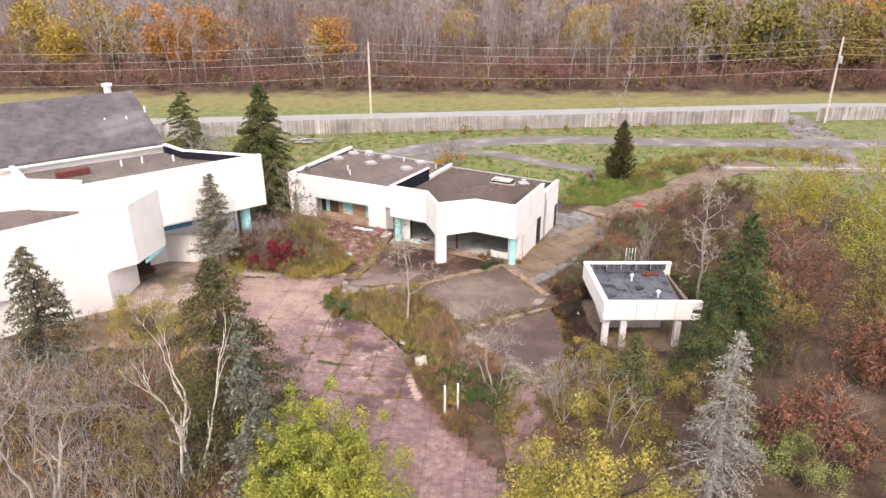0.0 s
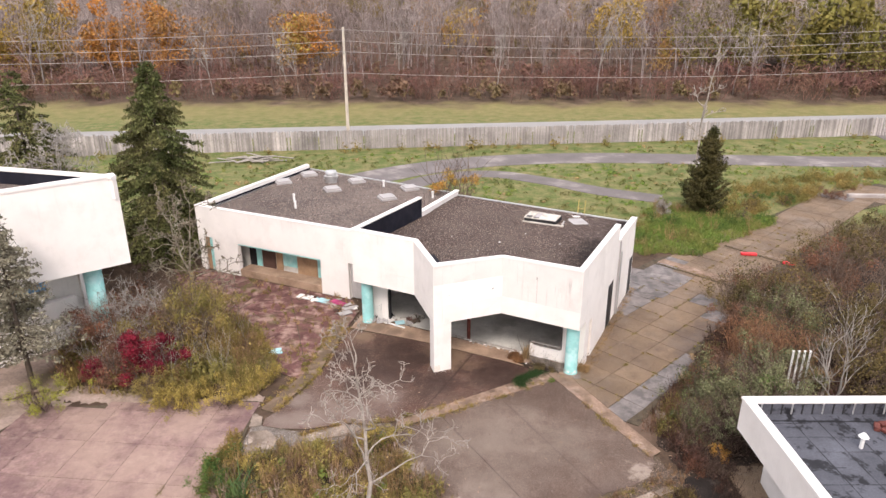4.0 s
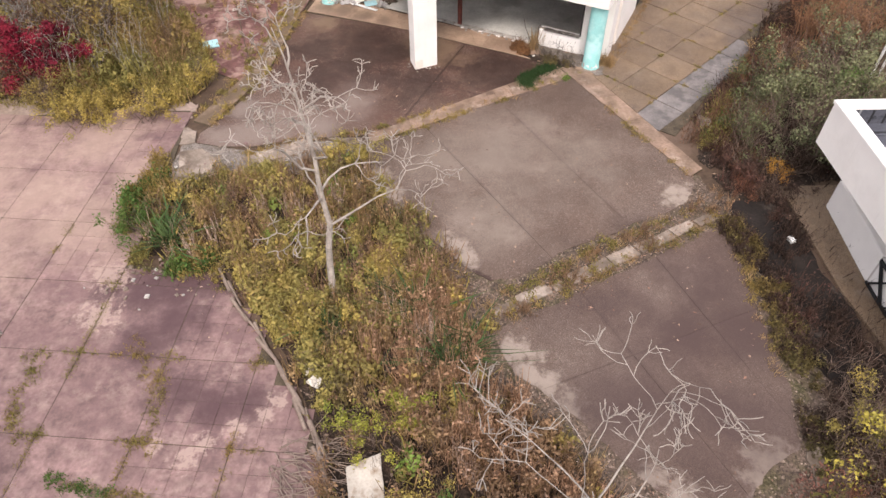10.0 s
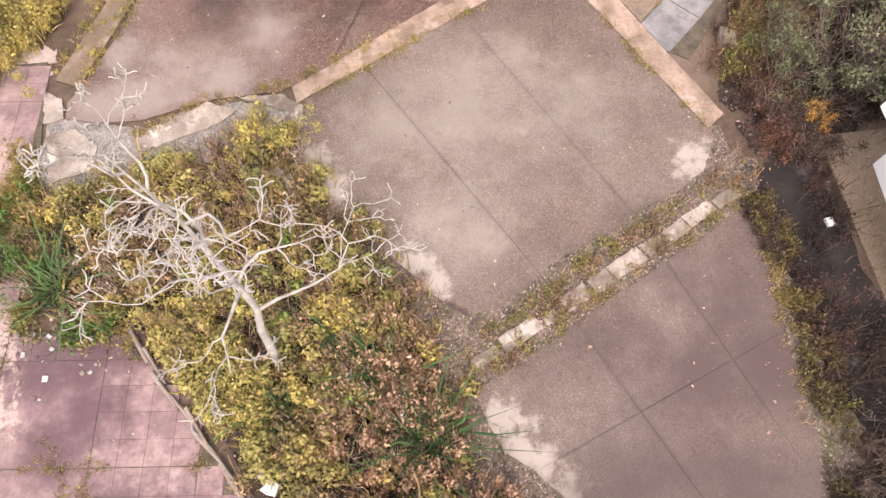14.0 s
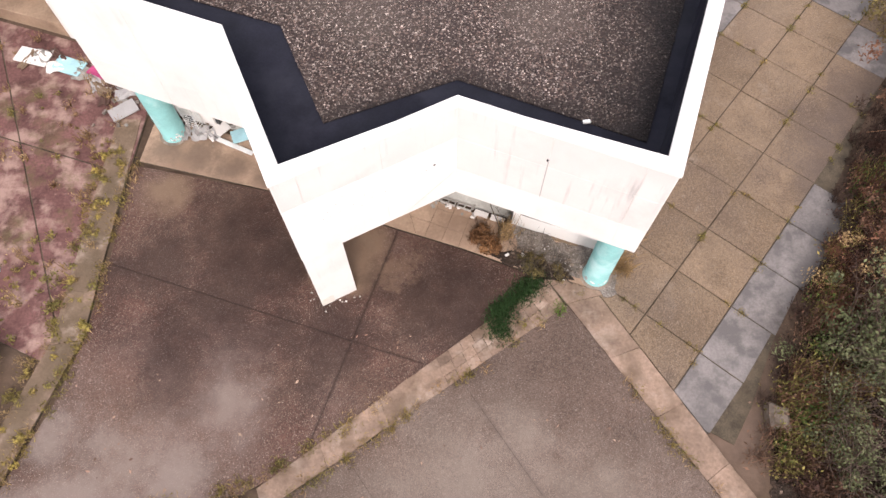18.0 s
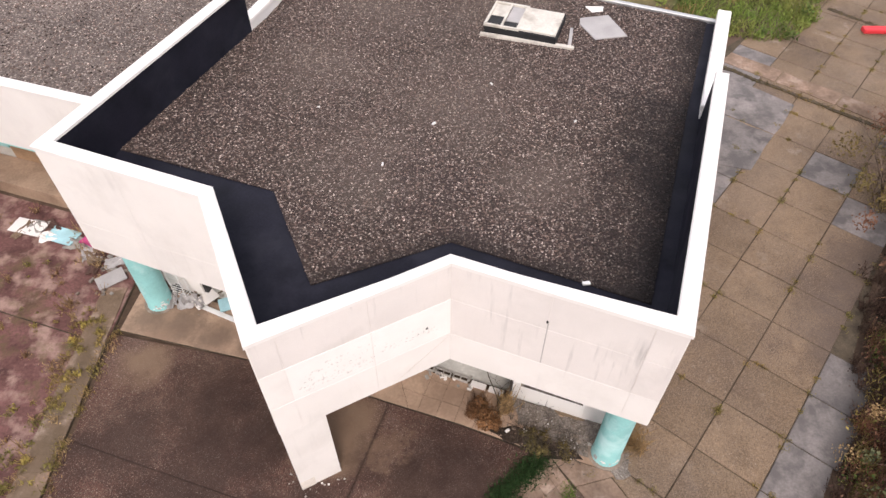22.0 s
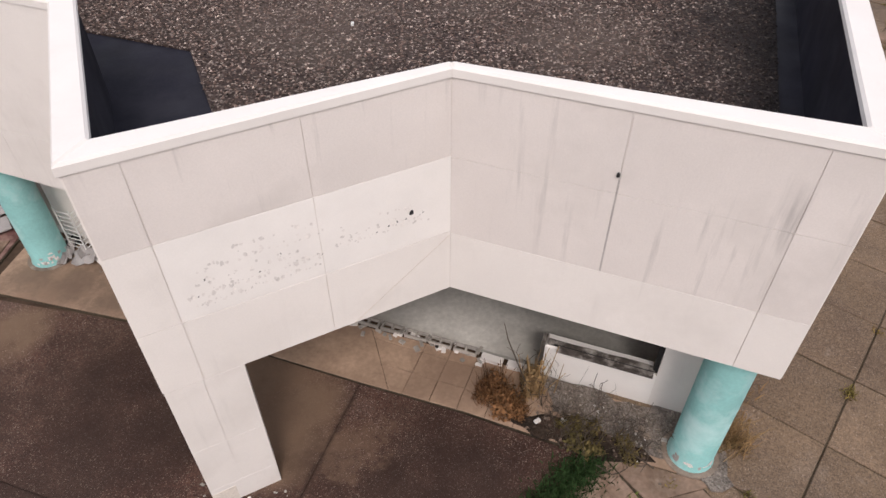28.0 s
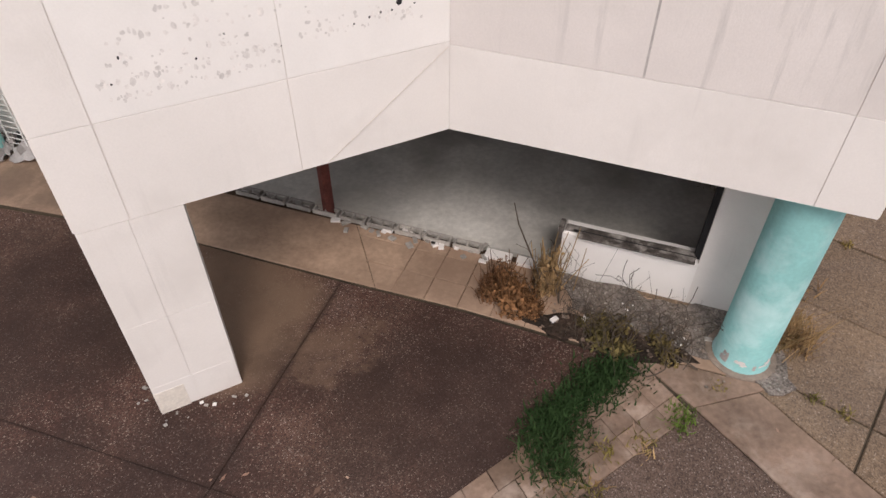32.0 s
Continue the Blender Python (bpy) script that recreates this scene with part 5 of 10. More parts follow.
OUTER_LINE = [(-16, 78), (-9, 84.5), (-3, 89.5), (5, 93.2), (16, 94.6), (30, 93.6), (45, 92.6), (70, 92.5)]
INNER_LINE = [(-5, 81), (-1, 86), (4.3, 87.8), (9.5, 85.2), (14, 81.6), (18.5, 79.2)]
ribbon("drive_outer", "cracked grey asphalt drive through the lawn", curve_pts(OUTER_LINE), 4.6, ASPHALT, -0.06, -0.03, "drive")
ribbon("drive_inner", "weathered asphalt path curving across the lawn", curve_pts(INNER_LINE), 2.5, ASPHALT, -0.06, -0.025, "path")
ribbon("drive_side", "grey asphalt drive leading to the road", curve_pts([(47, 78), (52, 88), (55, 98), (57, 112)]), 6.0, ASPHALT, -0.06, -0.02, "drive")
ribbon("path_back", "narrow mossy concrete path behind the shop", [(1.5, 68.5), (12.5, 62.6)], 1.6, GREYFLAG, -0.06, -0.01, "path")
ribbon("road", "pale two-lane road beyond the fence", [(-300, 75.5), (-60, 104.2), (0, 110.9), (60, 117.6), (330, 146)], 6.5, ROADMAT, -0.06, 0.04, "road")

# ---- the shop ----
S, C1, C2, C3, C4 = (-4.7, 56.07), (-1.48, 54.37), (-0.5, 51.18), (2.63, 52.36), (5.9, 50.58)
R1, R2 = (8.99, 56.71), (10.95, 60.55)
M1, E1 = (-1.5, 61.75), (0.75, 66.3)
A, B, D = (-15.4, 63.9), (-4.7, 58.85), (-10.5, 74.5)
TOP, COPE, SOFFIT, ROOF = 5.245, 5.33, 2.45, 4.08


def offset_line(pts, d):
    """A line of places set off to its left by d, mitred."""
    out = []
    n = len(pts)
    for i in range(n):
        b = Vector(pts[i])
        d1 = (b - Vector(pts[i - 1])).normalized() if i else None
        d2 = (Vector(pts[i + 1]) - b).normalized() if i < n - 1 else None
        d1, d2 = d1 or d2, d2 or d1
        n1, n2 = Vector((-d1.y, d1.x)), Vector((-d2.y, d2.x))
        s = n1 + n2
        out.append(tuple(b + s * (d / max(0.3, s.dot(n1)))))
    return out


def band_poly(pts, d0, d1):
    return offset_line(pts, d0) + offset_line(pts, d1)[::-1]


shop = thing("shop_building", (2, 56, 0), "derelict single-storey shop with white stucco fascia and flat gravel roof", "building")
front = [S, C1, C2, C3, C4, R1]
wpart("fascia", prism(band_poly(front, 0.0, 0.19), SOFFIT, TOP), STUCCO, shop)
wpart("parapet_lining", prism(band_poly([M1] + front, 0.193, 0.225), ROOF - 0.02, TOP - 0.02), MEMBRANE, shop, "black membrane lining inside the parapet")
wpart("parapet", prism(band_poly([M1, S], 0.0, 0.19), ROOF - 0.6, TOP - 0.004), STUCCO, shop)
cope_out = offset_line([M1] + front, -0.03)
cope_in = offset_line([M1] + front, 0.25)
cope_in[4] = (2.64, 52.46)
for k_ in range(len(cope_out) - 1):
    wpart("coping", prism([cope_out[k_], cope_out[k_ + 1], cope_in[k_ + 1], cope_in[k_]], TOP, COPE + 0.001 * (k_ % 2), 0.025), COPING, shop, "white metal coping")
    wpart("drip_edge", prism([cope_out[k_], cope_out[k_ + 1], offset_line([M1] + front, -0.018)[k_ + 1], offset_line([M1] + front, -0.018)[k_]], TOP - 0.02, TOP), COPING, shop)
# panels of the fascia, with open joints
for p, q, cols, rows in ((C3, C4, (0.0, 0.45, 0.87, 1.0), (SOFFIT, 3.31, 4.33, TOP)), (C2, C3, (0.0, 0.125, 0.56, 1.0), (SOFFIT, 3.34, 4.34, TOP)),
                         (S, C1, (0.0, 0.48, 1.0), (SOFFIT, 3.3, TOP)), (C1, C2, (0.0, 0.5, 0.86, 1.0), (SOFFIT, 3.32, TOP)), (C4, R1, (0.0, 0.07, 0.35, 0.65, 1.0), (SOFFIT, 3.31, TOP))):
    P, Q = Vector(p), Vector(q)
    for ci, (u0, u1) in enumerate(zip(cols, cols[1:])):
        for ri, (z0, z1) in enumerate(zip(rows, rows[1:])):
            wide = (p, q) == (C3, C4) and ri == 0
            if wide and ci == 1:
                continue
            u1 = 0.87 if wide and ci == 0 else cols[ci + 1]
            g = 0.004 / (Q - P).length
            e0 = 0.002 if u0 == 0.0 else g
            e1_ = 0.002 if u1 == 1.0 else g
            sign = (p, q) == (C2, C3) and ri == 1 and ci > 0
            wpart("wall_panel", prism(strip_poly(tuple(P + (Q - P) * (u0 + e0)), tuple(P + (Q - P) * (u1 - e1_)), -0.001, 0.011), z0 + 0.004, z1 - 0.004, 0.003), PATCH if sign else DIRTY if (p, q) == (C3, C4) and ri > 0 or (p, q) == (C2, C3) and ri == 2 else STUCCO, shop,
                  "brighter panel where a sign was taken down" if sign else "")
glue = bmesh.new()
rgl = random.Random(14)
P, Q = Vector(C2), Vector(C3)
nrm_ = Vector(((Q - P).y, -(Q - P).x)).normalized()
t3 = (Q - P).normalized()


def smudge(bm, u, z, r, sides=7):
    """A flat smear of old glue of uneven outline."""
    c = P + (Q - P) * u + nrm_ * 0.0125
    tall = rgl.uniform(0.7, 1.6)
    bm.faces.new([bm.verts.new((c.x + t3.x * r * k1 * math.cos(a_), c.y + t3.y * r * k1 * math.cos(a_), z + r * k1 * math.sin(a_) * tall)) for a_, k1 in [(k0 * 6.283 / sides, rgl.uniform(0.6, 1.2)) for k0 in range(sides)]])


for row, (z_, u0_, u1_, n_) in enumerate(((3.50, 0.17, 0.55, 60), (3.62, 0.16, 0.56, 80), (3.76, 0.18, 0.5, 36), (3.66, 0.6, 0.92, 44), (3.74, 0.62, 0.9, 16), (3.92, 0.2, 0.58, 34), (4.06, 0.28, 0.56, 20), (3.86, 0.62, 0.86, 14))):
    for i in range(n_):
        smudge(glue, rgl.uniform(u0_, u1_), z_ + rgl.gauss(0, 0.022), rgl.uniform(0.006, 0.018) if rgl.random() < 0.85 else rgl.uniform(0.018, 0.028))
CREAMWALL = shade("cream_plaster", (0.76, 0.7, 0.63), 0.9, spread=0.15, scale=4, fine=30, bump=0.3)
SEALANT = shade("weathered_grey_sealant", (0.48, 0.45, 0.43), 0.9, spread=0.3, scale=5, fine=30, bump=0.2, tint=(0.24, 0.22, 0.2), tint_scale=2.5)
GLUE = shade("old_sign_glue", (0.8, 0.765, 0.735), 0.9, spread=0.08, scale=20, bump=0.0, island=0.16)
tagged(wpart("glue_mark", glue, GLUE, shop, "grey glue marks left by a sign"), kind="stuff")
for u_, z_ in ((0.86, 3.79), (0.19, 3.6), (0.22, 3.78), (0.37, 3.66), (0.44, 3.8), (0.56, 3.62), (0.74, 3.67), (0.78, 3.7), (0.81, 3.72), (0.84, 3.72), (0.9, 3.74)):
    hole = bmesh.new()
    smudge(hole, u_, z_, 0.03 if u_ == 0.86 else rgl.uniform(0.006, 0.012))
    wpart("bolt_hole", hole, BLACKTRIM, shop, "dark ragged hole left by a sign bolt")

v, q_ = tubes([(*(P + (Q - P) * 0.63 + nrm_ * 0.03), 2.47, *(P + (Q - P) * 0.99 + nrm_ * 0.03), 3.3, 0.003, 0.003)], 5)
wpart("loose_cable", mesh_np("loose_cable", v, None, q_), CREAMWALL, shop)
P, Q = Vector(C3), Vector(C4)
nrm_ = Vector(((Q - P).y, -(Q - P).x)).normalized()
c = P + (Q - P) * 0.445 + nrm_ * 0.022
wpart("sealant_joint", prism(strip_poly(tuple(P + (Q - P) * 0.4475), tuple(P + (Q - P) * 0.4525), -0.001, 0.0135), 3.315, 4.56), SEALANT, shop, "dark grey sealant in the open panel joint")
wpart("drain_spout", lathe(c.x, c.y, [(0.016, 4.53), (0.018, 4.55), (0.01, 4.575)], 8), BLACKTRIM, shop)
# corner pillar
dv, dl = (Vector(C3) - Vector(C2)).normalized(), (Vector(C1) - Vector(C2)).normalized()
c2 = Vector(C2)
pil = [tuple(c2), tuple(c2 + dv * 0.84), tuple(c2 + dv * 0.84 + dl * 0.42), tuple(c2 + dl * 0.62 + dv * 0.3), tuple(c2 + dl * 0.62)]
wpart("pillar", prism(pil, -0.03, SOFFIT), STUCCO, shop, "white stucco corner pillar")
for z0, z1 in ((0.05, 0.42), (0.42, 1.3), (1.3, SOFFIT)):
    for k0, k1 in ((0.002, 0.4), (0.4, 0.84)):
        wpart("wall_panel", prism(strip_poly(tuple(c2 + dv * (k0 + 0.002)), tuple(c2 + dv * (k1 - 0.001)), -0.001, 0.009), z0 + 0.0015, z1 - 0.0015, 0.002), STUCCO, shop)
wpart("plaster_patch", prism(wavy([(c2.x - 0.012 * dl.x, c2.y - 0.012), tuple(c2 + dv * 0.3 - Vector((dl.x, dl.y)) * 0.012), tuple(c2 + dv * 0.3 + dl * 0.02), tuple(c2 + dl * 0.02)], random.Random(2), 0.3, 0.001), 0.0, 0.33), CREAMWALL, shop, "cream patch of bare plaster at the pillar's foot")
# soffit, roof deck, gravel
deck = offset_line([M1, S, C1, C2, C3, C4, R1, R2], 0.195)
deck = deck[1:] + [(10.7, 60.55), E1, (-1.1, 61.9)]
wpart("soffit", prism(offset_line([S, C1, C2, C3, C4, (6.45, 51.66)], 0.285) + [(-4.0, 57.2)], SOFFIT + 0.06, SOFFIT + 0.16), INNER, shop)
wpart("roof_deck", prism(deck, ROOF - 0.3, ROOF), MEMBRANE, shop, "black membrane roof margin")
grav = [(-3.88, 57.34), (-0.5, 55.62), (0.25, 53.13), (2.83, 53.84), (6.05, 52.0), (8.55, 57.0), (10.45, 60.65), (0.75, 66.15), (-1.0, 62.2)]
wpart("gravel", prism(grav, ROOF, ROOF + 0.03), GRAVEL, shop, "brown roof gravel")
rpe = np.random.default_rng(5)
octa = np.array([(1, 0, 0), (-1, 0, 0), (0, 1, 0), (0, -1, 0), (0, 0, 0.6), (0, 0, -0.6)])
otri = np.array([(0, 2, 4), (2, 1, 4), (1, 3, 4), (3, 0, 4), (2, 0, 5), (1, 2, 5), (3, 1, 5), (0, 3, 5)])


def pebbles(name, poly, n, z, mat, parent, lo=0.012, hi=0.03):
    at_ = scatter(rpe, poly, n)
    n = len(at_)
    r = rpe.uniform(lo, hi, (n, 1, 1)) * rpe.uniform(0.7, 1.3, (n, 6, 1))
    a_ = rpe.uniform(0, 6.28, n)
    ca, sa = np.cos(a_)[:, None], np.sin(a_)[:, None]
    o = octa[None] * r
    v = np.stack([o[..., 0] * ca - o[..., 1] * sa + at_[:, :1], o[..., 0] * sa + o[..., 1] * ca + at_[:, 1:], o[..., 2] + z], axis=-1).reshape(-1, 3)
    t = (otri[None] + (np.arange(n) * 6)[:, None, None]).reshape(-1, 3)
    return tagged(wpart(name, mesh_np(name, v, t, None), mat, parent), kind="stuff")


PEBBLE = shade("loose_pebbles", (0.165, 0.115, 0.097), 0.9, spread=0.4, scale=9, fine=30, bump=0, island=0.92, tint=(0.58, 0.49, 0.435), tint_scale=20, tint_lo=0.545, tint_hi=0.6)
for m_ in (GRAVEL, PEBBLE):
    # gravel and pebbles turn darker towards the right and front parapets
    line_tone(m_, [((5.9, 50.9), (8.9, 56.85), 1.35), ((9.0, 56.8), (10.9, 60.6), 0.9)], (0.012, 0.01, 0.011), 0.92, 0.45, 1.1, 0.8)
    line_tone(m_, [((0.1, 53.0), (2.8, 53.75), 0.3), ((2.8, 53.75), (6.0, 51.9), 0.35)], (0.02, 0.016, 0.016), 0.6, 0.5, 1.6, 0.7)
    stain(m_, [(1.5, 56.5, 1.0), (3.6, 58.2, 1.3), (0.5, 60.0, 1.1), (2.0, 62.5, 1.2), (4.8, 55.2, 0.7), (5.2, 62.0, 1.0)], (0.21, 0.165, 0.14), 0.32, 1.3, 0.6, 1.2, 4.1)
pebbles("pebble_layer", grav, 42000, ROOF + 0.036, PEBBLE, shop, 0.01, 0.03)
wpart("roof_edge", prism(strip_poly((0.75, 66.32), (10.95, 60.55), 0.0, 0.14), ROOF - 0.3, ROOF + 0.09, 0.02), STEEL, shop)
wpart("parapet", prism(band_poly([E1, M1], 0.0, 0.2), ROOF - 0.3, ROOF + 0.28), STUCCO, shop)
wpart("coping", prism(band_poly([E1, M1], -0.04, 0.26), ROOF + 0.28, ROOF + 0.38, 0.02), COPING, shop)
# upright walls
k = Vector(R1) - Vector(C4)
at = lambda f: tuple(Vector(C4) + k * f)
wpart("wall", prism(strip_poly(at(0.17), at(0.27), 0.28, 0.0), -0.03, SOFFIT), STUCCO, shop)
wpart("wall", prism(strip_poly(at(0.34), at(0.78), 0.28, 0.0), -0.03, SOFFIT), STUCCO, shop)
wpart("wall", prism(strip_poly(at(0.95), at(1.0), 0.28, 0.0), -0.03, SOFFIT), STUCCO, shop)
# black slab near the wall face stands in for the opening's inner darkness
wpart("door", prism(strip_poly(at(0.78), at(0.95), 0.2, -0.02), -0.03, SOFFIT), BLACKTRIM, shop, "flat black panel for the dark of an open doorway")
wpart("door", prism(strip_poly(at(0.27), at(0.34), 0.22, -0.12), -0.03, 2.1), TANPANEL, shop, "boarded narrow opening")
wpart("lintel", prism(strip_poly(at(0.27), at(0.34), 0.28, 0.0), 2.1, SOFFIT), STUCCO, shop)
wpart("wall", prism(strip_poly(R1, R2, 0.26, -0.004), -0.03, 4.3), STUCCO, shop)
wpart("coping", prism(strip_poly(R1, R2, 0.3, 0.03), 4.3, 4.45, 0.02), COPING, shop)
wpart("wall", prism(strip_poly((10.75, 60.5), E1, 0.0, 0.3), -0.03, ROOF - 0.32), STUCCO, shop)
wpart("wall", prism(strip_poly((-4.45, 57.3), (0.5, 66.0), 0.0, 0.2), -0.03, ROOF - 0.32), INNER, shop)
rk = lambda f: tuple(Vector(R1) + (Vector(R2) - Vector(R1)) * f)
# another black slab in place of the darkness inside an opening
wpart("door", prism(strip_poly(rk(0.8), rk(0.97), 0.05, 0.008), -0.02, 2.15), BLACKTRIM, shop, "flat black panel for the dark of an open doorway")
wpart("downpipe", lathe(9.2, 57.0, [(0.045, 0.1), (0.045, 4.3)], 8), SKYL, shop)
wpart("gas_pipe", lathe(9.35, 57.25, [(0.05, 0.0), (0.05, 3.6)], 8), STEEL, shop)
wpart("floor", prism([(-4.3, 57.2), (3.95, 52.95), (6.35, 51.75), (10.6, 60.3), (0.6, 66.0)], -0.05, 0.03), CONCRETE_IN, shop, "dusty grey concrete floor")
# ceiling and back wall carry the room's dimness in their colour
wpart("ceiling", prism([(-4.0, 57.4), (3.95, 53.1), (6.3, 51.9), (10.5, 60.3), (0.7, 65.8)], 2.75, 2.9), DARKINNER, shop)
wpart("inner_wall", prism(strip_poly((-1.2, 60.2), (7.2, 55.9), 0.12, 0.0), 0.03, 2.75), DARKINNER, shop, "back wall of the shop room, coloured dark as in shade")
# storefront remains
sf = lambda f: (6.4 + (-4.4 - 6.4) * f, 51.55 + (57.15 - 51.55) * f)
wpart("pier", prism(strip_poly(sf(0.0), sf(0.085), 0.0, 0.26), -0.03, SOFFIT + 0.06), STUCCO, shop)
wpart("knee_wall", prism(strip_poly(sf(0.085), sf(0.215), 0.0, 0.26), -0.03, 0.66, 0.02), PATCH, shop, "low white knee wall under a missing window")
wpart("window_frame", prism(strip_poly(sf(0.084), sf(0.09), -0.05, 0.2), 0.66, SOFFIT), BLACKTRIM, shop)
ROTTEN = shade("blackened_sill_timber", (0.1, 0.085, 0.076), 0.9, spread=0.4, scale=6, fine=30, bump=0.5, tint=(0.42, 0.39, 0.36), tint_scale=3.0, tint_lo=0.48, tint_hi=0.62)
wpart("window_sill", prism(wavy(strip_poly(sf(0.088), sf(0.213), -0.03, 0.14), random.Random(5), 0.2, 0.012), 0.66, 0.685), ROTTEN, shop, "blackened rotten window sill")
wpart("frame_rail", prism(strip_poly(sf(0.089), sf(0.2), 0.09, 0.12), 0.683, 0.705, 0.004), ROTTEN, shop, "remains of a window frame's bottom rail")
wpart("frame_rail", prism(strip_poly(sf(0.089), sf(0.205), -0.02, 0.02), 0.683, 0.71, 0.004), BLACKTRIM, shop, "black inner rail of the missing window")
wpart("frame_rail", prism(strip_poly(sf(0.2152), sf(0.22), -0.02, 0.2), 0.0, 0.7, 0.004), ROTTEN, shop, "rotten end post of the knee wall")
wpart("pier", prism(strip_poly(sf(0.87), sf(0.96), 0.0, 0.3), -0.03, SOFFIT + 0.06), STUCCO, shop)
wpart("window_frame", prism(strip_poly(sf(0.862), sf(0.87), -0.05, 0.2), 0.0, SOFFIT), BLACKTRIM, shop)
wpart("steel_post", box(1.21, 54.3, 0.0, 0.12, 0.14, SOFFIT + 0.06, 28), RUST, shop, "rusty red steel post")
for x, y, r in ((-4.05, 56.35, 0.3), (5.78, 51.18, 0.29)):
    col = wpart("column", lathe(x, y, [(r + 0.02, -0.03), (r + 0.02, 0.05), (r, 0.09), (r, 2.3), (r + 0.015, SOFFIT + 0.06)], 28), TEAL, shop, "round teal column with chipped base")
    smooth(col)
    rcol = random.Random(int(x * 10))
    for k_ in range(16):
        a_, z_, hw, hh = rcol.uniform(-2.9, 0.2), abs(rcol.gauss(0.0, 0.12)) + 0.1, rcol.uniform(0.05, 0.2), rcol.uniform(0.02, 0.06)
        bm = bmesh.new()
        cells_ = 4
        lower = [bm.verts.new((x + (r + 0.004) * math.cos(a_ + hw * (k1 / cells_ - 0.5) * 2), y + (r + 0.004) * math.sin(a_ + hw * (k1 / cells_ - 0.5) * 2), z_ - hh * rcol.uniform(0.3, 1))) for k1 in range(cells_ + 1)]
        upper = [bm.verts.new((x + (r + 0.004) * math.cos(a_ + hw * (k1 / cells_ - 0.5) * 2), y + (r + 0.004) * math.sin(a_ + hw * (k1 / cells_ - 0.5) * 2), z_ + hh * rcol.uniform(0.3, 1))) for k1 in range(cells_ + 1)]
        for k1 in range(cells_):
            bm.faces.new((lower[k1], lower[k1 + 1], upper[k1 + 1], upper[k1]))
        wpart("flaked_patch", bm, COPING if k_ % 3 else SEALANT, col, "bare patch where paint has flaked")
    wpart("footing", lathe(x, y, [(r + 0.1, -0.03), (r + 0.09, 0.035), (r + 0.03, 0.04)], 22), BROKEN, shop, "broken concrete ring round the column's foot")
# the wing
wv = Vector(B) - Vector(A)
wa = lambda f: tuple(Vector(A) + wv * f)
WT = 4.12
wpart("wall", prism(strip_poly(wa(0.0), wa(0.035), 0.28, 0.0), -0.03, 2.2), STUCCO, shop)
wpart("wall", prism(strip_poly(wa(0.095), wa(0.262), 0.28, 0.0), -0.03, 2.2), STUCCO, shop)
wpart("wall", prism(strip_poly(wa(0.775), wa(0.935), 0.28, 0.0), -0.03, 2.2), STUCCO, shop)
wpart("wall", prism(strip_poly(wa(0.0), wa(1.0), 0.28, 0.0), 2.2, WT), STUCCO, shop)
wpart("knee_wall", prism(strip_poly(wa(0.262), wa(0.775), 0.99, -0.02), -0.03, 0.42, 0.01), PORCH, shop, "deep tan sill ledge")
wpart("window_head", prism(strip_poly(wa(0.262), wa(0.775), 0.16, -0.03), 2.08, 2.2), COPING, shop)
window = wpart("window", prism(strip_poly(wa(0.262), wa(0.775), 0.14, -0.06), 2.0, 2.08), TEAL, shop, "wide boarded window with teal head")
wpart("coping", prism(band_poly([D, A, B], -0.025, 0.26), WT, WT + 0.07, 0.02), COPING, shop)
cells = ((0.262, 0.305, BLACKTRIM, 0.28, 2.0), (0.307, 0.34, TEAL, 0.28, 2.0), (0.345, 0.43, DARKWOOD, 0.28, 2.0), (0.435, 0.475, TANPANEL, 0.28, 2.0), (0.48, 0.565, TEAL, 0.75, 2.0), (0.57, 0.69, TANPANEL, 0.28, 2.0), (0.695, 0.775, TEAL, 0.28, 2.0))
for u0, u1, m, z0, z1 in cells:
    wpart("infill_panel", prism(strip_poly(wa(u0), wa(u1), 1.05, -1.0), z0, z1), m, window)
wpart("inner_wall", prism(strip_poly(wa(0.2), wa(0.85), 1.2, -1.06), 0.0, 2.6), INNER, shop)
wpart("infill_panel", prism(strip_poly(wa(0.04), wa(0.066), 0.16, -0.1), 0.0, 2.15), TANPANEL, shop)
wpart("infill_panel", prism(strip_poly(wa(0.068), wa(0.094), 0.16, -0.1), 0.0, 2.15), TEAL, shop)
wpart("infill_panel", prism(strip_poly(wa(0.935), wa(0.99), 0.3, -0.25), 0.0, 2.2), SKYL, shop)
wpart("wall", prism(strip_poly(D, A, 0.28, 0.0), -0.03, WT - 0.004), STUCCO, shop)
wpart("parapet_lining", prism(strip_poly(D, A, 0.32, -0.284), 3.8, WT - 0.2), MEMBRANE, shop)
wpart("wall", prism(strip_poly((0.55, 67.8), D, 0.25, 0.0), -0.03, 3.7), STUCCO, shop)
wroof = [(-14.9, 63.95), (-4.75, 59.15), (-4.3, 57.2), (0.6, 66.4), (0.7, 67.75), (-10.2, 74.4)]
wpart("roof_deck", prism(wroof, 3.5, 3.78), MEMBRANE, shop)
wpart("gravel", prism(shrink([(-14.9, 63.95), (-4.75, 59.15), (-4.2, 57.4), (0.55, 66.4), (0.7, 67.75), (-10.2, 74.4)], 0.12), 3.78, 3.81), OLDGRAVEL, shop, "dark roof gravel")
pebbles("pebble_layer", [(-14.3, 64.2), (-4.8, 59.7), (0.3, 66.6), (-9.8, 73.8)], 9000, 3.815, PEBBLE, shop, 0.02, 0.04)
wpart("roof_edge", prism(strip_poly((0.75, 67.75), (-10.3, 74.5), 0.12, 0.0), 3.7, 3.86, 0.02), STEEL, shop)
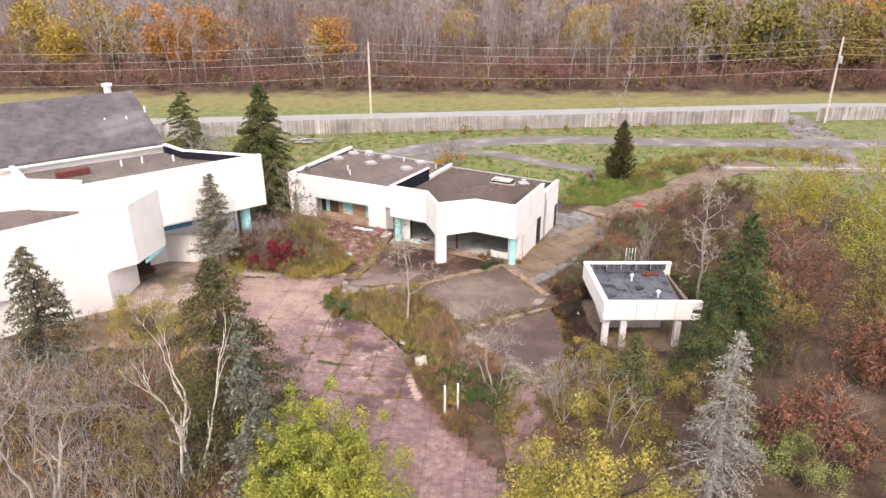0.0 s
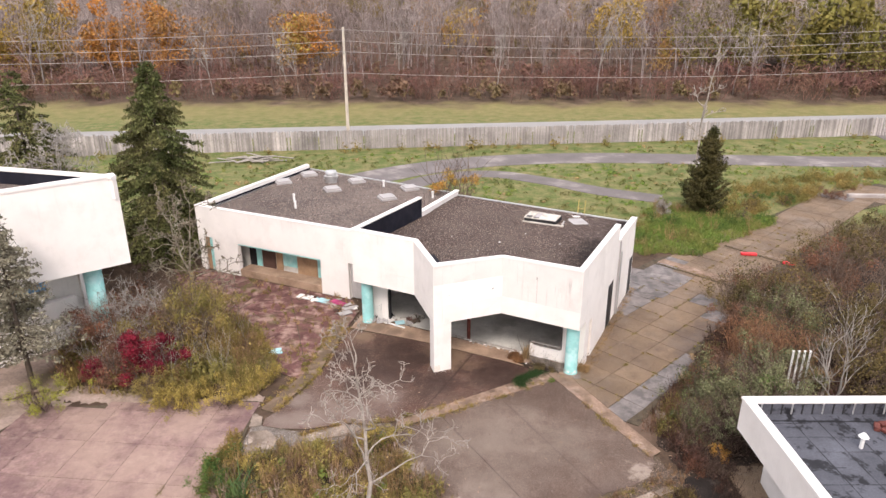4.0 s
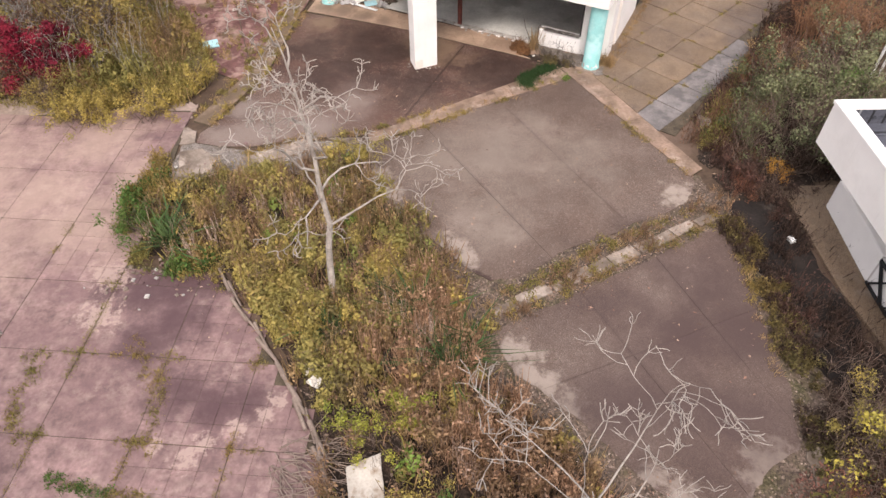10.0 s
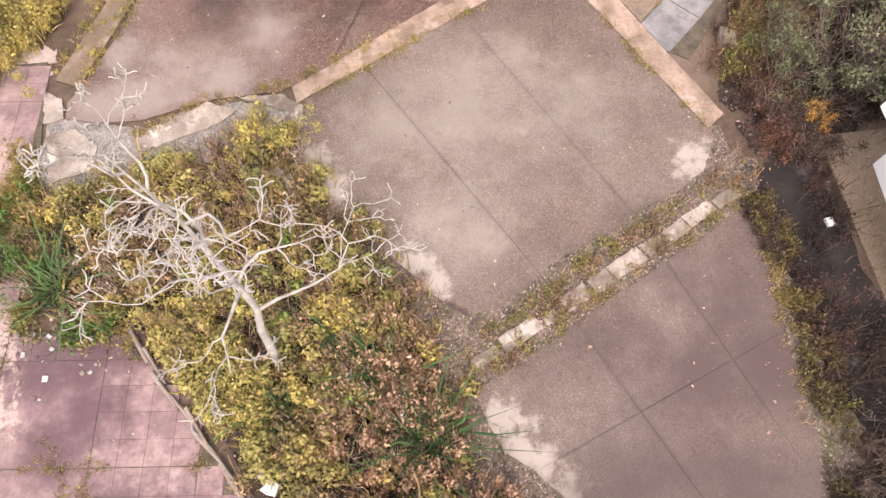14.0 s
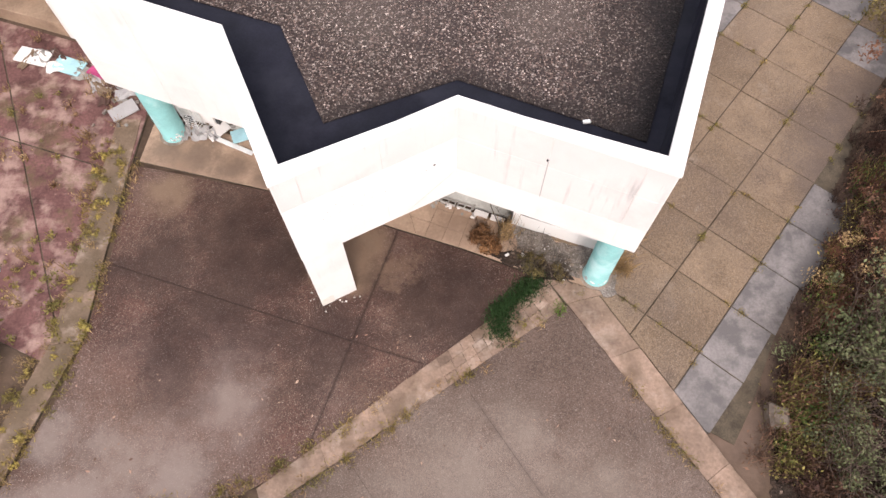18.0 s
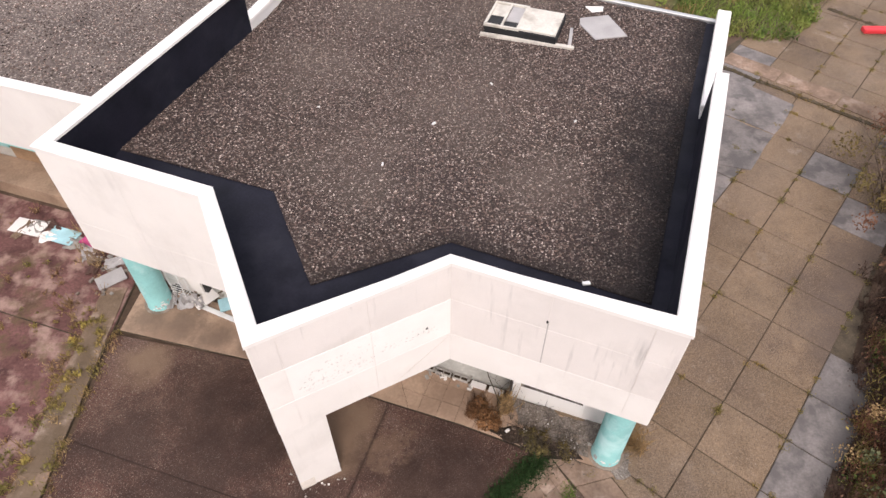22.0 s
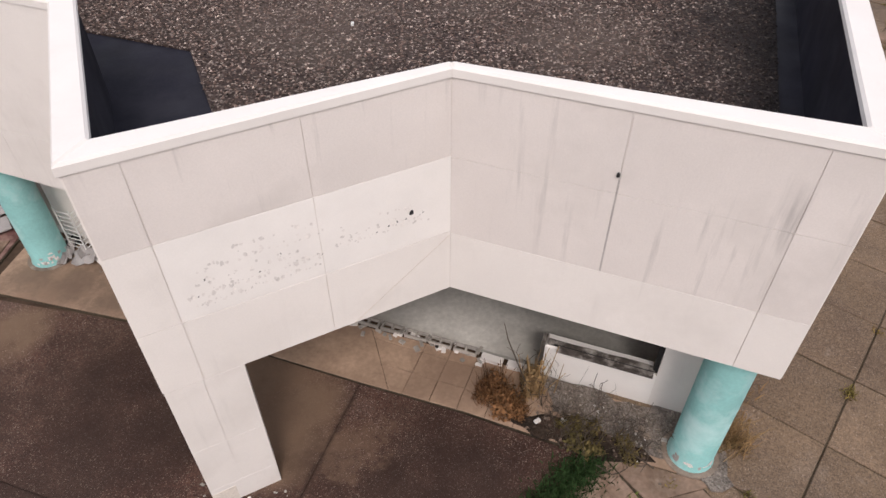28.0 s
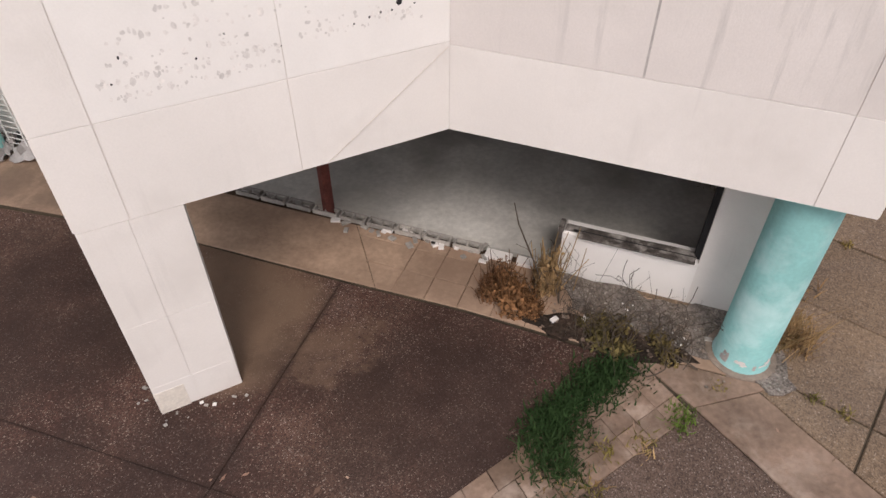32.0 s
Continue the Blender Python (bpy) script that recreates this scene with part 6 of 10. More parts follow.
CREAMLID = shade("stained_cream_sheet", (0.62, 0.58, 0.52), 0.7, spread=0.15, scale=2, fine=20, bump=0.1, tint=(0.42, 0.38, 0.33), tint_scale=1.6, tint_lo=0.5, tint_hi=0.64)
LADDER = shade("yellow_ladder_paint", (0.5, 0.4, 0.14), 0.6, spread=0.15)
# roof fittings
for x, y in ((-11.39, 70.4), (-9.95, 72.5), (-7.62, 68.45), (-6.19, 70.6), (-3.72, 66.42), (-2.35, 68.7)):
    sk = wpart("skylight", box(x, y, 3.8, 1.05, 1.05, 0.14, 24, 0.02), SKYL, shop, "low weathered skylight")
    wpart("dome", box(x, y, 3.94, 0.9, 0.9, 0.1, 24, 0.045), SKYL, sk)
wpart("roof_fan", lathe(-8.0, 70.55, [(0.4, 3.8), (0.4, 4.05), (0.48, 4.06), (0.5, 4.3), (0.36, 4.32), (0.34, 4.5), (0.44, 4.52), (0.4, 4.62)], 20), STEEL, shop, "round metal exhaust fan")
for x, y, h in ((-9.26, 64.3, 0.45), (-9.7, 66.0, 0.4), (-4.17, 69.3, 0.42), (-0.74, 66.6, 0.4)):
    wpart("vent_pipe", lathe(x, y, [(0.07, 3.8), (0.07, 3.8 + h), (0.09, 3.8 + h), (0.09, 3.86 + h)], 10), WHITEPLAS, shop)
hatch = wpart("roof_hatch", box(5.68, 60.95, ROOF + 0.03, 1.85, 1.2, 0.22, -26, 0.01), BLACKTRIM, shop, "open roof unit with cream lid and empty trays")
hu = lambda a_, b_: (5.68 + a_ * math.cos(radians(-26)) - b_ * math.sin(radians(-26)), 60.95 + a_ * math.sin(radians(-26)) + b_ * math.cos(radians(-26)))
wpart("lid", box(*hu(0.42, 0.0), ROOF + 0.25, 0.95, 1.1, 0.06, -26, 0.012), CREAMLID, hatch, "stained cream sheet lid")
for a_, b_, sx_, sy_ in ((-0.48, 0.57, 0.9, 0.06), (-0.48, -0.57, 0.9, 0.06), (-0.92, 0.0, 0.06, 1.2), (-0.5, 0.0, 0.05, 1.1), (-0.08, 0.0, 0.06, 1.1)):
    wpart("tray_rim", box(*hu(a_, b_), ROOF + 0.25, sx_, sy_, 0.07, -26, 0.008), CREAMLID, hatch)
for a_, b_, sx_, sy_, m_ in ((-0.71, 0.24, 0.36, 0.56, CREAMLID), (-0.71, -0.31, 0.36, 0.42, BLACKTRIM), (-0.29, 0.15, 0.34, 0.74, SKYL), (-0.29, -0.4, 0.34, 0.24, BLACKTRIM)):
    wpart("tray", box(*hu(a_, b_), ROOF + 0.252, sx_, sy_, 0.02, -26, 0.004), m_, hatch)
wpart("rail", box(5.58, 60.3, ROOF + 0.03, 2.4, 0.12, 0.06, -23), CREAMLID, shop, "cream timber rail beside the roof unit")
wpart("rail", box(6.72, 60.3, ROOF + 0.03, 0.08, 0.9, 0.05, -18), SKYL, shop)
ladder = thing("ladder", (8.1, 61.95, 0), "yellow ladder leaning on the roof's back edge", "ladder")
for dx in (-0.2, 0.2):
    v, q_ = tubes([(8.1 + dx * 0.85, 62.5 - dx * 0.5, 0.0, 8.1 + dx * 0.85, 62.05 - dx * 0.5, 5.0, 0.03, 0.03)], 6)
    wpart("rail", mesh_np("rail", v, None, q_), LADDER, ladder)
for i in range(14):
    z = 0.3 + i * 0.32
    y = 62.5 - 0.45 * z / 5.0
    v, q_ = tubes([(8.1 - 0.17, y + 0.1, z, 8.1 + 0.17, y - 0.1, z, 0.015, 0.015)], 5)
    wpart("rung", mesh_np("rung", v, None, q_), LADDER, ladder)
sheet = part("loose_sheet", prism([(7.2, 61.2), (7.98, 61.25), (8.18, 60.2), (7.32, 60.15), (7.12, 60.9)], ROOF + 0.045, ROOF + 0.07, 0.006), SKYL)
tagged(sheet, "loose grey sheet lying on the roof gravel", "sheet")
tagged(part("loose_sheet", prism([(7.49, 61.78), (7.98, 61.7), (7.9, 61.48), (7.6, 61.45)], ROOF + 0.045, ROOF + 0.065, 0.006), COPING), "small white scrap on the roof gravel", "sheet")
for k_, (x, y, sz) in enumerate(((5.05, 52.55, 0.14), (2.9, 57.3, 0.1), (1.7, 56.1, 0.08), (4.4, 58.6, 0.07), (0.4, 58.2, 0.06), (6.0, 57.0, 0.06))):
    tagged(part("pale_scrap", box(x, y, ROOF + 0.04, sz, sz * 0.5, 0.04, 40 * k_, 0.008), WHITEPLAS), "small pale scrap lying on the roof gravel", "scrap", "scraps on the roof")

# ---- kiosk ----
kiosk = thing("kiosk", (13, 41, 0), "small white flat-roofed kiosk with deep fascia", "building")
K = [(10.15, 43.95), (10.25, 37.65), (16.5, 37.65)]
line_tone(FELT, [((x_, 43.6), (x_ + 0.35, 38.0), 0.018) for x_ in (10.75, 11.6, 12.45, 13.3, 14.15, 15.0)] + [((10.4 + 0.6 * (k_ % 3), 43.2 - 0.75 * k_), (12.1 + 1.1 * (k_ % 3), 43.2 - 0.75 * k_), 0.016) for k_ in range(7)] + [((10.5, 43.3), (10.62, 38.0), 0.05), ((10.5, 43.35), (15.5, 43.25), 0.045)], (0.012, 0.012, 0.014), 0.9, 0.9, 3.2, 0.5)
for p_, q_ in zip([(16.4, 43.97)] + K, K):
    wpart("fascia", prism(strip_poly(p_, q_, 0.22, 0.0), 2.15, 3.34), STUCCO, kiosk)
wpart("coping", prism(band_poly([(16.42, 43.97)] + K, -0.03, 0.3), 3.34, 3.44, 0.02), COPING, kiosk)
for x_ in (12.3, 13.55, 14.8):
    wpart("fascia_joint", prism(wavy([(x_, 37.64), (x_ + 0.035, 37.64), (x_ + 0.035, 37.7), (x_, 37.7)], rngp, 0.03, 0.004), 2.2, 3.33), SEALANT, kiosk, "stained open joint in the fascia")
wpart("roof_deck", prism([(10.37, 43.74), (10.47, 37.88), (15.25, 37.88), (15.75, 43.74)], 2.6, 2.88), FELT, kiosk, "dark torn felt roof")
wpart("parapet_lining", prism(strip_poly((16.0, 43.74), (10.4, 43.74), 0.03, 0.0), 2.88, 3.33), FELT, kiosk)
for k_ in range(15):
    wpart("lining_rib", prism(strip_poly((10.7 + 0.35 * k_, 43.71), (10.76 + 0.35 * k_, 43.71), 0.022, 0.0), 2.88, 3.32), BLACKTRIM if k_ % 3 else STEEL, kiosk)
wpart("deck_edge", prism(strip_poly((15.25, 37.88), (15.75, 43.7), 0.0, 0.06), 2.58, 2.93), LOG, kiosk, "bare timber edge of the cut-back roof")
wpart("beam", prism(strip_poly((16.3, 43.75), (16.3, 37.88), 0.0, 0.16), 2.2, 2.5), LOG, kiosk, "weathered beam along the open bay")
for x, y in ((13.1, 41.9), (14.2, 39.4)):
    wpart("vent_pipe", lathe(x, y, [(0.06, 2.86), (0.06, 3.28), (0.16, 3.3), (0.05, 3.43)], 10), WHITEPLAS, kiosk)
wpart("roof_debris", box(13.3, 40.6, 2.88, 0.5, 0.3, 0.1, 30, 0.04), BLACKTRIM, kiosk)
for dx_, dy_, sx_, tn_ in ((0, 0, 0.5, 20), (0.35, 0.1, 0.45, -35), (-0.3, 0.15, 0.4, 60), (0.15, 0.3, 0.55, 5), (0.6, -0.05, 0.3, 40)):
    wpart("rust_scrap", box(14.5 + dx_, 42.75 + dy_, 2.88, sx_, sx_ * 0.45, 0.12 + 0.1 * abs(dx_), tn_, 0.03), RUST, kiosk)
wpart("wall", prism([(11.35, 43.6), (11.3, 40.4), (15.0, 40.4), (15.0, 43.6)], 0.0, 2.7), DIRTY, kiosk)
wpart("counter", prism([(11.2, 43.7), (11.05, 40.9), (11.3, 40.85), (11.36, 43.7)], 0.0, 1.0, 0.02), COPING, kiosk)
for z0, z1, m in ((0.05, 0.14, BLACKTRIM), (0.85, 0.95, BLACKTRIM)):
    wpart("trim", prism(strip_poly((11.02, 40.85), (11.02, 39.3), 0.0, 0.03), z0, z1), m, kiosk)
for a, b in (((11.0, 40.8, 0.1), (11.0, 40.1, 0.9)), ((11.0, 40.1, 0.1), (11.0, 40.8, 0.9)), ((11.0, 40.0, 0.1), (11.0, 39.3, 0.9)), ((11.0, 39.3, 0.1), (11.0, 40.0, 0.9))):
    bm = bmesh.new()
    va, vb = Vector(a), Vector(b)
    d = (vb - va)
    mtx = Matrix.Translation((va + vb) / 2) @ d.to_track_quat("Z", "Y").to_matrix().to_4x4() @ Matrix.Diagonal((0.07, 0.05, d.length, 1))
    bmesh.ops.create_cube(bm, size=1.0, matrix=mtx)
    wpart("lattice_bar", bm, BLACKTRIM, kiosk)
wpart("panel", prism(strip_poly((11.06, 40.85), (11.06, 39.3), 0.05, 0.0), 0.0, 0.98), COPING, kiosk)
for x, y in ((10.6, 38.2), (11.7, 38.0), (15.2, 38.0)):
    wpart("post", box(x, y, 0.0, 0.4, 0.3, 2.2, 0, 0.01), DIRTY, kiosk, "dirty white plastered post")
kf = thing("board_fence", (16.2, 40.5, 0), "weathered yellowish board fence beside the kiosk", "fence")
for i in range(22):
    f = i / 22
    x, y = (16.75 + 0.25 * f, 43.2 - 5.0 * f)
    wpart("board", box(x, y, 0, 0.05, 0.19, 1.9 + 0.06 * math.sin(i * 2.2), 14, 0.006), FENCEWOOD, kf)
pr = thing("white_pipes", (15.0, 49.2, 0), "row of short white pipes on a rail", "pipe")
for i in range(4):
    wpart("pipe", lathe(14.7 + 0.24 * i, 49.2, [(0.045, 0.0), (0.045, 2.2), (0.06, 2.22)], 8), WHITEPLAS, pr)

# ---- the large building ----
hall = thing("hall_building", (-26, 52, 0), "large white derelict hall with angled fascias and dark sloping roof", "building")
U = [(-34.2, 51.0), (-30.9, 47.2), (-26.8, 46.9), (-26.3, 45.5), (-15.2, 54.5)]
wpart("fascia", prism(band_poly(U, 0.0, 0.3), 4.15, 8.42), STUCCO, hall)
wpart("coping", prism(band_poly(U, -0.04, 0.34), 8.42, 8.55, 0.03), COPING, hall)
back = [(-15.2, 54.5), (-22.3, 56.3), (-24.7, 58.4)]
wpart("parapet", prism(band_poly(back, 0.0, 0.25), 7.4, 8.38), STUCCO, hall)
wpart("parapet_lining", prism(band_poly([(-16.3, 54.78)] + back[1:], 0.26, 0.3), 7.6, 8.36), MEMBRANE, hall)
wpart("coping", prism(band_poly(back, -0.04, 0.32), 8.38, 8.5, 0.02), COPING, hall)
wpart("roof_deck", prism([(-34.0, 51.1), (-30.8, 47.5), (-26.7, 47.2), (-26.2, 45.9), (-15.6, 54.5), (-22.3, 56.1), (-24.6, 58.3)], 7.4, 7.75), OLDGRAVEL, hall)
# slope of the high roof
ev0, ev1 = Vector((-24.75, 58.4, 8.6)), Vector((-48.0, 39.8, 8.6))
rise = Vector((-5.75, 7.9, 3.2))
bm = bmesh.new()
pts = [ev0, ev1, ev1 + rise, ev0 + rise, ev0 + Vector((-11.5, 15.8, 0)), ev1 + Vector((-11.5, 15.8, 0))]
vs = [bm.verts.new(p) for p in pts]
bm.faces.new((vs[0], vs[1], vs[2], vs[3]))
bm.faces.new((vs[3], vs[2], vs[5], vs[4]))
low = [bm.verts.new(p + Vector((0, 0, -0.25))) for p in pts]
bm.faces.new((low[3], low[2], low[1], low[0]))
bm.faces.new((low[4], low[5], low[2], low[3]))
for a, b in ((0, 1), (3, 0), (4, 3), (5, 4), (1, 2), (2, 5)):
    bm.faces.new((vs[a], vs[b], low[b], low[a]))
wpart("roof", bm, SLATE, hall, "dark sloping roof with pale streaks")
wpart("gutter", prism(strip_poly((-24.7, 58.35), (-48, 39.75), 0.14, 0.02), 8.25, 8.42), COPING, hall)
wpart("wall", prism([(-24.9, 58.5), (-47.9, 40.1), (-59, 55.2), (-36.1, 73.8)], 0.0, 8.3), STUCCO, hall)
wpart("roof_vent", lathe(-33.2, 67.0, [(0.35, 11.0), (0.35, 12.1), (0.5, 12.1), (0.5, 12.35)], 14), WHITEPLAS, hall)
for x, y, z in ((-29.0, 61.0, 9.9), (-30.6, 60.2, 9.9), (-28.0, 62.8, 10.5)):
    wpart("vent_pipe", lathe(x, y, [(0.08, z - 0.4), (0.08, z + 0.45)], 8), WHITEPLAS, hall)
wpart("rusty_unit", box(-29.3, 51.0, 7.75, 2.4, 0.7, 0.5, 40, 0.04), RUST, hall)
for x, y in ((-25.3, 54.6), (-26.6, 53.6), (-22.9, 55.2)):
    wpart("vent_pipe", lathe(x, y, [(0.08, 7.75), (0.08, 8.3)], 8), WHITEPLAS, hall)
# lower block in front of it
Lw = [(-37.0, 31.6), (-22.6, 45.2), (-21.95, 48.95)]
wpart("fascia", prism(band_poly(Lw, 0.0, 0.3), 2.7, 7.2), STUCCO, hall)
wpart("coping", prism(band_poly(Lw, -0.03, 0.34), 7.2, 7.32, 0.02), COPING, hall)
wpart("roof_deck", prism([(-36.8, 32.1), (-22.9, 45.4), (-22.3, 48.8), (-26.2, 45.95), (-26.7, 47.2), (-30.8, 47.5), (-38, 45)], 5.9, 6.2), OLDGRAVEL, hall)
wpart("wall", prism([(-23.9, 47.5), (-24.0, 43.2), (-26.8, 41.4), (-37.5, 33), (-44, 40), (-30, 52)], -0.05, 2.75), STUCCO, hall)
wpart("wall", prism(strip_poly((-24.4, 50.9), (-18.2, 55.6), 0.3, 0.0), -0.05, 4.1), STUCCO, hall)
wpart("wall", prism(strip_poly((-18.2, 55.6), (-22.3, 57.4), 0.3, 0.0), -0.05, 7.5), STUCCO, hall)
wpart("wall", prism([(-24.4, 51.85), (-20.9, 51.6), (-18.25, 54.6), (-18.5, 54.8), (-21.0, 51.95), (-24.4, 52.2)], -0.05, 2.35, 0.02), STUCCO, hall, "low white wall under the overhang")
wpart("band", prism(strip_poly((-23.2, 51.8), (-19.6, 54.5), 0.0, 0.04), 2.7, 3.4), BLUE, hall, "blue painted band under the fascia")
wpart("trim", prism(strip_poly((-22.3, 45.9), (-22.0, 48.6), 0.06, -0.02), 2.4, 2.69), TEAL, hall)
wpart("soffit", prism([(-21.8, 49.1), (-15.4, 54.4), (-18.2, 55.7), (-24.3, 51.0)], 4.2, 4.3), INNER, hall)
wpart("soffit", prism([(-36, 32.8), (-22.8, 45.4), (-22.2, 48.7), (-24, 50.0), (-33, 44)], 2.76, 2.86), INNER, hall)
smooth(wpart("column", lathe(-17.1, 54.35, [(0.42, -0.03), (0.42, 4.2)], 28), TEAL, hall, "round teal column"))

# ---- fence, poles and wires ----
FA, FB = Vector((-95, 89.6)), Vector((120, 113.9))
fd = (FB - FA).normalized()
fang = math.degrees(math.atan2(fd.y, fd.x))
fence = thing("stockade_fence", (FA.x, FA.y, 0), "long weathered grey stockade fence with uneven pickets", "fence")
rf = np.random.default_rng(9)


def add_picket(bm, x, h, w, lean, t=0.025):
    """One flat picket with a pointed head."""
    ring0 = [bm.verts.new(c) for c in ((x - w, -t, -0.05), (x + w, -t, -0.05), (x + w, t, -0.05), (x - w, t, -0.05))]
    ring1 = [bm.verts.new(c) for c in ((x - w + lean, -t, h), (x + w + lean, -t, h), (x + w + lean, t, h), (x - w + lean, t, h))]
    tipv = [bm.verts.new((x + lean, -t, h + 0.07)), bm.verts.new((x + lean, t, h + 0.07))]
    for a in range(4):
        bm.faces.new((ring0[a], ring0[(a + 1) % 4], ring1[(a + 1) % 4], ring1[a]))
    bm.faces.new((ring1[0], ring1[1], tipv[0]))
    bm.faces.new((ring1[2], ring1[3], tipv[1]))
    bm.faces.new((ring1[1], ring1[2], tipv[1], tipv[0]))
    bm.faces.new((ring1[3], ring1[0], tipv[0], tipv[1]))


def bm_data(name, bm):
    me = bpy.data.meshes.new(name)
    bmesh.ops.recalc_face_normals(bm, faces=bm.faces)
    bm.to_mesh(me)
    bm.free()
    return me


single = []
for v in range(6):
    bm = bmesh.new()
    add_picket(bm, 0.0, 2.03 + rf.normal() * 0.06, 0.05 + rf.uniform(0, 0.012), rf.normal() * 0.02)
    single.append(bm_data("picket", bm))
joined = []
for v in range(6):
    bm = bmesh.new()
    for i in range(20):
        if rf.random() > 0.03:
            add_picket(bm, 0.06 + i * 0.12, 2.03 + rf.normal() * 0.06, 0.05 + rf.uniform(0, 0.012), rf.normal() * 0.02)
    joined.append(bm_data("picket_run", bm))
rail_mesh = bm_data("rail", box(1.2, 0.07, 0.0, 2.4, 0.06, 0.09))
count = int((FB - FA).length / 2.4)
for i in range(count):
    p = FA + fd * i * 2.4
    if 54.0 < p.x < 59.0:
        continue
    base = pose(p.x - FA.x, p.y - FA.y, rf.normal() * 0.03, rf.normal() * 1.2, 0, fang + rf.normal() * 0.5)
    if -14 < p.x < 21:
        for j in range(20):
            if rf.random() > 0.03:
                ob = part("picket", single[rf.integers(0, 6)], FENCEWOOD, fence)
                ob.matrix_local = base @ pose(0.06 + j * 0.12, 0, 0)
    else:
        ob = tagged(part("picket_run", joined[rf.integers(0, 6)], FENCEWOOD, fence), kind="stuff")
        ob.matrix_local = base
    for z in (0.4, 1.5):
        ob = part("rail", rail_mesh, FENCEWOOD, fence)
        ob.matrix_local = base @ pose(0, 0, z)

pole_at = [(-92.0, 91.3), (-10.7, 99.4), (61.0, 106.2), (140.0, 115.4)]
for n_, (x, y) in enumerate(pole_at):
    pole = thing("utility_pole", (x, y, 0), "tall pale wooden utility pole", "pole", "poles along the road")
    part("shaft", lathe(0, 0, [(0.2, -0.2), (0.17, 6), (0.13, 13.0), (0.1, 13.05)], 12), POLEWOOD, pole)
    for z in (12.75, 11.6, 10.5, 8.3):
        part("insulator", lathe(0.0, -0.2, [(0.03, z - 0.1), (0.07, z - 0.05), (0.05, z), (0.07, z + 0.03)], 8), STEEL, pole)
    if n_ == 2:
        part("transformer", lathe(0.0, -0.5, [(0.27, 9.2), (0.3, 9.3), (0.3, 10.2), (0.2, 10.3)], 14), STEEL, pole)
wires = thing("power_lines", (-10.7, 99.4, 0), "slack pale overhead power lines", "cable")
for z, sag in ((12.8, 1.0), (11.65, 1.1), (10.55, 1.0), (8.35, 0.9)):
    for (x0, y0), (x1, y1) in zip(pole_at, pole_at[1:]):
        pts = []
        for i in range(17):
            f = i / 16
            pts.append((x0 + (x1 - x0) * f, y0 + (y1 - y0) * f - 0.2, z - sag * 4 * f * (1 - f)))
        v, q = tube_path(pts, 0.023)
        wpart("wire", mesh_np("wire", v, None, q), WIRE, wires)


# ---- woods on the hill ----
WOODGOLD = leafy("woodland_gold", (0.42, 0.28, 0.065), (0.31, 0.225, 0.065), 0.25, 0.15)
WOODRUST = leafy("woodland_rust", (0.4, 0.19, 0.065), (0.3, 0.19, 0.075), 0.4, 0.15)
WOODBRUSH = leafy("woodland_brush", (0.19, 0.115, 0.08), (0.2, 0.155, 0.075), 0.4, 0.2)

def make_bare(rng, h):
    segs, tips = limbs(rng, (0, 0, 0), (rng.normal() * 0.05, rng.normal() * 0.05, 1), h * 0.72, 0.013 * h, 2, 0.5, (5, 7), 0.3, 0.42, 0.06)
    v, q = tubes(segs, 3)
    tips = np.array(tips)
    m = 90
    c = tips[rng.integers(0, len(tips), m)] + rng.normal(size=(m, 3)) * np.array([0.5, 0.5, 0.7])
    lv, lq = leaves(rng, c, 1.5, -1.2, 0.05)
    return join_np([(v, q), (lv, lq)])


def make_far(rng, h):
    """A far leafless tree: a stem, a few limbs and a haze of twigs."""
    segs, tips = limbs(rng, (0, 0, 0), (rng.normal() * 0.05, rng.normal() * 0.05, 1), h * 0.72, 0.014 * h, 1, 0.5, (6, 8), 0.3, 0.42, 0.06)
    v, q = tubes(segs, 3)
    tips = np.array(tips)
    m = 120
    c = tips[rng.integers(0, len(tips), m)] + rng.normal(size=(m, 3)) * np.array([1.1, 1.1, 1.3])
    return join_np([(v, q), leaves(rng, c, 1.7, -1.2, 0.05)])


def make_crown(rng, h, n=620, leaf=0.42):
    k = 14
    cen = np.stack([rng.normal(size=k) * h * 0.13, rng.normal(size=k) * h * 0.13, rng.uniform(0.35, 0.9, k) * h], axis=1)
    pts = blob_points(rng, n, cen, h * rng.uniform(0.1, 0.19, k))
    return leaves(rng, pts, leaf, 0.2, 0.7)


def plant(rng, makers, places, size_lo, size_hi):
    """Sets random kinds, sizes and turns of one family of plants at many places, in one mesh."""
    pieces = []
    for (x, y) in places:
        v, q = makers[rng.integers(0, len(makers))]
        s = rng.uniform(size_lo, size_hi)
        a = rng.uniform(0, 6.283)
        ca, sa = math.cos(a), math.sin(a)
        w = np.column_stack([(v[:, 0] * ca - v[:, 1] * sa) * s + x, (v[:, 0] * sa + v[:, 1] * ca) * s + y, v[:, 2] * s * rng.uniform(0.9, 1.15) + float(hill(np.array(x), np.array(y))) - 0.3])
        pieces.append((w, q))
    return join_np(pieces)


rw = np.random.default_rng(21)


def wood_places(n, y0, y1, power=1.0, lo=-0.74, hi=0.78):
    y = y0 + (y1 - y0) * rw.random(n) ** power
    x = (rw.uniform(lo, hi, n)) * (y + 18)
    return np.column_stack([x, y])


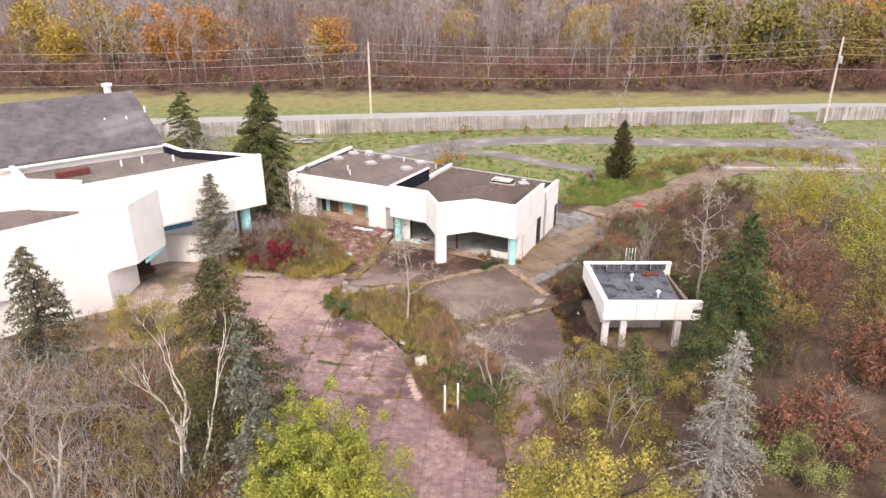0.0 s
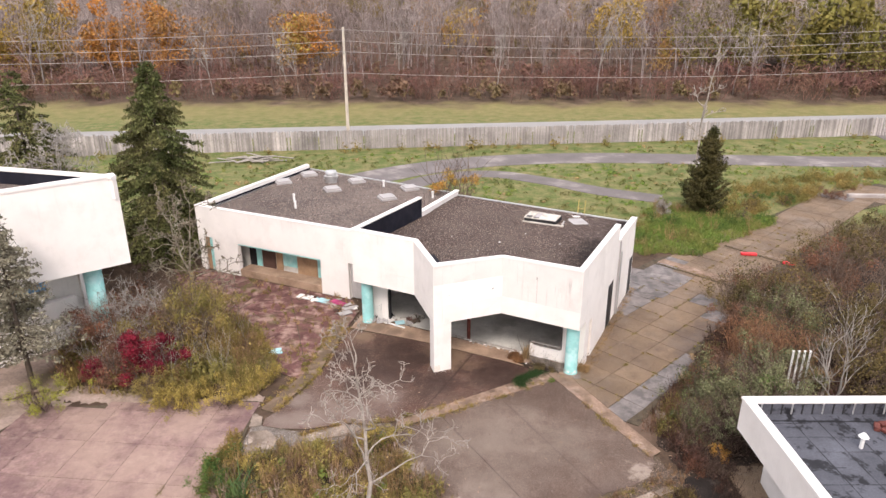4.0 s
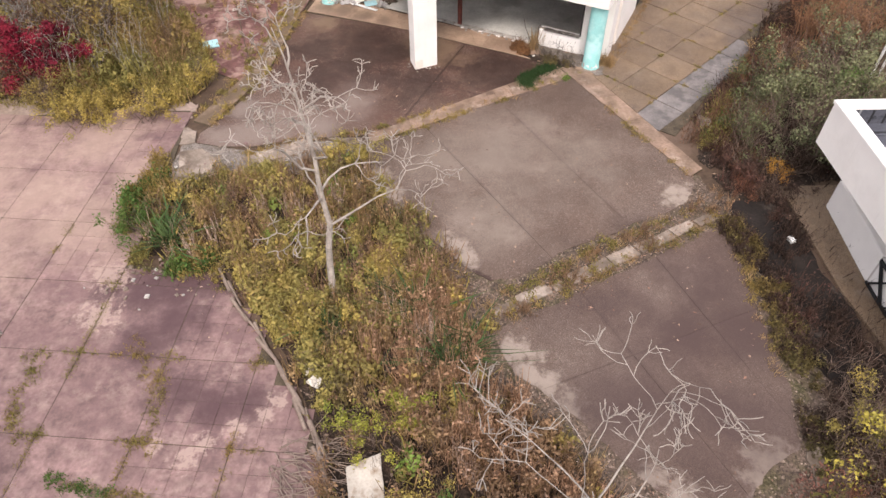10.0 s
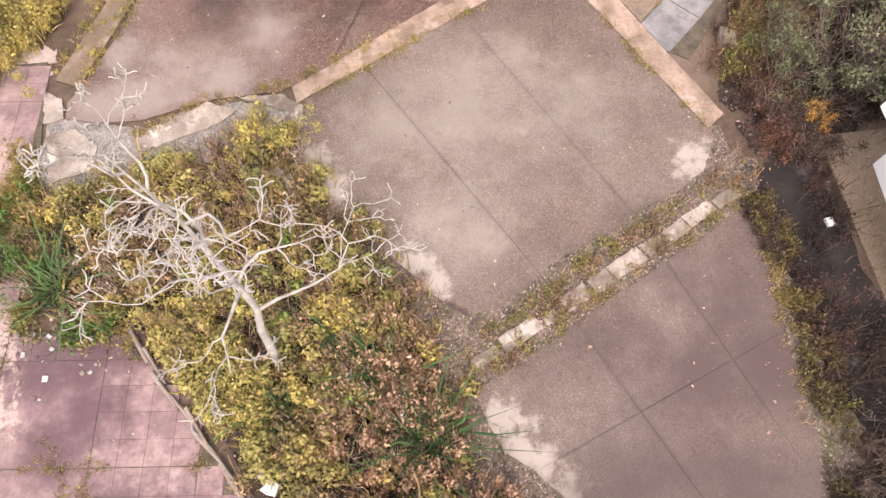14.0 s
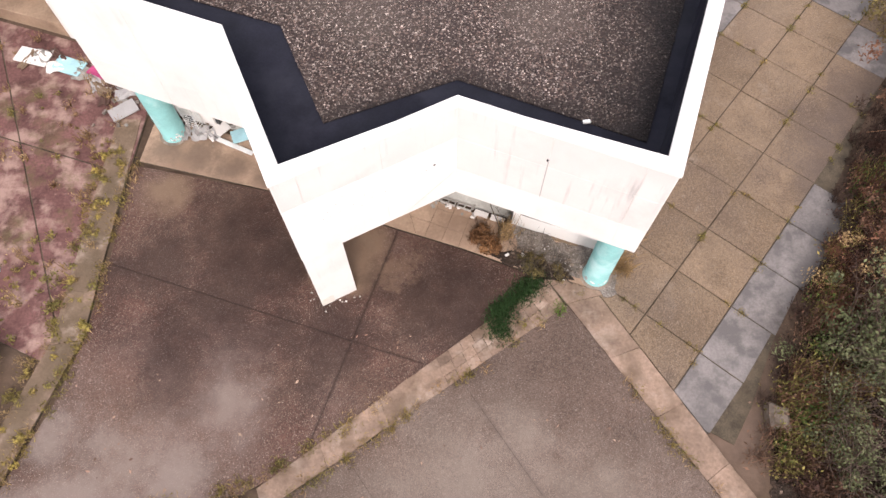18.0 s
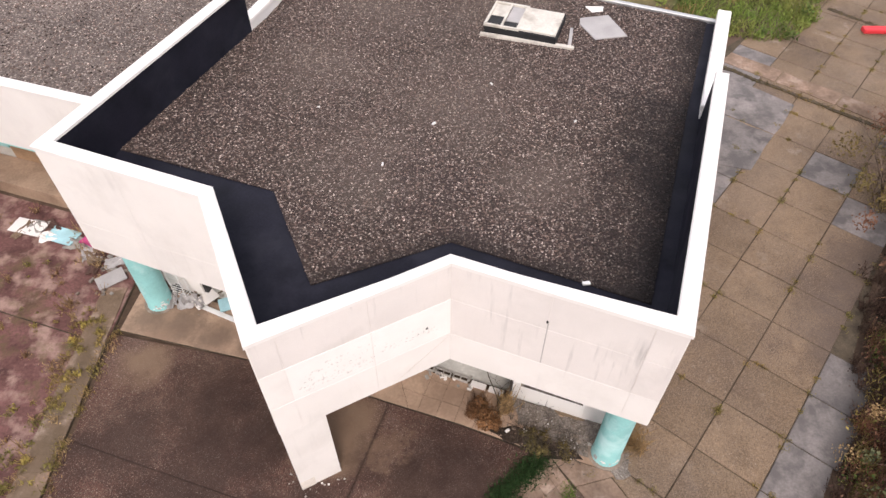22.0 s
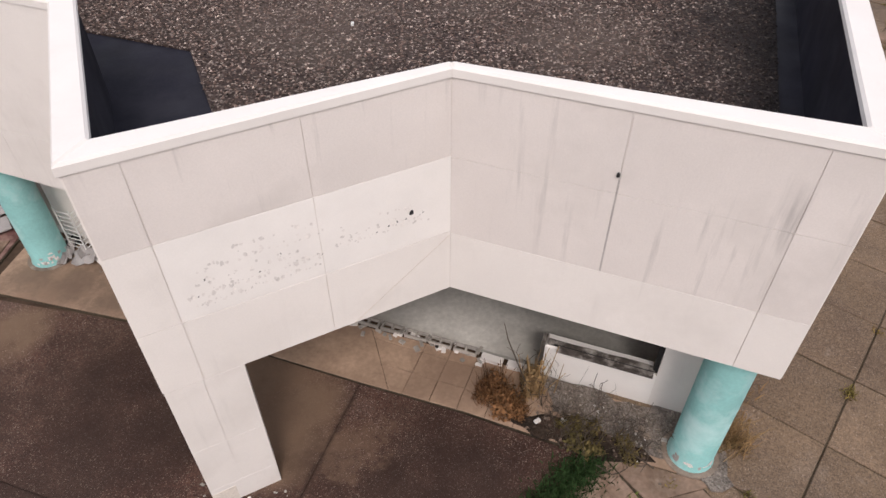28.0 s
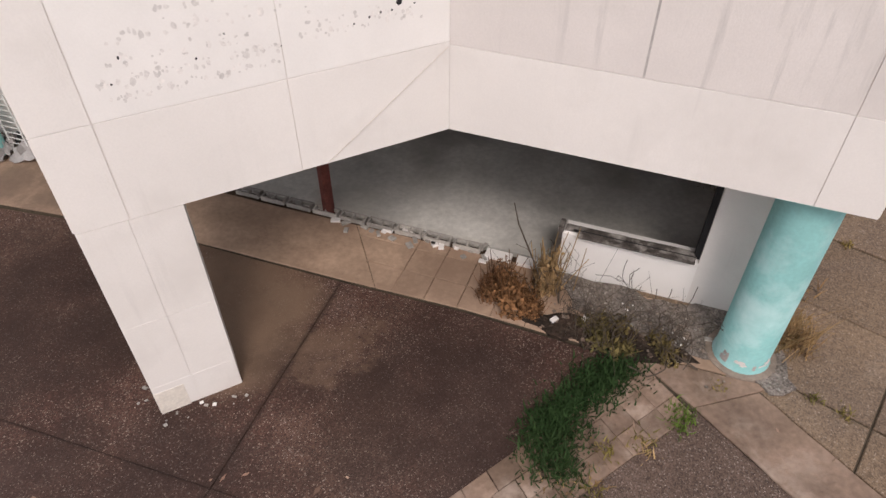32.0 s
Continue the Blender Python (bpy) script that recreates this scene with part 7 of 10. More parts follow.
bare_kinds = [make_bare(rw, 12.0) for _ in range(7)]
far_kinds = [make_far(rw, 12.0) for _ in range(6)]
crown_kinds = [make_crown(rw, 11.0) for _ in range(6)]
full_kinds = [make_crown(rw, 11.0, 3200, 0.34) for _ in range(4)]
ridge_kinds = [make_crown(rw, 11.0, 900, 0.55) for _ in range(4)]
brush_kinds = [make_crown(rw, 3.2, 110, 0.5) for _ in range(5)]
twig_kinds = []
for _ in range(5):
    segs, tips = [], []
    for s in range(6):
        limbs(rw, (*(rw.normal(size=2) * 0.6), 0), (rw.normal() * 0.5, rw.normal() * 0.5, 1), 3.0 * rw.uniform(0.6, 1.1), 0.03, 1, 0.5, (2, 3), 0.2, 0.55, 0.1, segs, tips)
    tv, tq = tubes(segs, 3)
    tips = np.array(tips)
    c = tips[rw.integers(0, len(tips), 50)] + rw.normal(size=(50, 3)) * 0.35
    twig_kinds.append(join_np([(tv, tq), leaves(rw, c, 0.9, -0.8, 0.07)]))
v, q = plant(rw, bare_kinds, wood_places(620, 139, 180), 0.7, 1.15)
stuff("bare_woods", mesh_np("bare_woods", v, None, q), WOODTWIG, "leafless grey-brown autumn woodland on a hillside", "woodland")
v, q = plant(rw, far_kinds, wood_places(1700, 172, 440, 0.8), 0.7, 1.15)
stuff("far_bare_woods", mesh_np("far_bare_woods", v, None, q), WOODTWIG, "leafless grey-brown woodland high on the hillside", "woodland")
amber_at = np.concatenate([wood_places(26, 140, 200), wood_places(60, 190, 430), np.array([(-55, 146), (-53, 149), (-57, 150), (-24, 141), (81, 148), (85, 151), (88, 146), (79, 155), (-45, 160), (5, 170)])])
gold_at = np.concatenate([wood_places(8, 140, 200, 1.0, -0.1), wood_places(30, 138, 180, 1.0, 0.45), wood_places(210, 220, 430, 1.0, -0.1), np.array([(-79, 147), (-77, 150), (-81, 152), (-80, 145), (-24.5, 143), (20, 200), (26, 215), (60, 210)])])
olive_at = np.concatenate([wood_places(110, 139, 185, 1.0, 0.26), wood_places(420, 210, 440, 1.0, -0.35), wood_places(60, 180, 430)])
for nm, mat, places, lo_, hi_, lab in (("amber_woods", WOODRUST, amber_at, 0.7, 1.1, "scattered orange autumn trees in the wood"), ("golden_woods", WOODGOLD, gold_at, 0.75, 1.2, "scattered golden autumn trees in the wood"),
                                       ("olive_woods", WOODGREEN, olive_at, 0.8, 1.3, "dull green autumn trees on the ridge"),
                                       ("green_ridge_trees", RIDGEGREEN, np.concatenate([np.column_stack([rw.uniform(-165, 10, 30), rw.uniform(405, 436, 30)]), np.column_stack([rw.uniform(10, 130, 40), rw.uniform(250, 420, 40)]), np.column_stack([rw.uniform(52, 100, 34), rw.uniform(141, 165, 34)]), np.column_stack([rw.uniform(70, 210, 50), rw.uniform(165, 300, 50)])]), 0.9, 1.35, "dull green trees on the hill"),
                                       ("golden_ridge_trees", WOODGOLD, np.column_stack([rw.uniform(10, 100, 36), rw.uniform(210, 330, 36)]), 1.0, 1.4, "golden trees high on the hill"),
                                       ("yellow_edge_trees", WOODGOLD, np.array([(-84, 148), (-80, 146), (-88, 150), (-73, 152), (96, 150), (101, 147), (30, 146)]), 1.15, 1.45, "large yellow trees at the wood's edge"),
                                       ("orange_edge_trees", OAK, np.array([(-56, 149), (-52, 151), (-61, 150), (-23, 143), (86, 149), (90, 152), (94, 146)]), 1.0, 1.35, "large orange trees at the wood's edge")):
    v, q = plant(rw, full_kinds if "edge" in nm else ridge_kinds if "ridge" in nm else crown_kinds, places, lo_, hi_)
    stuff(nm, mesh_np(nm, v, None, q), mat, lab, "woodland")
v, q = plant(rw, [(bv, bq) for bv, bq in bare_kinds[:4]], np.array([(-38.0, 137.0), (-25.5, 136.5), (-24.0, 137.2), (9.0, 136.4), (25.5, 137.0), (-66.0, 137.5), (48.0, 137.0), (-8.0, 150.0), (70.0, 141.0)]), 0.75, 1.05)
stuff("birch_edge", mesh_np("birch_edge", v, None, q), GREYTWIG, "pale-trunked birches at the wood's edge", "woodland")
v, q = plant(rw, twig_kinds, np.concatenate([wood_places(620, 131.5, 144), wood_places(380, 144, 190)]), 0.7, 1.5)
stuff("brush_edge", mesh_np("brush_edge", v, None, q), REDTWIG, "red-brown leafless brush along the wood's edge", "brush")
v, q = plant(rw, brush_kinds, np.concatenate([wood_places(120, 131, 138), wood_places(160, 138, 180)]), 0.5, 1.2)
stuff("russet_brush", mesh_np("russet_brush", v, None, q), WOODBRUSH, "russet leafy brush under the bare trees", "brush")

GOLDGREEN = leafy("olive_gold_leaves", (0.38, 0.31, 0.065), (0.25, 0.225, 0.055), 0.4, 0.8)
SPRUCE_SILVER = leafy("silvery_needles", (0.2, 0.205, 0.16), (0.14, 0.15, 0.11))
PINEGREY = leafy("olive_grey_needles", (0.2, 0.185, 0.125), (0.29, 0.265, 0.2))
# ---- trees near the buildings ----
conifer("spruce_tree", -18.1, 66.3, 12.7, 9.8, SPRUCE, 1, "tall dark green spruce beside the shop wing", 44, 2.1, sprig=0.2)
conifer("spruce_tree", -24.6, 63.2, 12.6, 10.5, SPRUCE, 2, "dark green spruce behind the hall", 28, 1.4, sprig=0.21)
leader_tree("bare_tree", -22.7, 62.4, 9.2, GREYTWIG, 3, "leafless silver-grey tree behind the hall", (0.02, 0.0), 4, 0.08, 16, 2.6, 0.2, least=0.014)
conifer("spruce_tree", -18.2, 49.9, 8.4, 5.0, PINEGREY, 4, "sparse grey-green young conifer by the hall", 24, 1.3, sprig=0.17, skirt=0.2, droop=-0.05)
SPRUCE_OLIVE = leafy("olive_spruce_needles", (0.085, 0.085, 0.036), (0.17, 0.14, 0.06), 0.45, 0.8)
conifer("spruce_tree", -10.7, 28.0, 11.0, 9.5, SPRUCE_OLIVE, 5, "ragged olive-green spruce among scrub", 34, 1.5, sprig=0.16)
conifer("spruce_tree", -24.9, 36.2, 8.0, 6.5, SPRUCE_BLUE, 6, "blue-green spruce in front of the hall", 22, 1.1)
conifer("spruce_tree", -8.2, 23.2, 10.6, 3.6, SPRUCE_SILVER, 15, "small silvery spruce in front of scrub", 18, 1.0)
conifer("dead_spruce", 12.5, 24.4, 9.2, 5.2, SPRUCE_GREY, 7, "dead grey spruce with bare drooping boughs", 26, 0.7, sprig=0.16, bark=GREYTWIG, droop=0.35)
SPRUCE_LEAF = leafy("fresh_dark_needles", (0.05, 0.075, 0.026), (0.115, 0.135, 0.05), 0.45, 0.8)
conifer("spruce_tree", 18.2, 36.6, 10.0, 6.6, SPRUCE_LEAF, 8, "feathery dark green conifer behind the kiosk", 34, 1.5, sprig=0.17)
conifer("spruce_tree", 15.2, 33.2, 7.0, 4.8, SPRUCE_LEAF, 18, "smaller dark conifer crowding the kiosk", 28, 1.6, sprig=0.14)
conifer("spruce_tree", 10.5, 31.5, 5.0, 3.6, SPRUCE, 9, "young dark conifer before the kiosk", 16, 1.2)
conifer("cypress_tree", 20.6, 75.2, 6.9, 3.7, CYPRESS, 10, "narrow dense dark green cypress on the lawn", 46, 2.6, droop=-0.6, sprig=0.15, skirt=0.01)
leafy_tree("maple_tree", -5.7, 23.4, 7.0, 6.0, LIME, BARK, 11, "rounded yellow-green broadleaf tree beside the plaza", 70000, 0.12, 0.03, lumps=110, stems=3)
leafy_tree("maple_tree", 4.7, 17.2, 10.2, 7.4, GOLDGREEN, BARK, 12, "broad olive-gold tree in autumn leaf", 70000, 0.12, 0.03, lumps=110, stems=3)
leafy_tree("scrub_tree", 11.4, 33.0, 3.6, 4.0, GOLDGREEN, GREYTWIG, 14, "olive-yellow scrub tree before the kiosk", 6000, 0.065, 0.05, lumps=30, stems=6)
leafy_tree("maple_tree", 8.8, 28.8, 4.8, 4.4, OLIVE, GREYTWIG, 13, "thin brown-leaved sapling clump", 9000, 0.065, 0.1, lumps=24, stems=5)
for i, (x, y, h, w, m, lab) in enumerate(((27.5, 34, 6, 6, RUSSET, "russet-brown tree in the thicket"), (30, 27, 9, 8, AMBER, "orange autumn tree in the thicket"), (32, 40, 9, 8, OLIVE, "olive-brown tree in the thicket"),
                                          (38, 34, 11, 10, AMBER, "amber autumn tree in the thicket"), (36, 48, 12, 10, LIME, "yellow-green autumn tree in the thicket"), (27, 47, 6, 7, RUSSET, "russet-brown scrub tree in the thicket"),
                                          (41, 57, 12, 10, GOLDGREEN, "yellow-green tree near the drive"), (34, 61, 9.5, 7, GOLDGREEN, "thin yellow-leaved tree near the drive"), (22.5, 21, 6.0, 6.5, PALEGREEN, "green-leaved tree in the thicket"), (45, 46, 13, 11, GOLD, "golden tree in the thicket"),
                                          (19.5, 28.5, 4.2, 5.5, RUSSET, "russet scrub tree beside the dead spruce"), (52, 66, 11, 9, GOLDGREEN, "olive tree near the drive"), (22.5, 41, 5, 5, OLIVE, "olive scrub behind the kiosk"))):
    leafy_tree("autumn_tree", x, y, h, w, m, GREYTWIG, 40 + i, lab, 15000, 0.15, 0.04, lumps=70, stems=3, group="thicket trees")
leader_tree("bare_tree", -2.45, 40.6, 7.0, PALEBARK, 31, "leafless pale grey tree in the planting bed", (-0.087, 0.19), 1, 0.1, 13, 2.3, 0.3)
bare_tree("bare_tree", 2.8, 33.0, 5.6, PALEBARK, 66, "leafless pale tree over dark shrubs", 0.85, 4, 0.07, 2, up=0.1, kids=(3, 4), bend=0.22, keep=0.55, lean=(-0.36, 0.26), first=0.62, least=0.007, pieces=7)
bare_tree("bare_tree", 3.4, 32.5, 4.2, PALEBARK, 71, "low leafless pale tree spreading over the pad", 0.95, 4, 0.05, 2, up=0.05, kids=(3, 4), bend=0.26, keep=0.62, lean=(0.5, 0.02), first=0.55, least=0.006, pieces=7)
LICHENBARK = shade("lichened_brown_bark", (0.2, 0.165, 0.12), 0.95, spread=0.35, scale=2.0, fine=14, bump=0.3, tint=(0.36, 0.34, 0.27), tint_scale=1.5)
leader_tree("bare_tree", -13.6, 56.6, 6.8, LICHENBARK, 63, "leafless lichen-grey tree by the wing", (-0.03, 0.02), 2, 0.1, 10, 2.1, 0.25, least=0.017)
bare_tree("bare_shrub", -15.4, 54.2, 3.4, GREYTWIG, 72, "leafless grey twiggy shrub beside the hall", 0.8, 3, 0.03, 9, up=0.15, kids=(3, 5), bend=0.25, keep=0.6, least=0.009, first=0.6, pieces=6)
leader_tree("bare_tree", 17.9, 42.0, 11.4, PALEBARK, 64, "tall leafless pale tree beside the kiosk", (0.0, 0.0), 1, 0.1, 20, 2.0, 0.3, up=0.2)
leader_tree("bare_tree", 21.0, 78.4, 14.8, PALEBARK, 65, "tall leafless pale tree behind the cypress", (0.02, 0.0), 1, 0.12, 12, 1.7, 0.3, depth=2, up=0.5, least=0.026)
bare_tree("bare_tree", 15.8, 48.0, 6.0, GREYTWIG, 66, "leafless grey sapling among bushes", 0.5, 3, 0.07, 2, up=0.25)
bare_tree("bare_tree", -17.5, 23.5, 8.5, PALEBARK, 67, "forked leafless tree with pale bark", 0.7, 4, 0.11, 3, up=0.12, bend=0.22, kids=(3, 4))
bare_tree("birch_tree", -12.4, 26.0, 9.5, WHITEBARK, 68, "slender white-barked birch stems", 0.3, 2, 0.085, 4, up=0.35, first=0.75, keep=0.3)
bare_tree("bare_tree", -22.5, 26.5, 7.0, GREYTWIG, 69, "leafless grey tree in the scrub", 0.7, 4, 0.09, 3, up=0.2)
bare_tree("bare_tree", 6.6, 30.3, 4.5, GREYTWIG, 70, "leafless grey-brown sapling clump", 0.5, 3, 0.05, 5, up=0.25)

BRUSHTWIG = shade("brown_brush_twig", (0.19, 0.135, 0.105), 0.95, spread=0.3, scale=1.5, fine=8, bump=0, island=0.5, tint=(0.1, 0.06, 0.048), tint_scale=0.6)
DEEPGREEN = leafy("deep_green_weed", (0.03, 0.062, 0.02), (0.05, 0.08, 0.03))
# ---- shrubs ----
shrub("red_shrub", -13.5, 50.9, 2.6, 2.3, CRIMSON, BARK, 80, "crimson autumn shrub in the bed", 15000, 0.09, 26)
SH = (
    (-11.8, 53.0, 4.2, 3.7, OLIVE, "olive-brown shrub with drooping twigs"), (-19.8, 39.4, 4.2, 2.6, GOLDGREEN, "yellow-olive leafy shrub before the hall"), (-17.6, 41.2, 2.4, 0.8, OLIVE, "low olive weeds at the plaza's broken edge"), (-18.2, 43.4, 2.2, 0.5, OLIVE, "low olive weeds on bare soil"), (-15.6, 39.4, 2.2, 0.7, OLIVE, "low olive weeds at the plaza's broken edge"), (-18.6, 46.6, 1.2, 0.5, RUSSET, "low rusty weeds on bare soil"), (-12.4, 52.6, 2.8, 2.8, OLIVE, "small olive shrub in the bed"), (-9.7, 52.6, 1.8, 1.3, DRYBROWN, "dry brown shrub at the bed's edge"), (0.7, 67.9, 2.4, 5.6, AMBER, "orange-brown bush against the shop's back wall"),
    (-16.2, 53.0, 2.8, 2.4, RUSSET, "russet-brown shrub in the bed"), (-13.6, 53.9, 2.6, 2.4, RUSSET, "russet-brown shrub in the bed"), (-16.8, 56.4, 3.0, 2.4, RUSSET, "rust-coloured shrub by the hall"), (-17.0, 48.2, 2.4, 1.3, LIME, "green shrub at the bed's edge"),
    (-12.9, 49.4, 2.0, 1.2, OLIVE, "low olive shrub along the bed"), (-11.0, 48.4, 2.8, 0.85, YELLOWWEED, "low yellow shrub along the bed"), (-9.3, 48.7, 2.4, 0.8, YELLOWWEED, "low yellow shrub along the bed"), (-7.9, 50.4, 1.5, 0.9, YELLOWWEED, "low yellow shrub along the bed"), (-14.9, 50.3, 2.2, 1.7, RUSSET, "orange-brown shrub beside the crimson one"),
    (12.9, 47.7, 3.4, 2.6, SAGE, "grey-green bush beside the slab walk"), (11.6, 46.0, 2.8, 2.2, SAGE, "grey-green bush near the kiosk"), (14.2, 49.6, 3.2, 2.2, SAGE, "grey-green bush beside the slab walk"), (16.6, 54.0, 3.8, 2.8, SAGE, "dense green bush beside the slab walk"),
    (15.8, 57.2, 3.0, 2.4, OLIVEDARK, "olive bush beside the slab walk"), (19.0, 57.5, 4.0, 2.8, OLIVEDARK, "olive-brown bush in the thicket"), (18.0, 50.5, 4.0, 2.6, OLIVEDARK, "olive bush in the roadside thicket"), (21.5, 54.0, 4.4, 3.0, OLIVEDARK, "olive bush in the roadside thicket"), (22.5, 60.5, 4.0, 2.8, RUSSET, "russet bush in the roadside thicket"),
    (25.5, 64.0, 4.2, 3.0, OLIVEDARK, "olive bush in the roadside thicket"), (11.1, 48.6, 2.4, 1.8, SAGE, "feathery grey-green bush at the slab edge"), (9.8, 46.3, 1.5, 1.2, SAGE, "small grey-green bush beside the walk"), (13.4, 45.6, 2.8, 2.0, GREEN, "green leafy bush behind the kiosk"), (17.6, 46.0, 3.4, 2.4, OLIVEDARK, "olive bush behind the kiosk"),
    (12.2, 50.0, 2.0, 1.1, STRAW, "dry straw-coloured bush hugging the slab walk"), (12.9, 51.6, 1.8, 1.0, RUSSET, "low rusty bush hugging the slab walk"), (10.3, 47.6, 1.8, 1.2, SAGE, "grey-green bush hugging the slab walk"), (15.0, 54.6, 2.4, 1.7, RUSSET, "russet bush hugging the slab walk"), (17.6, 58.8, 2.8, 2.0, RUSSET, "russet bush hugging the slab walk"),
    (9.4, 45.2, 1.4, 0.7, DARKBRUSH, "low dark brown brush beside the walk"), (9.9, 44.2, 1.5, 0.6, DARKBRUSH, "low dark brown brush beside the kiosk"), (10.8, 45.4, 1.6, 0.9, DARKBRUSH, "low dark brown brush behind the kiosk"), (9.4, 36.0, 1.8, 0.9, DARKBRUSH, "low dark brown brush beside the pad"), (8.6, 34.4, 1.8, 0.8, RUSSET, "low russet brush beside the pad"), (16.8, 50.2, 1.8, 1.2, STRAW, "dry straw-coloured brush in the thicket"),
    (-8.0, 43.4, 1.6, 0.7, GREEN, "low green weeds at the plaza corner"), (0.5, 34.2, 2.2, 1.0, GREEN, "dark green low shrub in the bed"), (1.8, 32.4, 1.8, 0.9, GREEN, "dark green low shrub in the bed"), (0.3, 31.6, 1.6, 0.7, YELLOWWEED, "yellow weeds beside the white posts"), (-3.2, 40.2, 1.2, 0.6, YELLOWWEED, "yellow weeds beside the timber edging"),
    (9.4, 35.2, 2.2, 1.8, GOLDGREEN, "yellow-olive bush before the kiosk"), (11.6, 35.0, 3.0, 2.2, OLIVEDARK, "olive scrub before the kiosk"), (9.3, 37.0, 1.6, 1.0, YELLOWWEED, "yellow bush beside the pad"), (10.0, 32.0, 2.6, 2.0, RUSSET, "russet autumn scrub on rough ground"),
    (1.5, 33.2, 2.6, 1.2, GREEN, "dark green low shrub below the bare tree"), (3.0, 31.8, 2.6, 1.3, GREEN, "dark green low shrub in the bed"), (-0.3, 35.0, 1.5, 0.8, YELLOWWEED, "yellow-green shrub beside the plaza"), (-1.6, 37.0, 1.2, 0.7, LIME, "lime-green shrub beside the plaza"), (-0.7, 37.3, 1.1, 0.7, LIME, "lime-green shrub beside the plaza"),
    (-9.2, 31.4, 2.0, 1.0, LIME, "low lime-green shrub on the plaza's edge"), (-2.0, 45.8, 1.0, 0.9, YELLOWWEED, "yellow shrub at the path's end"), (10.2, 45.0, 0.7, 0.5, AMBER, "small orange-leaved plant beside the kiosk"), (-13.5, 30.0, 4.0, 2.4, OLIVE, "olive scrub beside the plaza edge"), (-16.5, 31.5, 4.0, 2.2, RUSSET, "russet autumn scrub on rough ground"), (-19.5, 29.5, 4.2, 2.2, OLIVE, "olive scrub beside the plaza edge"), (-20.0, 36.0, 3.0, 1.3, OLIVE, "low olive scrub before the hall"),
    (-15.0, 26.0, 4.2, 2.2, OLIVE, "olive scrub beside the plaza edge"), (-23.0, 30.5, 4.0, 2.2, RUSSET, "russet autumn scrub on rough ground"), (6.4, 32.3, 1.8, 0.5, RUSSET, "russet autumn scrub on rough ground"), (5.0, 28.5, 2.4, 0.9, RUSSET, "russet autumn scrub on rough ground"), (15.0, 31.0, 4.0, 2.6, OLIVE, "olive scrub beside the plaza edge"), (17.5, 25.5, 4.0, 2.6, PALEGREEN, "green leafy scrub in the thicket"),
    (19.0, 44.2, 3.6, 2.4, GREEN, "green leafy bush behind the kiosk"), (20.8, 47.2, 4.0, 2.6, OLIVEDARK, "olive bush in the roadside thicket"), (22.8, 44.4, 4.0, 2.8, RUSSET, "russet bush in the roadside thicket"), (24.6, 49.2, 4.4, 3.0, OLIVEDARK, "olive bush in the roadside thicket"), (19.4, 40.6, 3.2, 2.2, GREEN, "green leafy bush behind the kiosk"),
    (21.0, 36.5, 4.4, 3.0, OLIVEDARK, "olive bush in the roadside thicket"), (25.5, 41.5, 4.6, 3.2, RUSSET, "russet bush in the roadside thicket"), (26, 53, 4.8, 3.2, OLIVEDARK, "olive bush in the roadside thicket"), (30, 57, 4.6, 3.0, GOLD, "golden bush in the roadside thicket"), (31, 68, 4.4, 2.6, OLIVEDARK, "olive bush in the roadside thicket"),
)
for i, (x, y, w, h, m, lab) in enumerate(SH):
    shrub("bush", x, y, w, h, m, BRUSHTWIG, 100 + i, lab, int((620 if x < 18 else 380) * w * h + (500 if h > 1.3 else 1300)), (0.085 if x < 18 else 0.11) if h > 1.3 else 0.055, 12 + int(w * 5), 24 + int(w * 8))

# ---- weeds, grass and litter ----
rg = np.random.default_rng(33)
right_scrub_near = [(8.4, 36.5), (10.2, 36.8), (10.1, 44.6), (16, 45), (20, 50), (16, 55), (13.6, 55), (10.8, 50.6), (8.6, 48.2), (8.3, 45.0), (9.3, 43.6)]
bed_poly = [(-5.3, 41.6), (-3.6, 39.1), (-2.5, 36.9), (-1.6, 34.4), (0.4, 32.0), (4.2, 33.8), (4.6, 34.6), (3.1, 36.3), (1.3, 38.0), (1.3, 40.0), (1.0, 41.4), (-0.2, 43.4), (-1.4, 45.2), (-2.6, 46.4), (-5.2, 45.9), (-7.3, 45.3), (-8.2, 44.4), (-7.6, 42.3)]
left_bed = [(-8.2, 49.3), (-7.5, 50.8), (-8.6, 53.4), (-10.5, 56.4), (-14.5, 58.6), (-18.5, 60), (-18.5, 52.5), (-16.4, 49.5), (-12.0, 49.0)]
for nm, poly, n, h, w, mat, lab in (
        ("dry_weeds", bed_poly, 1500, 0.75, 0.012, DRYBROWN, "tall dry brown weeds in the bed"), ("straw_weeds", bed_poly, 900, 0.55, 0.014, STRAW, "straw-coloured dry grass in the bed"),
        ("yellow_weeds", bed_poly, 1500, 0.4, 0.02, YELLOWWEED, "yellowing weeds in the planting bed"), ("bed_grass", bed_poly, 1800, 0.3, 0.015, OLIVE, "dull green weeds in the bed"),
        ("bed_weeds", left_bed, 9000, 0.6, 0.018, OLIVE, "olive weeds in the shrub bed"), ("bed_straw", left_bed, 6000, 0.5, 0.016, STRAW, "straw-coloured weeds in the bed")):
    pts = scatter(rg, poly, n)
    keep = np.array([noise.noise((p[0] * 0.55, p[1] * 0.55, len(nm) * 3.7)) for p in pts]) > (-0.12 if "dry" in nm or "bed" in nm else 0.0)
    keep &= np.hypot(pts[:, 0] + 1.5, pts[:, 1] - 36.05) > 0.6
    v, t, q = blades(rg, pts[keep], h, w, 0.35)
    stuff(nm, mesh_np(nm, v, t, q), mat, lab, "weeds")


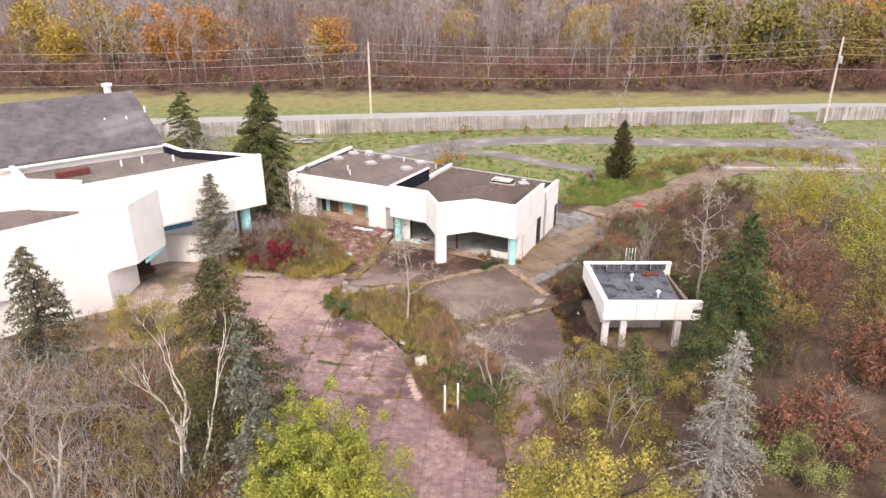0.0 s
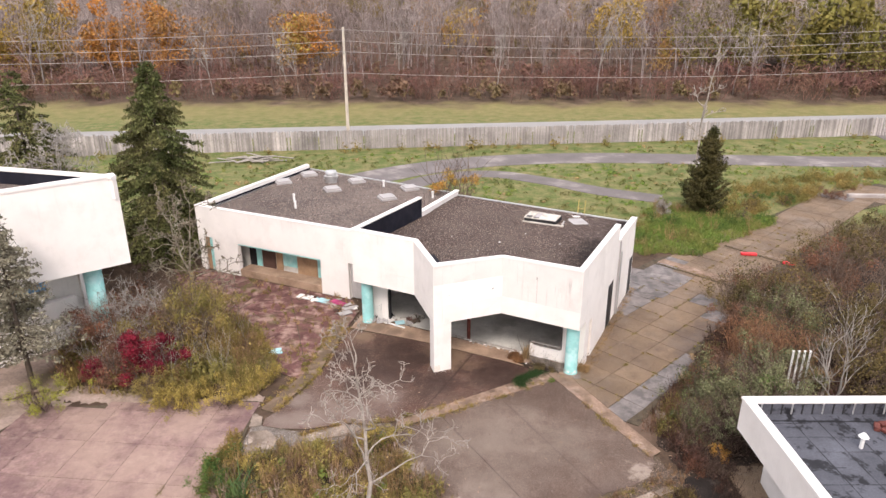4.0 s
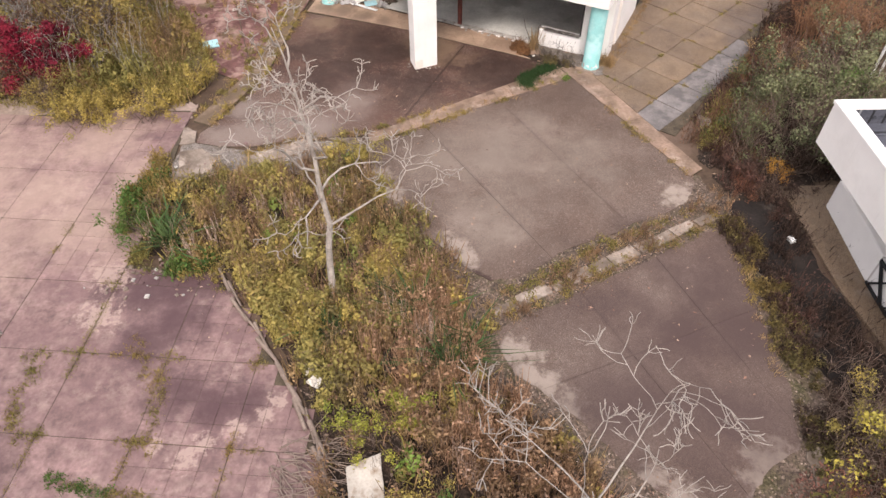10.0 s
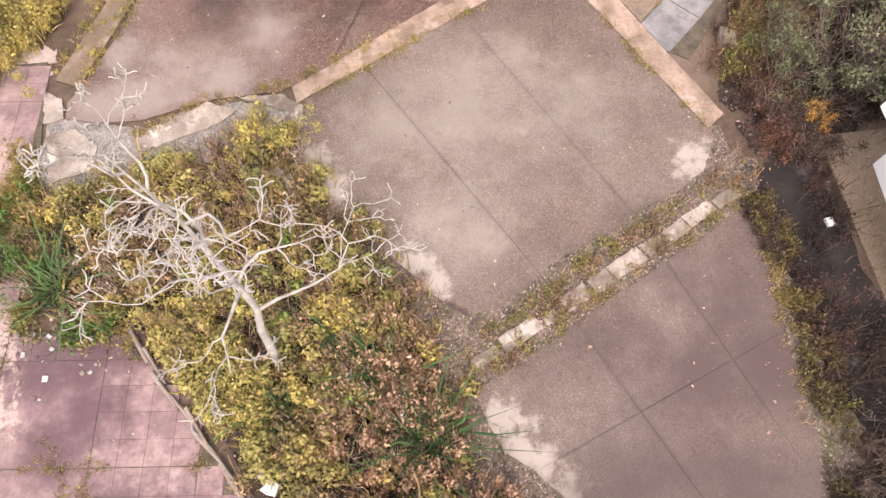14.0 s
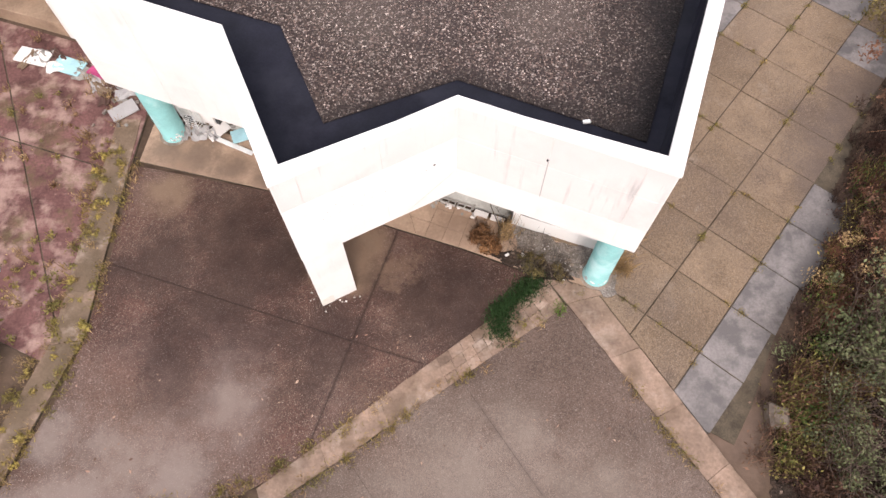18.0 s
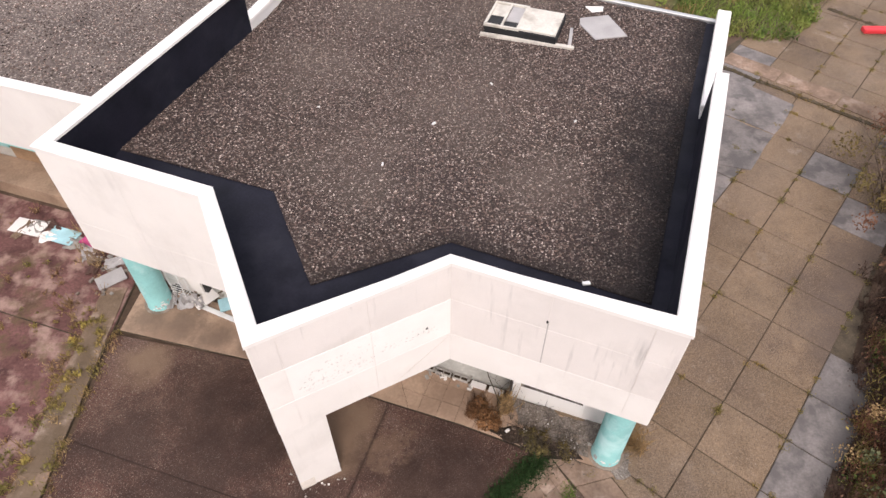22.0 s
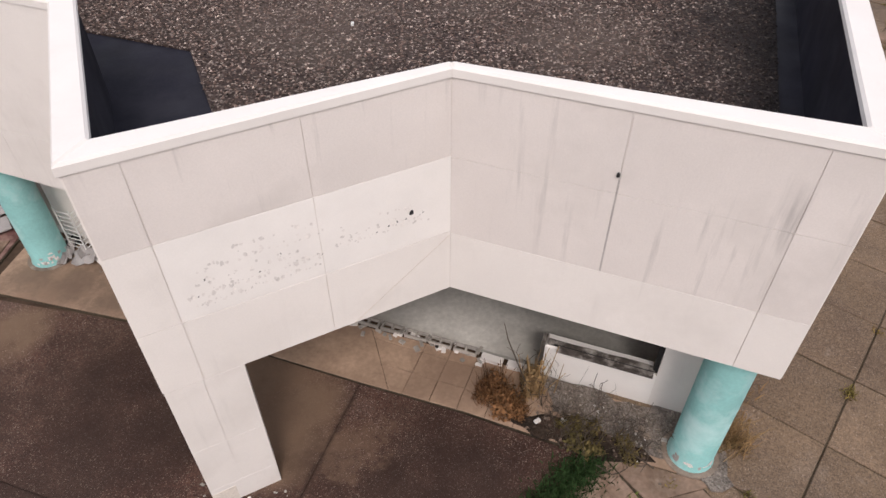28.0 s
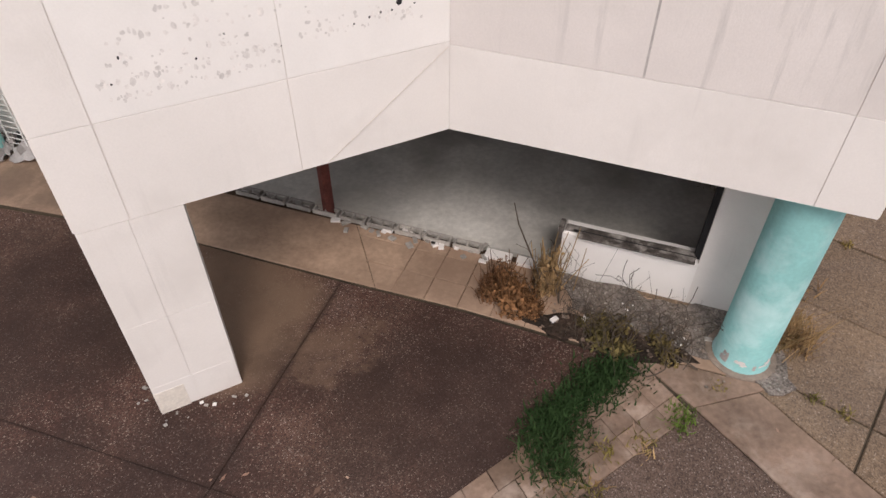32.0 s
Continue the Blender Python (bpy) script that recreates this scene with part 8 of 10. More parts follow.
def herb(rng, h, n, leaf, stalks):
    """A leafy weed clump with upright stalks."""
    c = np.stack([rng.normal(size=n) * h * 0.28, rng.normal(size=n) * h * 0.28, np.abs(rng.normal(size=n)) * h * 0.4 + 0.03], axis=1)
    lv, lq = leaves(rng, c, leaf, -0.3, 0.45)
    segs = []
    for _ in range(stalks):
        b = rng.normal(size=2) * h * 0.15
        e = b + rng.normal(size=2) * h * 0.3
        segs.append((b[0], b[1], 0, e[0], e[1], h * rng.uniform(0.7, 1.3), 0.007, 0.004))
    return join_np([tubes(segs, 3), (lv, lq)])


def herb_bed(name, label, mat, poly, n, h, leaf, count, stalks, cut, seed_z, top=9.0, freq=0.5):
    kinds = [herb(rg, h, count, leaf, stalks) for _ in range(6)]
    pts = scatter(rg, poly, n)
    val = np.array([noise.noise((c[0] * freq, c[1] * freq, seed_z)) for c in pts])
    pts = pts[(val > cut) & (val < top)]
    for cx, cy, r in ((-1.5, 36.05, 0.75), (-2.72, 38.1, 0.4)):
        pts = pts[np.hypot(pts[:, 0] - cx, pts[:, 1] - cy) > r]
    v, q = plant(rg, kinds, pts, 0.5, 1.4)
    v[:, 2] += 0.28
    stuff(name, mesh_np(name, v, None, q), mat, label, "weeds")


SEED = leafy("pale_seed_heads", (0.5, 0.38, 0.31), (0.36, 0.24, 0.18), 0.5)
UPPERBED = [(-7.5, 44.8), (-5.2, 45.7), (-2.4, 46.0), (-0.6, 43.2), (0.3, 41.0), (-1.0, 39.4), (-2.0, 37.4), (-3.4, 39.2), (-5.2, 41.7)]
MIDBED = [(-2.0, 39.6), (-0.4, 41.6), (0.8, 40.8), (1.3, 38.4), (3.2, 36.0), (3.9, 34.8), (1.6, 34.6), (0.4, 36.0), (-1.0, 37.6)]
MUSTARD = leafy("mustard_leaves", (0.37, 0.28, 0.085), (0.25, 0.215, 0.07), 0.45, 1.2)


def leaf_dome(rng, r, h, n, leaf, stalks):
    """A rounded weed: leaves laid over a dome, facing outwards, on upright stalks."""
    u = rng.normal(size=(n, 3))
    u[:, 2] = np.abs(u[:, 2]) + 0.15
    u /= np.linalg.norm(u, axis=1, keepdims=True)
    lump = 1.0 + 0.35 * np.sin(u[:, 0] * 5 + rng.uniform(0, 6)) * np.sin(u[:, 1] * 5 + rng.uniform(0, 6))
    c = u * np.array([r, r, h]) * (lump * rng.uniform(0.55, 1.05, n))[:, None]
    a = np.cross(u, rng.normal(size=(n, 3))) + u * rng.normal(size=(n, 1)) * 0.35
    a /= np.linalg.norm(a, axis=1, keepdims=True)
    b = np.cross(u, a)
    s_ = leaf * rng.uniform(0.5, 1.5, (n, 1))
    lv = np.stack([c - a * s_ * 0.5, c + b * s_ * 0.28, c + a * s_ * 0.5, c - b * s_ * 0.28], axis=1).reshape(-1, 3)
    lq = np.arange(4 * n).reshape(n, 4)
    segs = []
    for _ in range(stalks):
        p = rng.normal(size=2) * r * 0.4
        e = p + rng.normal(size=2) * r * 0.6
        segs.append((p[0], p[1], 0, e[0], e[1], h * rng.uniform(0.8, 1.45), 0.007, 0.004))
    return join_np([tubes(segs, 3), (lv, lq)])


def clump_bed(name, label, mat, poly, n, r, h, leaf, count, stalks, lo, hi, seed_z, freq=0.6):
    """Rounded weeds set in drifts, where a slow noise lies between two levels."""
    kinds = [leaf_dome(rg, r, h, count, leaf, stalks) for _ in range(6)]
    pts = scatter(rg, poly, n)
    val = np.array([noise.noise((c[0] * freq, c[1] * freq, seed_z)) for c in pts])
    pts = pts[(val > lo) & (val < hi)]
    for cx, cy, rad in ((-1.5, 36.05, 0.75), (-2.72, 38.1, 0.4)):
        pts = pts[np.hypot(pts[:, 0] - cx, pts[:, 1] - cy) > rad]
    for line, reach_ in ((OUTER, 2.75), (INNERPATH, 1.7)):
        if len(pts):
            pts = pts[np.min(np.hypot(pts[:, :1] - line[None, :, 0], pts[:, 1:2] - line[None, :, 1]), axis=1) > reach_]
    v, q = plant(rg, kinds, pts, 0.55, 1.35)
    v[:, 2] += 0.28
    stuff(name, mesh_np(name, v, None, q), mat, label, "weeds")


OUTER, INNERPATH = np.array(curve_pts(OUTER_LINE)), np.array(curve_pts(INNER_LINE))
clump_bed("rust_herbs", "rust-brown dead weed clumps in the bed", DRYBROWN, MIDBED, 220, 0.2, 0.5, 0.065, 90, 10, -9, 0.12, 1.7, 0.9)
clump_bed("rust_edge_herbs", "rust-brown dead weed clumps in the bed", DRYBROWN, bed_poly, 260, 0.22, 0.45, 0.065, 90, 10, -9, -0.12, 1.7, 0.6)
clump_bed("straw_herbs", "pale straw weed clumps in the bed", STRAW, bed_poly, 300, 0.17, 0.6, 0.055, 60, 14, -0.3, 0.06, 11.7, 0.7)
clump_bed("yellow_herbs", "yellow weed clumps in the bed", YELLOWWEED, bed_poly, 220, 0.22, 0.42, 0.07, 130, 4, 0.12, 9, 1.7, 0.6)
clump_bed("mustard_herbs", "mustard-yellow leafy weeds in the bed", MUSTARD, UPPERBED, 200, 0.24, 0.5, 0.075, 150, 4, 0.05, 9, 5.2, 0.7)
clump_bed("upper_olive_herbs", "olive leafy weeds in the bed", OLIVE, UPPERBED, 360, 0.24, 0.5, 0.08, 140, 5, -0.25, 0.12, 5.2, 0.7)
clump_bed("upper_dark_herbs", "dark olive weeds in the bed", OLIVEDARK, UPPERBED, 260, 0.24, 0.45, 0.08, 130, 5, -9, -0.1, 5.2, 0.7)
clump_bed("upper_rust_herbs", "brown dead weeds among the olive", DRYBROWN, UPPERBED, 170, 0.2, 0.5, 0.06, 90, 9, -9, 9, 8.8, 0.7)
clump_bed("log_side_herbs", "bright yellow weeds along the edging timbers", YELLOWWEED, [(-5.3, 41.9), (-3.7, 39.5), (-2.5, 37.6), (-1.7, 38.4), (-2.8, 40.2), (-4.4, 42.4)], 200, 0.2, 0.4, 0.07, 130, 3, -0.2, 9, 2.4, 0.9)
clump_bed("rust_pink_herbs", "rusty pink seed heads in the bed", RUSTPINK, MIDBED, 330, 0.16, 0.6, 0.055, 70, 14, -0.15, 9, 6.6, 0.8)
WEEDEDGE = [(-8.8, 46.4), (-8.9, 44.8), (-8.5, 43.0), (-7.7, 41.7), (-5.5, 41.3), (-5.2, 41.9), (-7.0, 42.7), (-7.6, 44.6), (-8.0, 46.4)]
herb_bed("plaza_corner_olive", "olive weeds creeping over the plaza's corner", OLIVE, WEEDEDGE, 260, 0.32, 0.06, 60, 4, -0.15, 3.8, 9, 0.9)
herb_bed("plaza_corner_green", "fresh green weeds at the plaza's corner", GREEN, WEEDEDGE, 140, 0.35, 0.08, 70, 3, 0.1, 7.3, 9, 0.9)
clump_bed("olive_herbs", "olive green weed clumps in the bed", OLIVE, bed_poly, 260, 0.24, 0.42, 0.08, 130, 4, 0.08, 9, 4.4, 0.6)
clump_bed("seed_herbs", "pale pinkish dried seed heads", SEED, bed_poly, 160, 0.14, 0.6, 0.05, 40, 12, 0.12, 9, 7.7, 0.6)
clump_bed("green_herbs", "fresh green weed clumps in the bed", GRASS, bed_poly, 130, 0.24, 0.35, 0.09, 120, 3, 0.2, 9, 3.3, 0.6)
herb_bed("shrub_bed_herbs", "mixed olive weeds in the shrub bed", OLIVE, left_bed, 500, 0.6, 0.12, 60, 6, -0.2, 2.2)
herb_bed("shrub_bed_yellow", "yellow weeds fringing the shrub bed", YELLOWWEED, [(-12.4, 48.3), (-10, 48.2), (-8.4, 49.2), (-7.8, 51.2), (-8.3, 52.6), (-9.4, 49.9), (-12.4, 49.2)], 200, 0.5, 0.07, 90, 4, -0.05, 3.2)
herb_bed("kiosk_herbs", "dry weeds round the kiosk", DARKBRUSH, right_scrub_near, 1500, 0.34, 0.055, 42, 8, -0.15, 7.1)
herb_bed("kiosk_rust_herbs", "maroon and rust weeds round the kiosk", RUSSET, [(8.2, 44.4), (9.2, 46.8), (11, 46), (11, 44.7), (9.2, 44.0)], 160, 0.25, 0.05, 46, 6, 0.0, 2.7, 9, 0.9)
herb_bed("hall_herbs", "straw and olive weeds before the hall", STRAW, [(-14, 33), (-17.0, 41), (-23.3, 42.8), (-27, 40.6), (-30, 34), (-18, 28)], 500, 0.5, 0.12, 40, 6, -0.1, 8.3)
herb_bed("fore_herbs", "olive and brown weeds in the foreground", OLIVE, [(2.5, 33), (9, 36), (12, 36), (12, 24), (4.5, 20), (3.4, 26)], 420, 0.7, 0.14, 50, 8, -0.2, 5.9)


def tufts(name, label, mat, places, n, r, h, w):
    """Clumps of grass round a list of places."""
    pts = np.concatenate([np.array(p)[None] + rg.normal(size=(n, 2)) * r for p in places])
    v, t, q = blades(rg, pts, h, w, 0.45)
    stuff(name, mesh_np(name, v, t, q), mat, label, "grass")


MOULD = shade("dark_leaf_mould", (0.042, 0.029, 0.021), 1.0, spread=0.5, scale=3.0, fine=14, bump=0.8, tint=(0.1, 0.062, 0.045), tint_scale=1.4, tint_lo=0.5, tint_hi=0.66, speck=(0.24, 0.17, 0.13), speck_scale=22, speck_amount=0.1, speck_depth=0.8, dist=0.03)
tagged(part("bed_mould", prism(shrink(bed_poly, 0.1), -0.056, -0.036), MOULD), "dark leaf mould under the bed's weeds", "soil", "", "structure")
tagged(part("scrub_mould", prism(ragged([(8.75, 36.6), (10.3, 37.0), (10.1, 44.6), (16, 45), (24, 52), (30, 66), (26, 67.4), (20.2, 61.6), (14.0, 54.6), (11.2, 50.2), (9.3, 47.6), (8.4, 46.6), (8.7, 44.4), (9.2, 43.6), (9.0, 40.0)], rngp, 0.3), -0.056, -0.034), MOULD), "dark leaf mould under the roadside scrub", "soil", "", "structure")


def brambles(name, label, mat, poly, n, h, r=0.006, clear=None):
    """A tangle of thin arching stems that spring from many roots and fall over."""
    segs = []
    for x, y in scatter(rg, poly, n):
        for _ in range(rg.integers(3, 6)):
            a = rg.uniform(0, 6.283)
            L = h * rg.uniform(0.6, 1.5)
            out_ = L * rg.uniform(0.35, 0.9)
            p = np.array([x, y, 0.0])
            for k in range(5):
                f = (k + 1) / 5
                q_ = np.array([x + math.cos(a) * out_ * f ** 1.5, y + math.sin(a) * out_ * f ** 1.5, L * math.sin(2.1 * f) / 1.0]) + rg.normal(size=3) * 0.04
                q_[2] = max(0.02, q_[2])
                segs.append((*p, *q_, r * (1.1 - 0.15 * k), r * (1.0 - 0.16 * k)))
                if k > 1 and rg.random() < 0.6:
                    e = q_ + rg.normal(size=3) * 0.16 + np.array([0, 0, 0.06])
                    segs.append((*q_, *e, r * 0.5, r * 0.3))
                p = q_
                a += rg.normal() * 0.25
    v, q = tubes(segs, 3)
    stuff(name, mesh_np(name, v, None, q), mat, label, "brush")


KIOSKSIDE = [(8.6, 44.6), (9.0, 46.4), (10.4, 48.2), (13.4, 52.0), (17.5, 57.0), (19, 55), (15, 47.4), (13.6, 45.2), (10.2, 44.8)]
RUSTCANE = shade("rust_brown_cane", (0.3, 0.155, 0.085), 0.9, spread=0.3, scale=2, fine=8, bump=0, island=0.4)
RUSTPATCH = [(13.0, 51.9), (13.9, 53.2), (15.8, 53.0), (17.2, 51.6), (15.6, 50.9), (13.8, 51.2)]
brambles("scrub_brambles", "tangled brown bramble stems beside the slab walk", BRUSHTWIG, KIOSKSIDE, 150, 1.1)
brambles("rust_brambles", "arching rust-brown bramble canes", RUSTCANE, RUSTPATCH, 90, 1.5, 0.009)
brambles("pad_brambles", "tangled brown bramble stems beside the pad", BRUSHTWIG, [(8.6, 38.0), (9.6, 38.6), (10.4, 37.0), (11.5, 33.0), (8.8, 31.5), (8.0, 34.0), (7.9, 35.6)], 120, 0.8)
brambles("thicket_brambles", "tangled brown brush in the roadside thicket", BRUSHTWIG, [(17, 45), (14.5, 38), (13, 30), (19, 26), (28, 36), (30, 52), (34, 64), (26, 66), (20, 58)], 260, 2.0, 0.011)
brambles("fore_brambles", "grey leafless brush in rough ground", GREYTWIG, [(-12, 21), (-10.5, 25), (-15.5, 33), (-18, 36), (-27, 36), (-30, 26), (-22, 19)], 300, 1.8, 0.01)
brambles("bed_brambles", "dry brown stems in the planting bed", BRUSHTWIG, bed_poly, 160, 0.6, 0.005)
RUSTWEED = leafy("rusty_dry_weed", (0.22, 0.11, 0.05), (0.15, 0.075, 0.042), 0.6, 2.0)
LAWNWEED = leafy("dull_lawn_weed", (0.14, 0.165, 0.05), (0.19, 0.18, 0.07), 0.3, 0.4)
LAWN = [(-22, 76), (-8, 79), (1, 71), (12, 66), (26, 78), (44, 86), (60, 92), (60, 104), (0, 97.5), (-40, 93), (-40, 82)]
clump_bed("lawn_tufts", "rough green tufts in the lawn", GRASS, LAWN, 1500, 0.3, 0.16, 0.16, 26, 2, 0.0, 9, 2.9, 0.15)
clump_bed("lawn_weeds", "dull olive weeds in the lawn", LAWNWEED, LAWN, 1100, 0.3, 0.2, 0.16, 26, 3, -9, 0.02, 2.9, 0.15)
clump_bed("lawn_straw", "pale dry tufts in the lawn", STRAW, LAWN, 420, 0.25, 0.2, 0.13, 22, 5, -0.1, 9, 8.3, 0.2)
SEDGE = leafy("dark_sedge", (0.045, 0.085, 0.028), (0.085, 0.125, 0.045))
for x, y, big in ((0.44, 38.7, 1.0), (0.7, 38.95, 0.7), (-0.31, 40.1, 0.9), (-1.18, 40.8, 0.6), (-7.1, 42.75, 0.9), (-2.5, 39.7, 0.55), (-0.05, 39.4, 0.6)):
    v, t, q = blades(rg, rg.normal(size=(130, 2)) * 0.07, 0.8 * big, 0.032, 0.85)
    clump = part("sedge_clump", mesh_np("sedge_clump", v, t, q), SEDGE)
    clump.location = (x, y, 0)
    tagged(clump, "arching dark green sedge clump in the bed", "plant", "sedge clumps in the bed")
v, q = plant(rg, [leaf_dome(rg, 0.24, 0.55, 170, 0.07, 5) for _ in range(5)], np.concatenate([np.array(c_) + rg.normal(size=(k_, 2)) * r_ for c_, k_, r_ in (((-3.75, 40.4), 12, 0.3), ((-3.0, 39.4), 12, 0.28), ((-2.3, 38.6), 6, 0.2), ((-1.2, 42.1), 10, 0.3), ((-0.9, 41.4), 8, 0.25), ((-3.1, 46.0), 8, 0.25), ((-6.3, 44.0), 8, 0.3), ((-1.9, 40.0), 6, 0.3))]), 0.55, 1.2)
v[:, 2] += 0.28
stuff("bright_weeds", mesh_np("bright_weeds", v, None, q), YELLOWWEED, "bright yellow leafy weeds in the bed", "weeds")
clump_bed("terrace_band_weeds", "olive weeds along the terrace band", OLIVE, [(-5.7, 56.6), (-5.0, 56.6), (-5.75, 51.0), (-7.1, 48.0), (-7.8, 48.3), (-6.6, 51.0)], 60, 0.12, 0.12, 0.05, 60, 4, -0.1, 9, 3.1, 1.2)
clump_bed("terrace_band_straw", "straw weeds along the terrace band", YELLOWWEED, [(-5.9, 56.0), (-5.1, 56.2), (-5.7, 51.0), (-7.0, 48.0), (-7.9, 48.3), (-6.7, 51.0)], 40, 0.1, 0.14, 0.05, 50, 6, 0.0, 9, 6.1, 1.2)
tufts("porch_weed", "dark green weed patch in the paving", DEEPGREEN, [(3.35, 50.35), (3.6, 50.65), (3.9, 50.85), (4.1, 51.0), (3.4, 50.1), (3.5, 50.5), (4.35, 51.1)], 650, 0.14, 0.11, 0.01)
tufts("band_weed", "small green weed at the band", GRASS, [(4.75, 50.4), (4.85, 50.5)], 120, 0.07, 0.08, 0.008)
clump_bed("dry_porch_weed", "dry orange-brown weeds against the sill", RUSTWEED, [(2.85, 52.45), (3.2, 52.75), (3.6, 52.6), (3.9, 52.1), (3.5, 52.0), (3.2, 52.25)], 15, 0.16, 0.3, 0.05, 260, 16, -9, 9, 1.1)
clump_bed("straw_porch_weed", "straw-coloured weeds against the knee wall", STRAW, [(3.6, 52.75), (3.95, 52.55), (3.95, 52.25), (3.65, 52.35)], 6, 0.14, 0.45, 0.04, 160, 14, -9, 9, 1.4)
clump_bed("dark_porch_weed", "dark trampled weeds beside the knee wall", OLIVEDARK, [(3.9, 52.1), (4.4, 51.9), (5.0, 51.4), (5.2, 51.15), (4.6, 51.25), (4.1, 51.6)], 12, 0.14, 0.14, 0.05, 160, 8, -9, 9, 2.4)
brambles("porch_twigs", "dead twigs and canes on the porch's broken edge", BARK, [(3.2, 52.5), (3.9, 52.2), (4.7, 51.75), (5.3, 51.35), (5.1, 51.05), (4.2, 51.35), (3.5, 51.85)], 17, 0.38, 0.005)
tagged(part("porch_mould", prism(ragged([(3.3, 52.1), (3.9, 52.0), (4.5, 51.75), (5.2, 51.35), (5.3, 51.1), (4.7, 51.22), (4.2, 51.4), (3.7, 51.75)], rngp, 0.12), -0.02, 0.029), MOULD), "dark dirt along the porch's broken edge", "soil", "", "structure")
v, q = tubes([(3.85, 52.35, 0.0, 3.72, 52.5, 0.35, 0.014, 0.012), (3.72, 52.5, 0.35, 3.55, 52.85, 0.75, 0.012, 0.01), (3.55, 52.85, 0.75, 3.5, 52.95, 1.0, 0.01, 0.006)], 6)
tagged(part("dead_sapling", mesh_np("dead_sapling", v, None, q), BARK), "thin dark dead sapling leaning by the sill", "sapling")
tufts("column_weed", "dry yellow grass behind the column", STRAW, [(6.2, 51.3), (6.4, 51.45), (6.45, 51.25)], 170, 0.1, 0.4, 0.006)
herb_bed("bed_tall_stalks", "tall dry straw stalks in the planting bed", STRAW, [(-13.2, 49.9), (-9.2, 49.6), (-8.5, 51.2), (-9.2, 53.4), (-11.6, 53.6), (-12.8, 51.6)], 16, 1.25, 0.06, 40, 22, -1.0, 2.2)
clump_bed("bed_tall_olive", "tall olive weeds in the planting bed", OLIVE, [(-13.2, 50.2), (-9.2, 50.0), (-8.7, 51.6), (-9.6, 53.2), (-12.6, 53.8)], 34, 0.4, 1.15, 0.085, 330, 16, -9, 9, 5.2)
clump_bed("bed_tall_rust", "rusty weeds in the planting bed", RUSSET, [(-17.6, 50.6), (-13.8, 49.8), (-9.6, 50.4), (-9.2, 52.6), (-13.0, 55.4), (-17.6, 57.0)], 40, 0.4, 0.9, 0.085, 260, 14, -9, 9, 7.2)
brambles("shrub_bed_stems", "dry grey-brown stems in the shrub bed", GREYTWIG, [(-16.5, 50.6), (-12.0, 49.8), (-9.0, 50.2), (-9.0, 52.8), (-12.0, 55.6), (-16.5, 57.0)], 80, 1.7, 0.007)
WALKSIDE = [(8.0, 46.7), (8.8, 47.7), (11.2, 51.0), (13.2, 53.6), (14.0, 52.6), (11.8, 49.0), (9.6, 46.0)]
herb_bed("walkside_russet", "russet weeds crowding the slab walk", RUSSET, WALKSIDE, 260, 0.45, 0.06, 50, 8, -0.2, 21.4, 9, 0.9)
herb_bed("walkside_olive", "olive weeds crowding the slab walk", OLIVE, WALKSIDE, 260, 0.45, 0.06, 60, 4, -0.1, 24.1, 9, 0.9)
herb_bed("walkside_green", "green weeds crowding the slab walk", GREEN, WALKSIDE, 160, 0.4, 0.07, 60, 3, 0.05, 27.8, 9, 0.9)
herb_bed("plaza_far_weeds", "olive weeds over broken paving", OLIVE, [(-17.5, 37.6), (-10.0, 37.2), (-10.2, 39.6), (-16.0, 40.6), (-18.0, 44.4), (-19.0, 44.0)], 240, 0.3, 0.07, 50, 4, 0.02, 5.7, 9, 0.8)
herb_bed("terrace_straw", "sparse straw weeds on the terrace", STRAW, terrace, 260, 0.22, 0.05, 26, 8, 0.0, 3.6, 9, 0.7)
herb_bed("terrace_green", "low olive weeds on the terrace", OLIVE, terrace, 300, 0.14, 0.05, 40, 2, 0.08, 8.6, 9, 0.7)
joint_places, green_places = [], []
for i in range(-3, 3):
    for j in range(-4, 2):
        for k in np.linspace(0, 1, 14):
            for c in (Vector((-6.18, 39.02)) + e1 * (i * S4) + e2 * ((j + k) * S4), Vector((-6.18, 39.02)) + e1 * ((i + k) * S4) + e2 * (j * S4)):
                g = noise.noise((c.x * 0.45, c.y * 0.45, 9.3))
                if inside(tuple(c), plaza) and g > 0.0 and rngp.random() < 0.65:
                    (green_places if g > 0.33 else joint_places).append(tuple(c))
green_places += [(-7.5 + 1.55 * k, 36.04 - 0.3 * k) for k in np.linspace(0, 1, 12)] + [(-6.62 + 0.12 * k, 34.9 + 0.85 * k) for k in np.linspace(0, 1, 10)]
def along(p, q_, n, r):
    return [(p[0] + (q_[0] - p[0]) * f + rg.normal() * r, p[1] + (q_[1] - p[1]) * f + rg.normal() * r) for f in np.linspace(0, 1, n)]


tufts("plaza_green_weeds", "green weeds along a plaza joint", GREEN, along((-6.75, 34.5), (-6.95, 33.4), 16, 0.08) + along((-7.9, 36.1), (-6.6, 35.8), 10, 0.05), 60, 0.07, 0.07, 0.012)
tufts("plaza_olive_weeds", "olive weeds along plaza joints", OLIVE, along((-9.3, 39.2), (-9.0, 37.0), 26, 0.14) + along((-6.6, 35.8), (-5.7, 35.7), 8, 0.04) + along((-6.7, 33.0), (-2.6, 32.2), 36, 0.06) + along((-4.1, 33.9), (-4.8, 34.6), 14, 0.12) + along((-6.2, 38.4), (-6.0, 36.6), 18, 0.12) + along((-7.0, 39.6), (-6.4, 38.2), 12, 0.12), 46, 0.07, 0.05, 0.01)
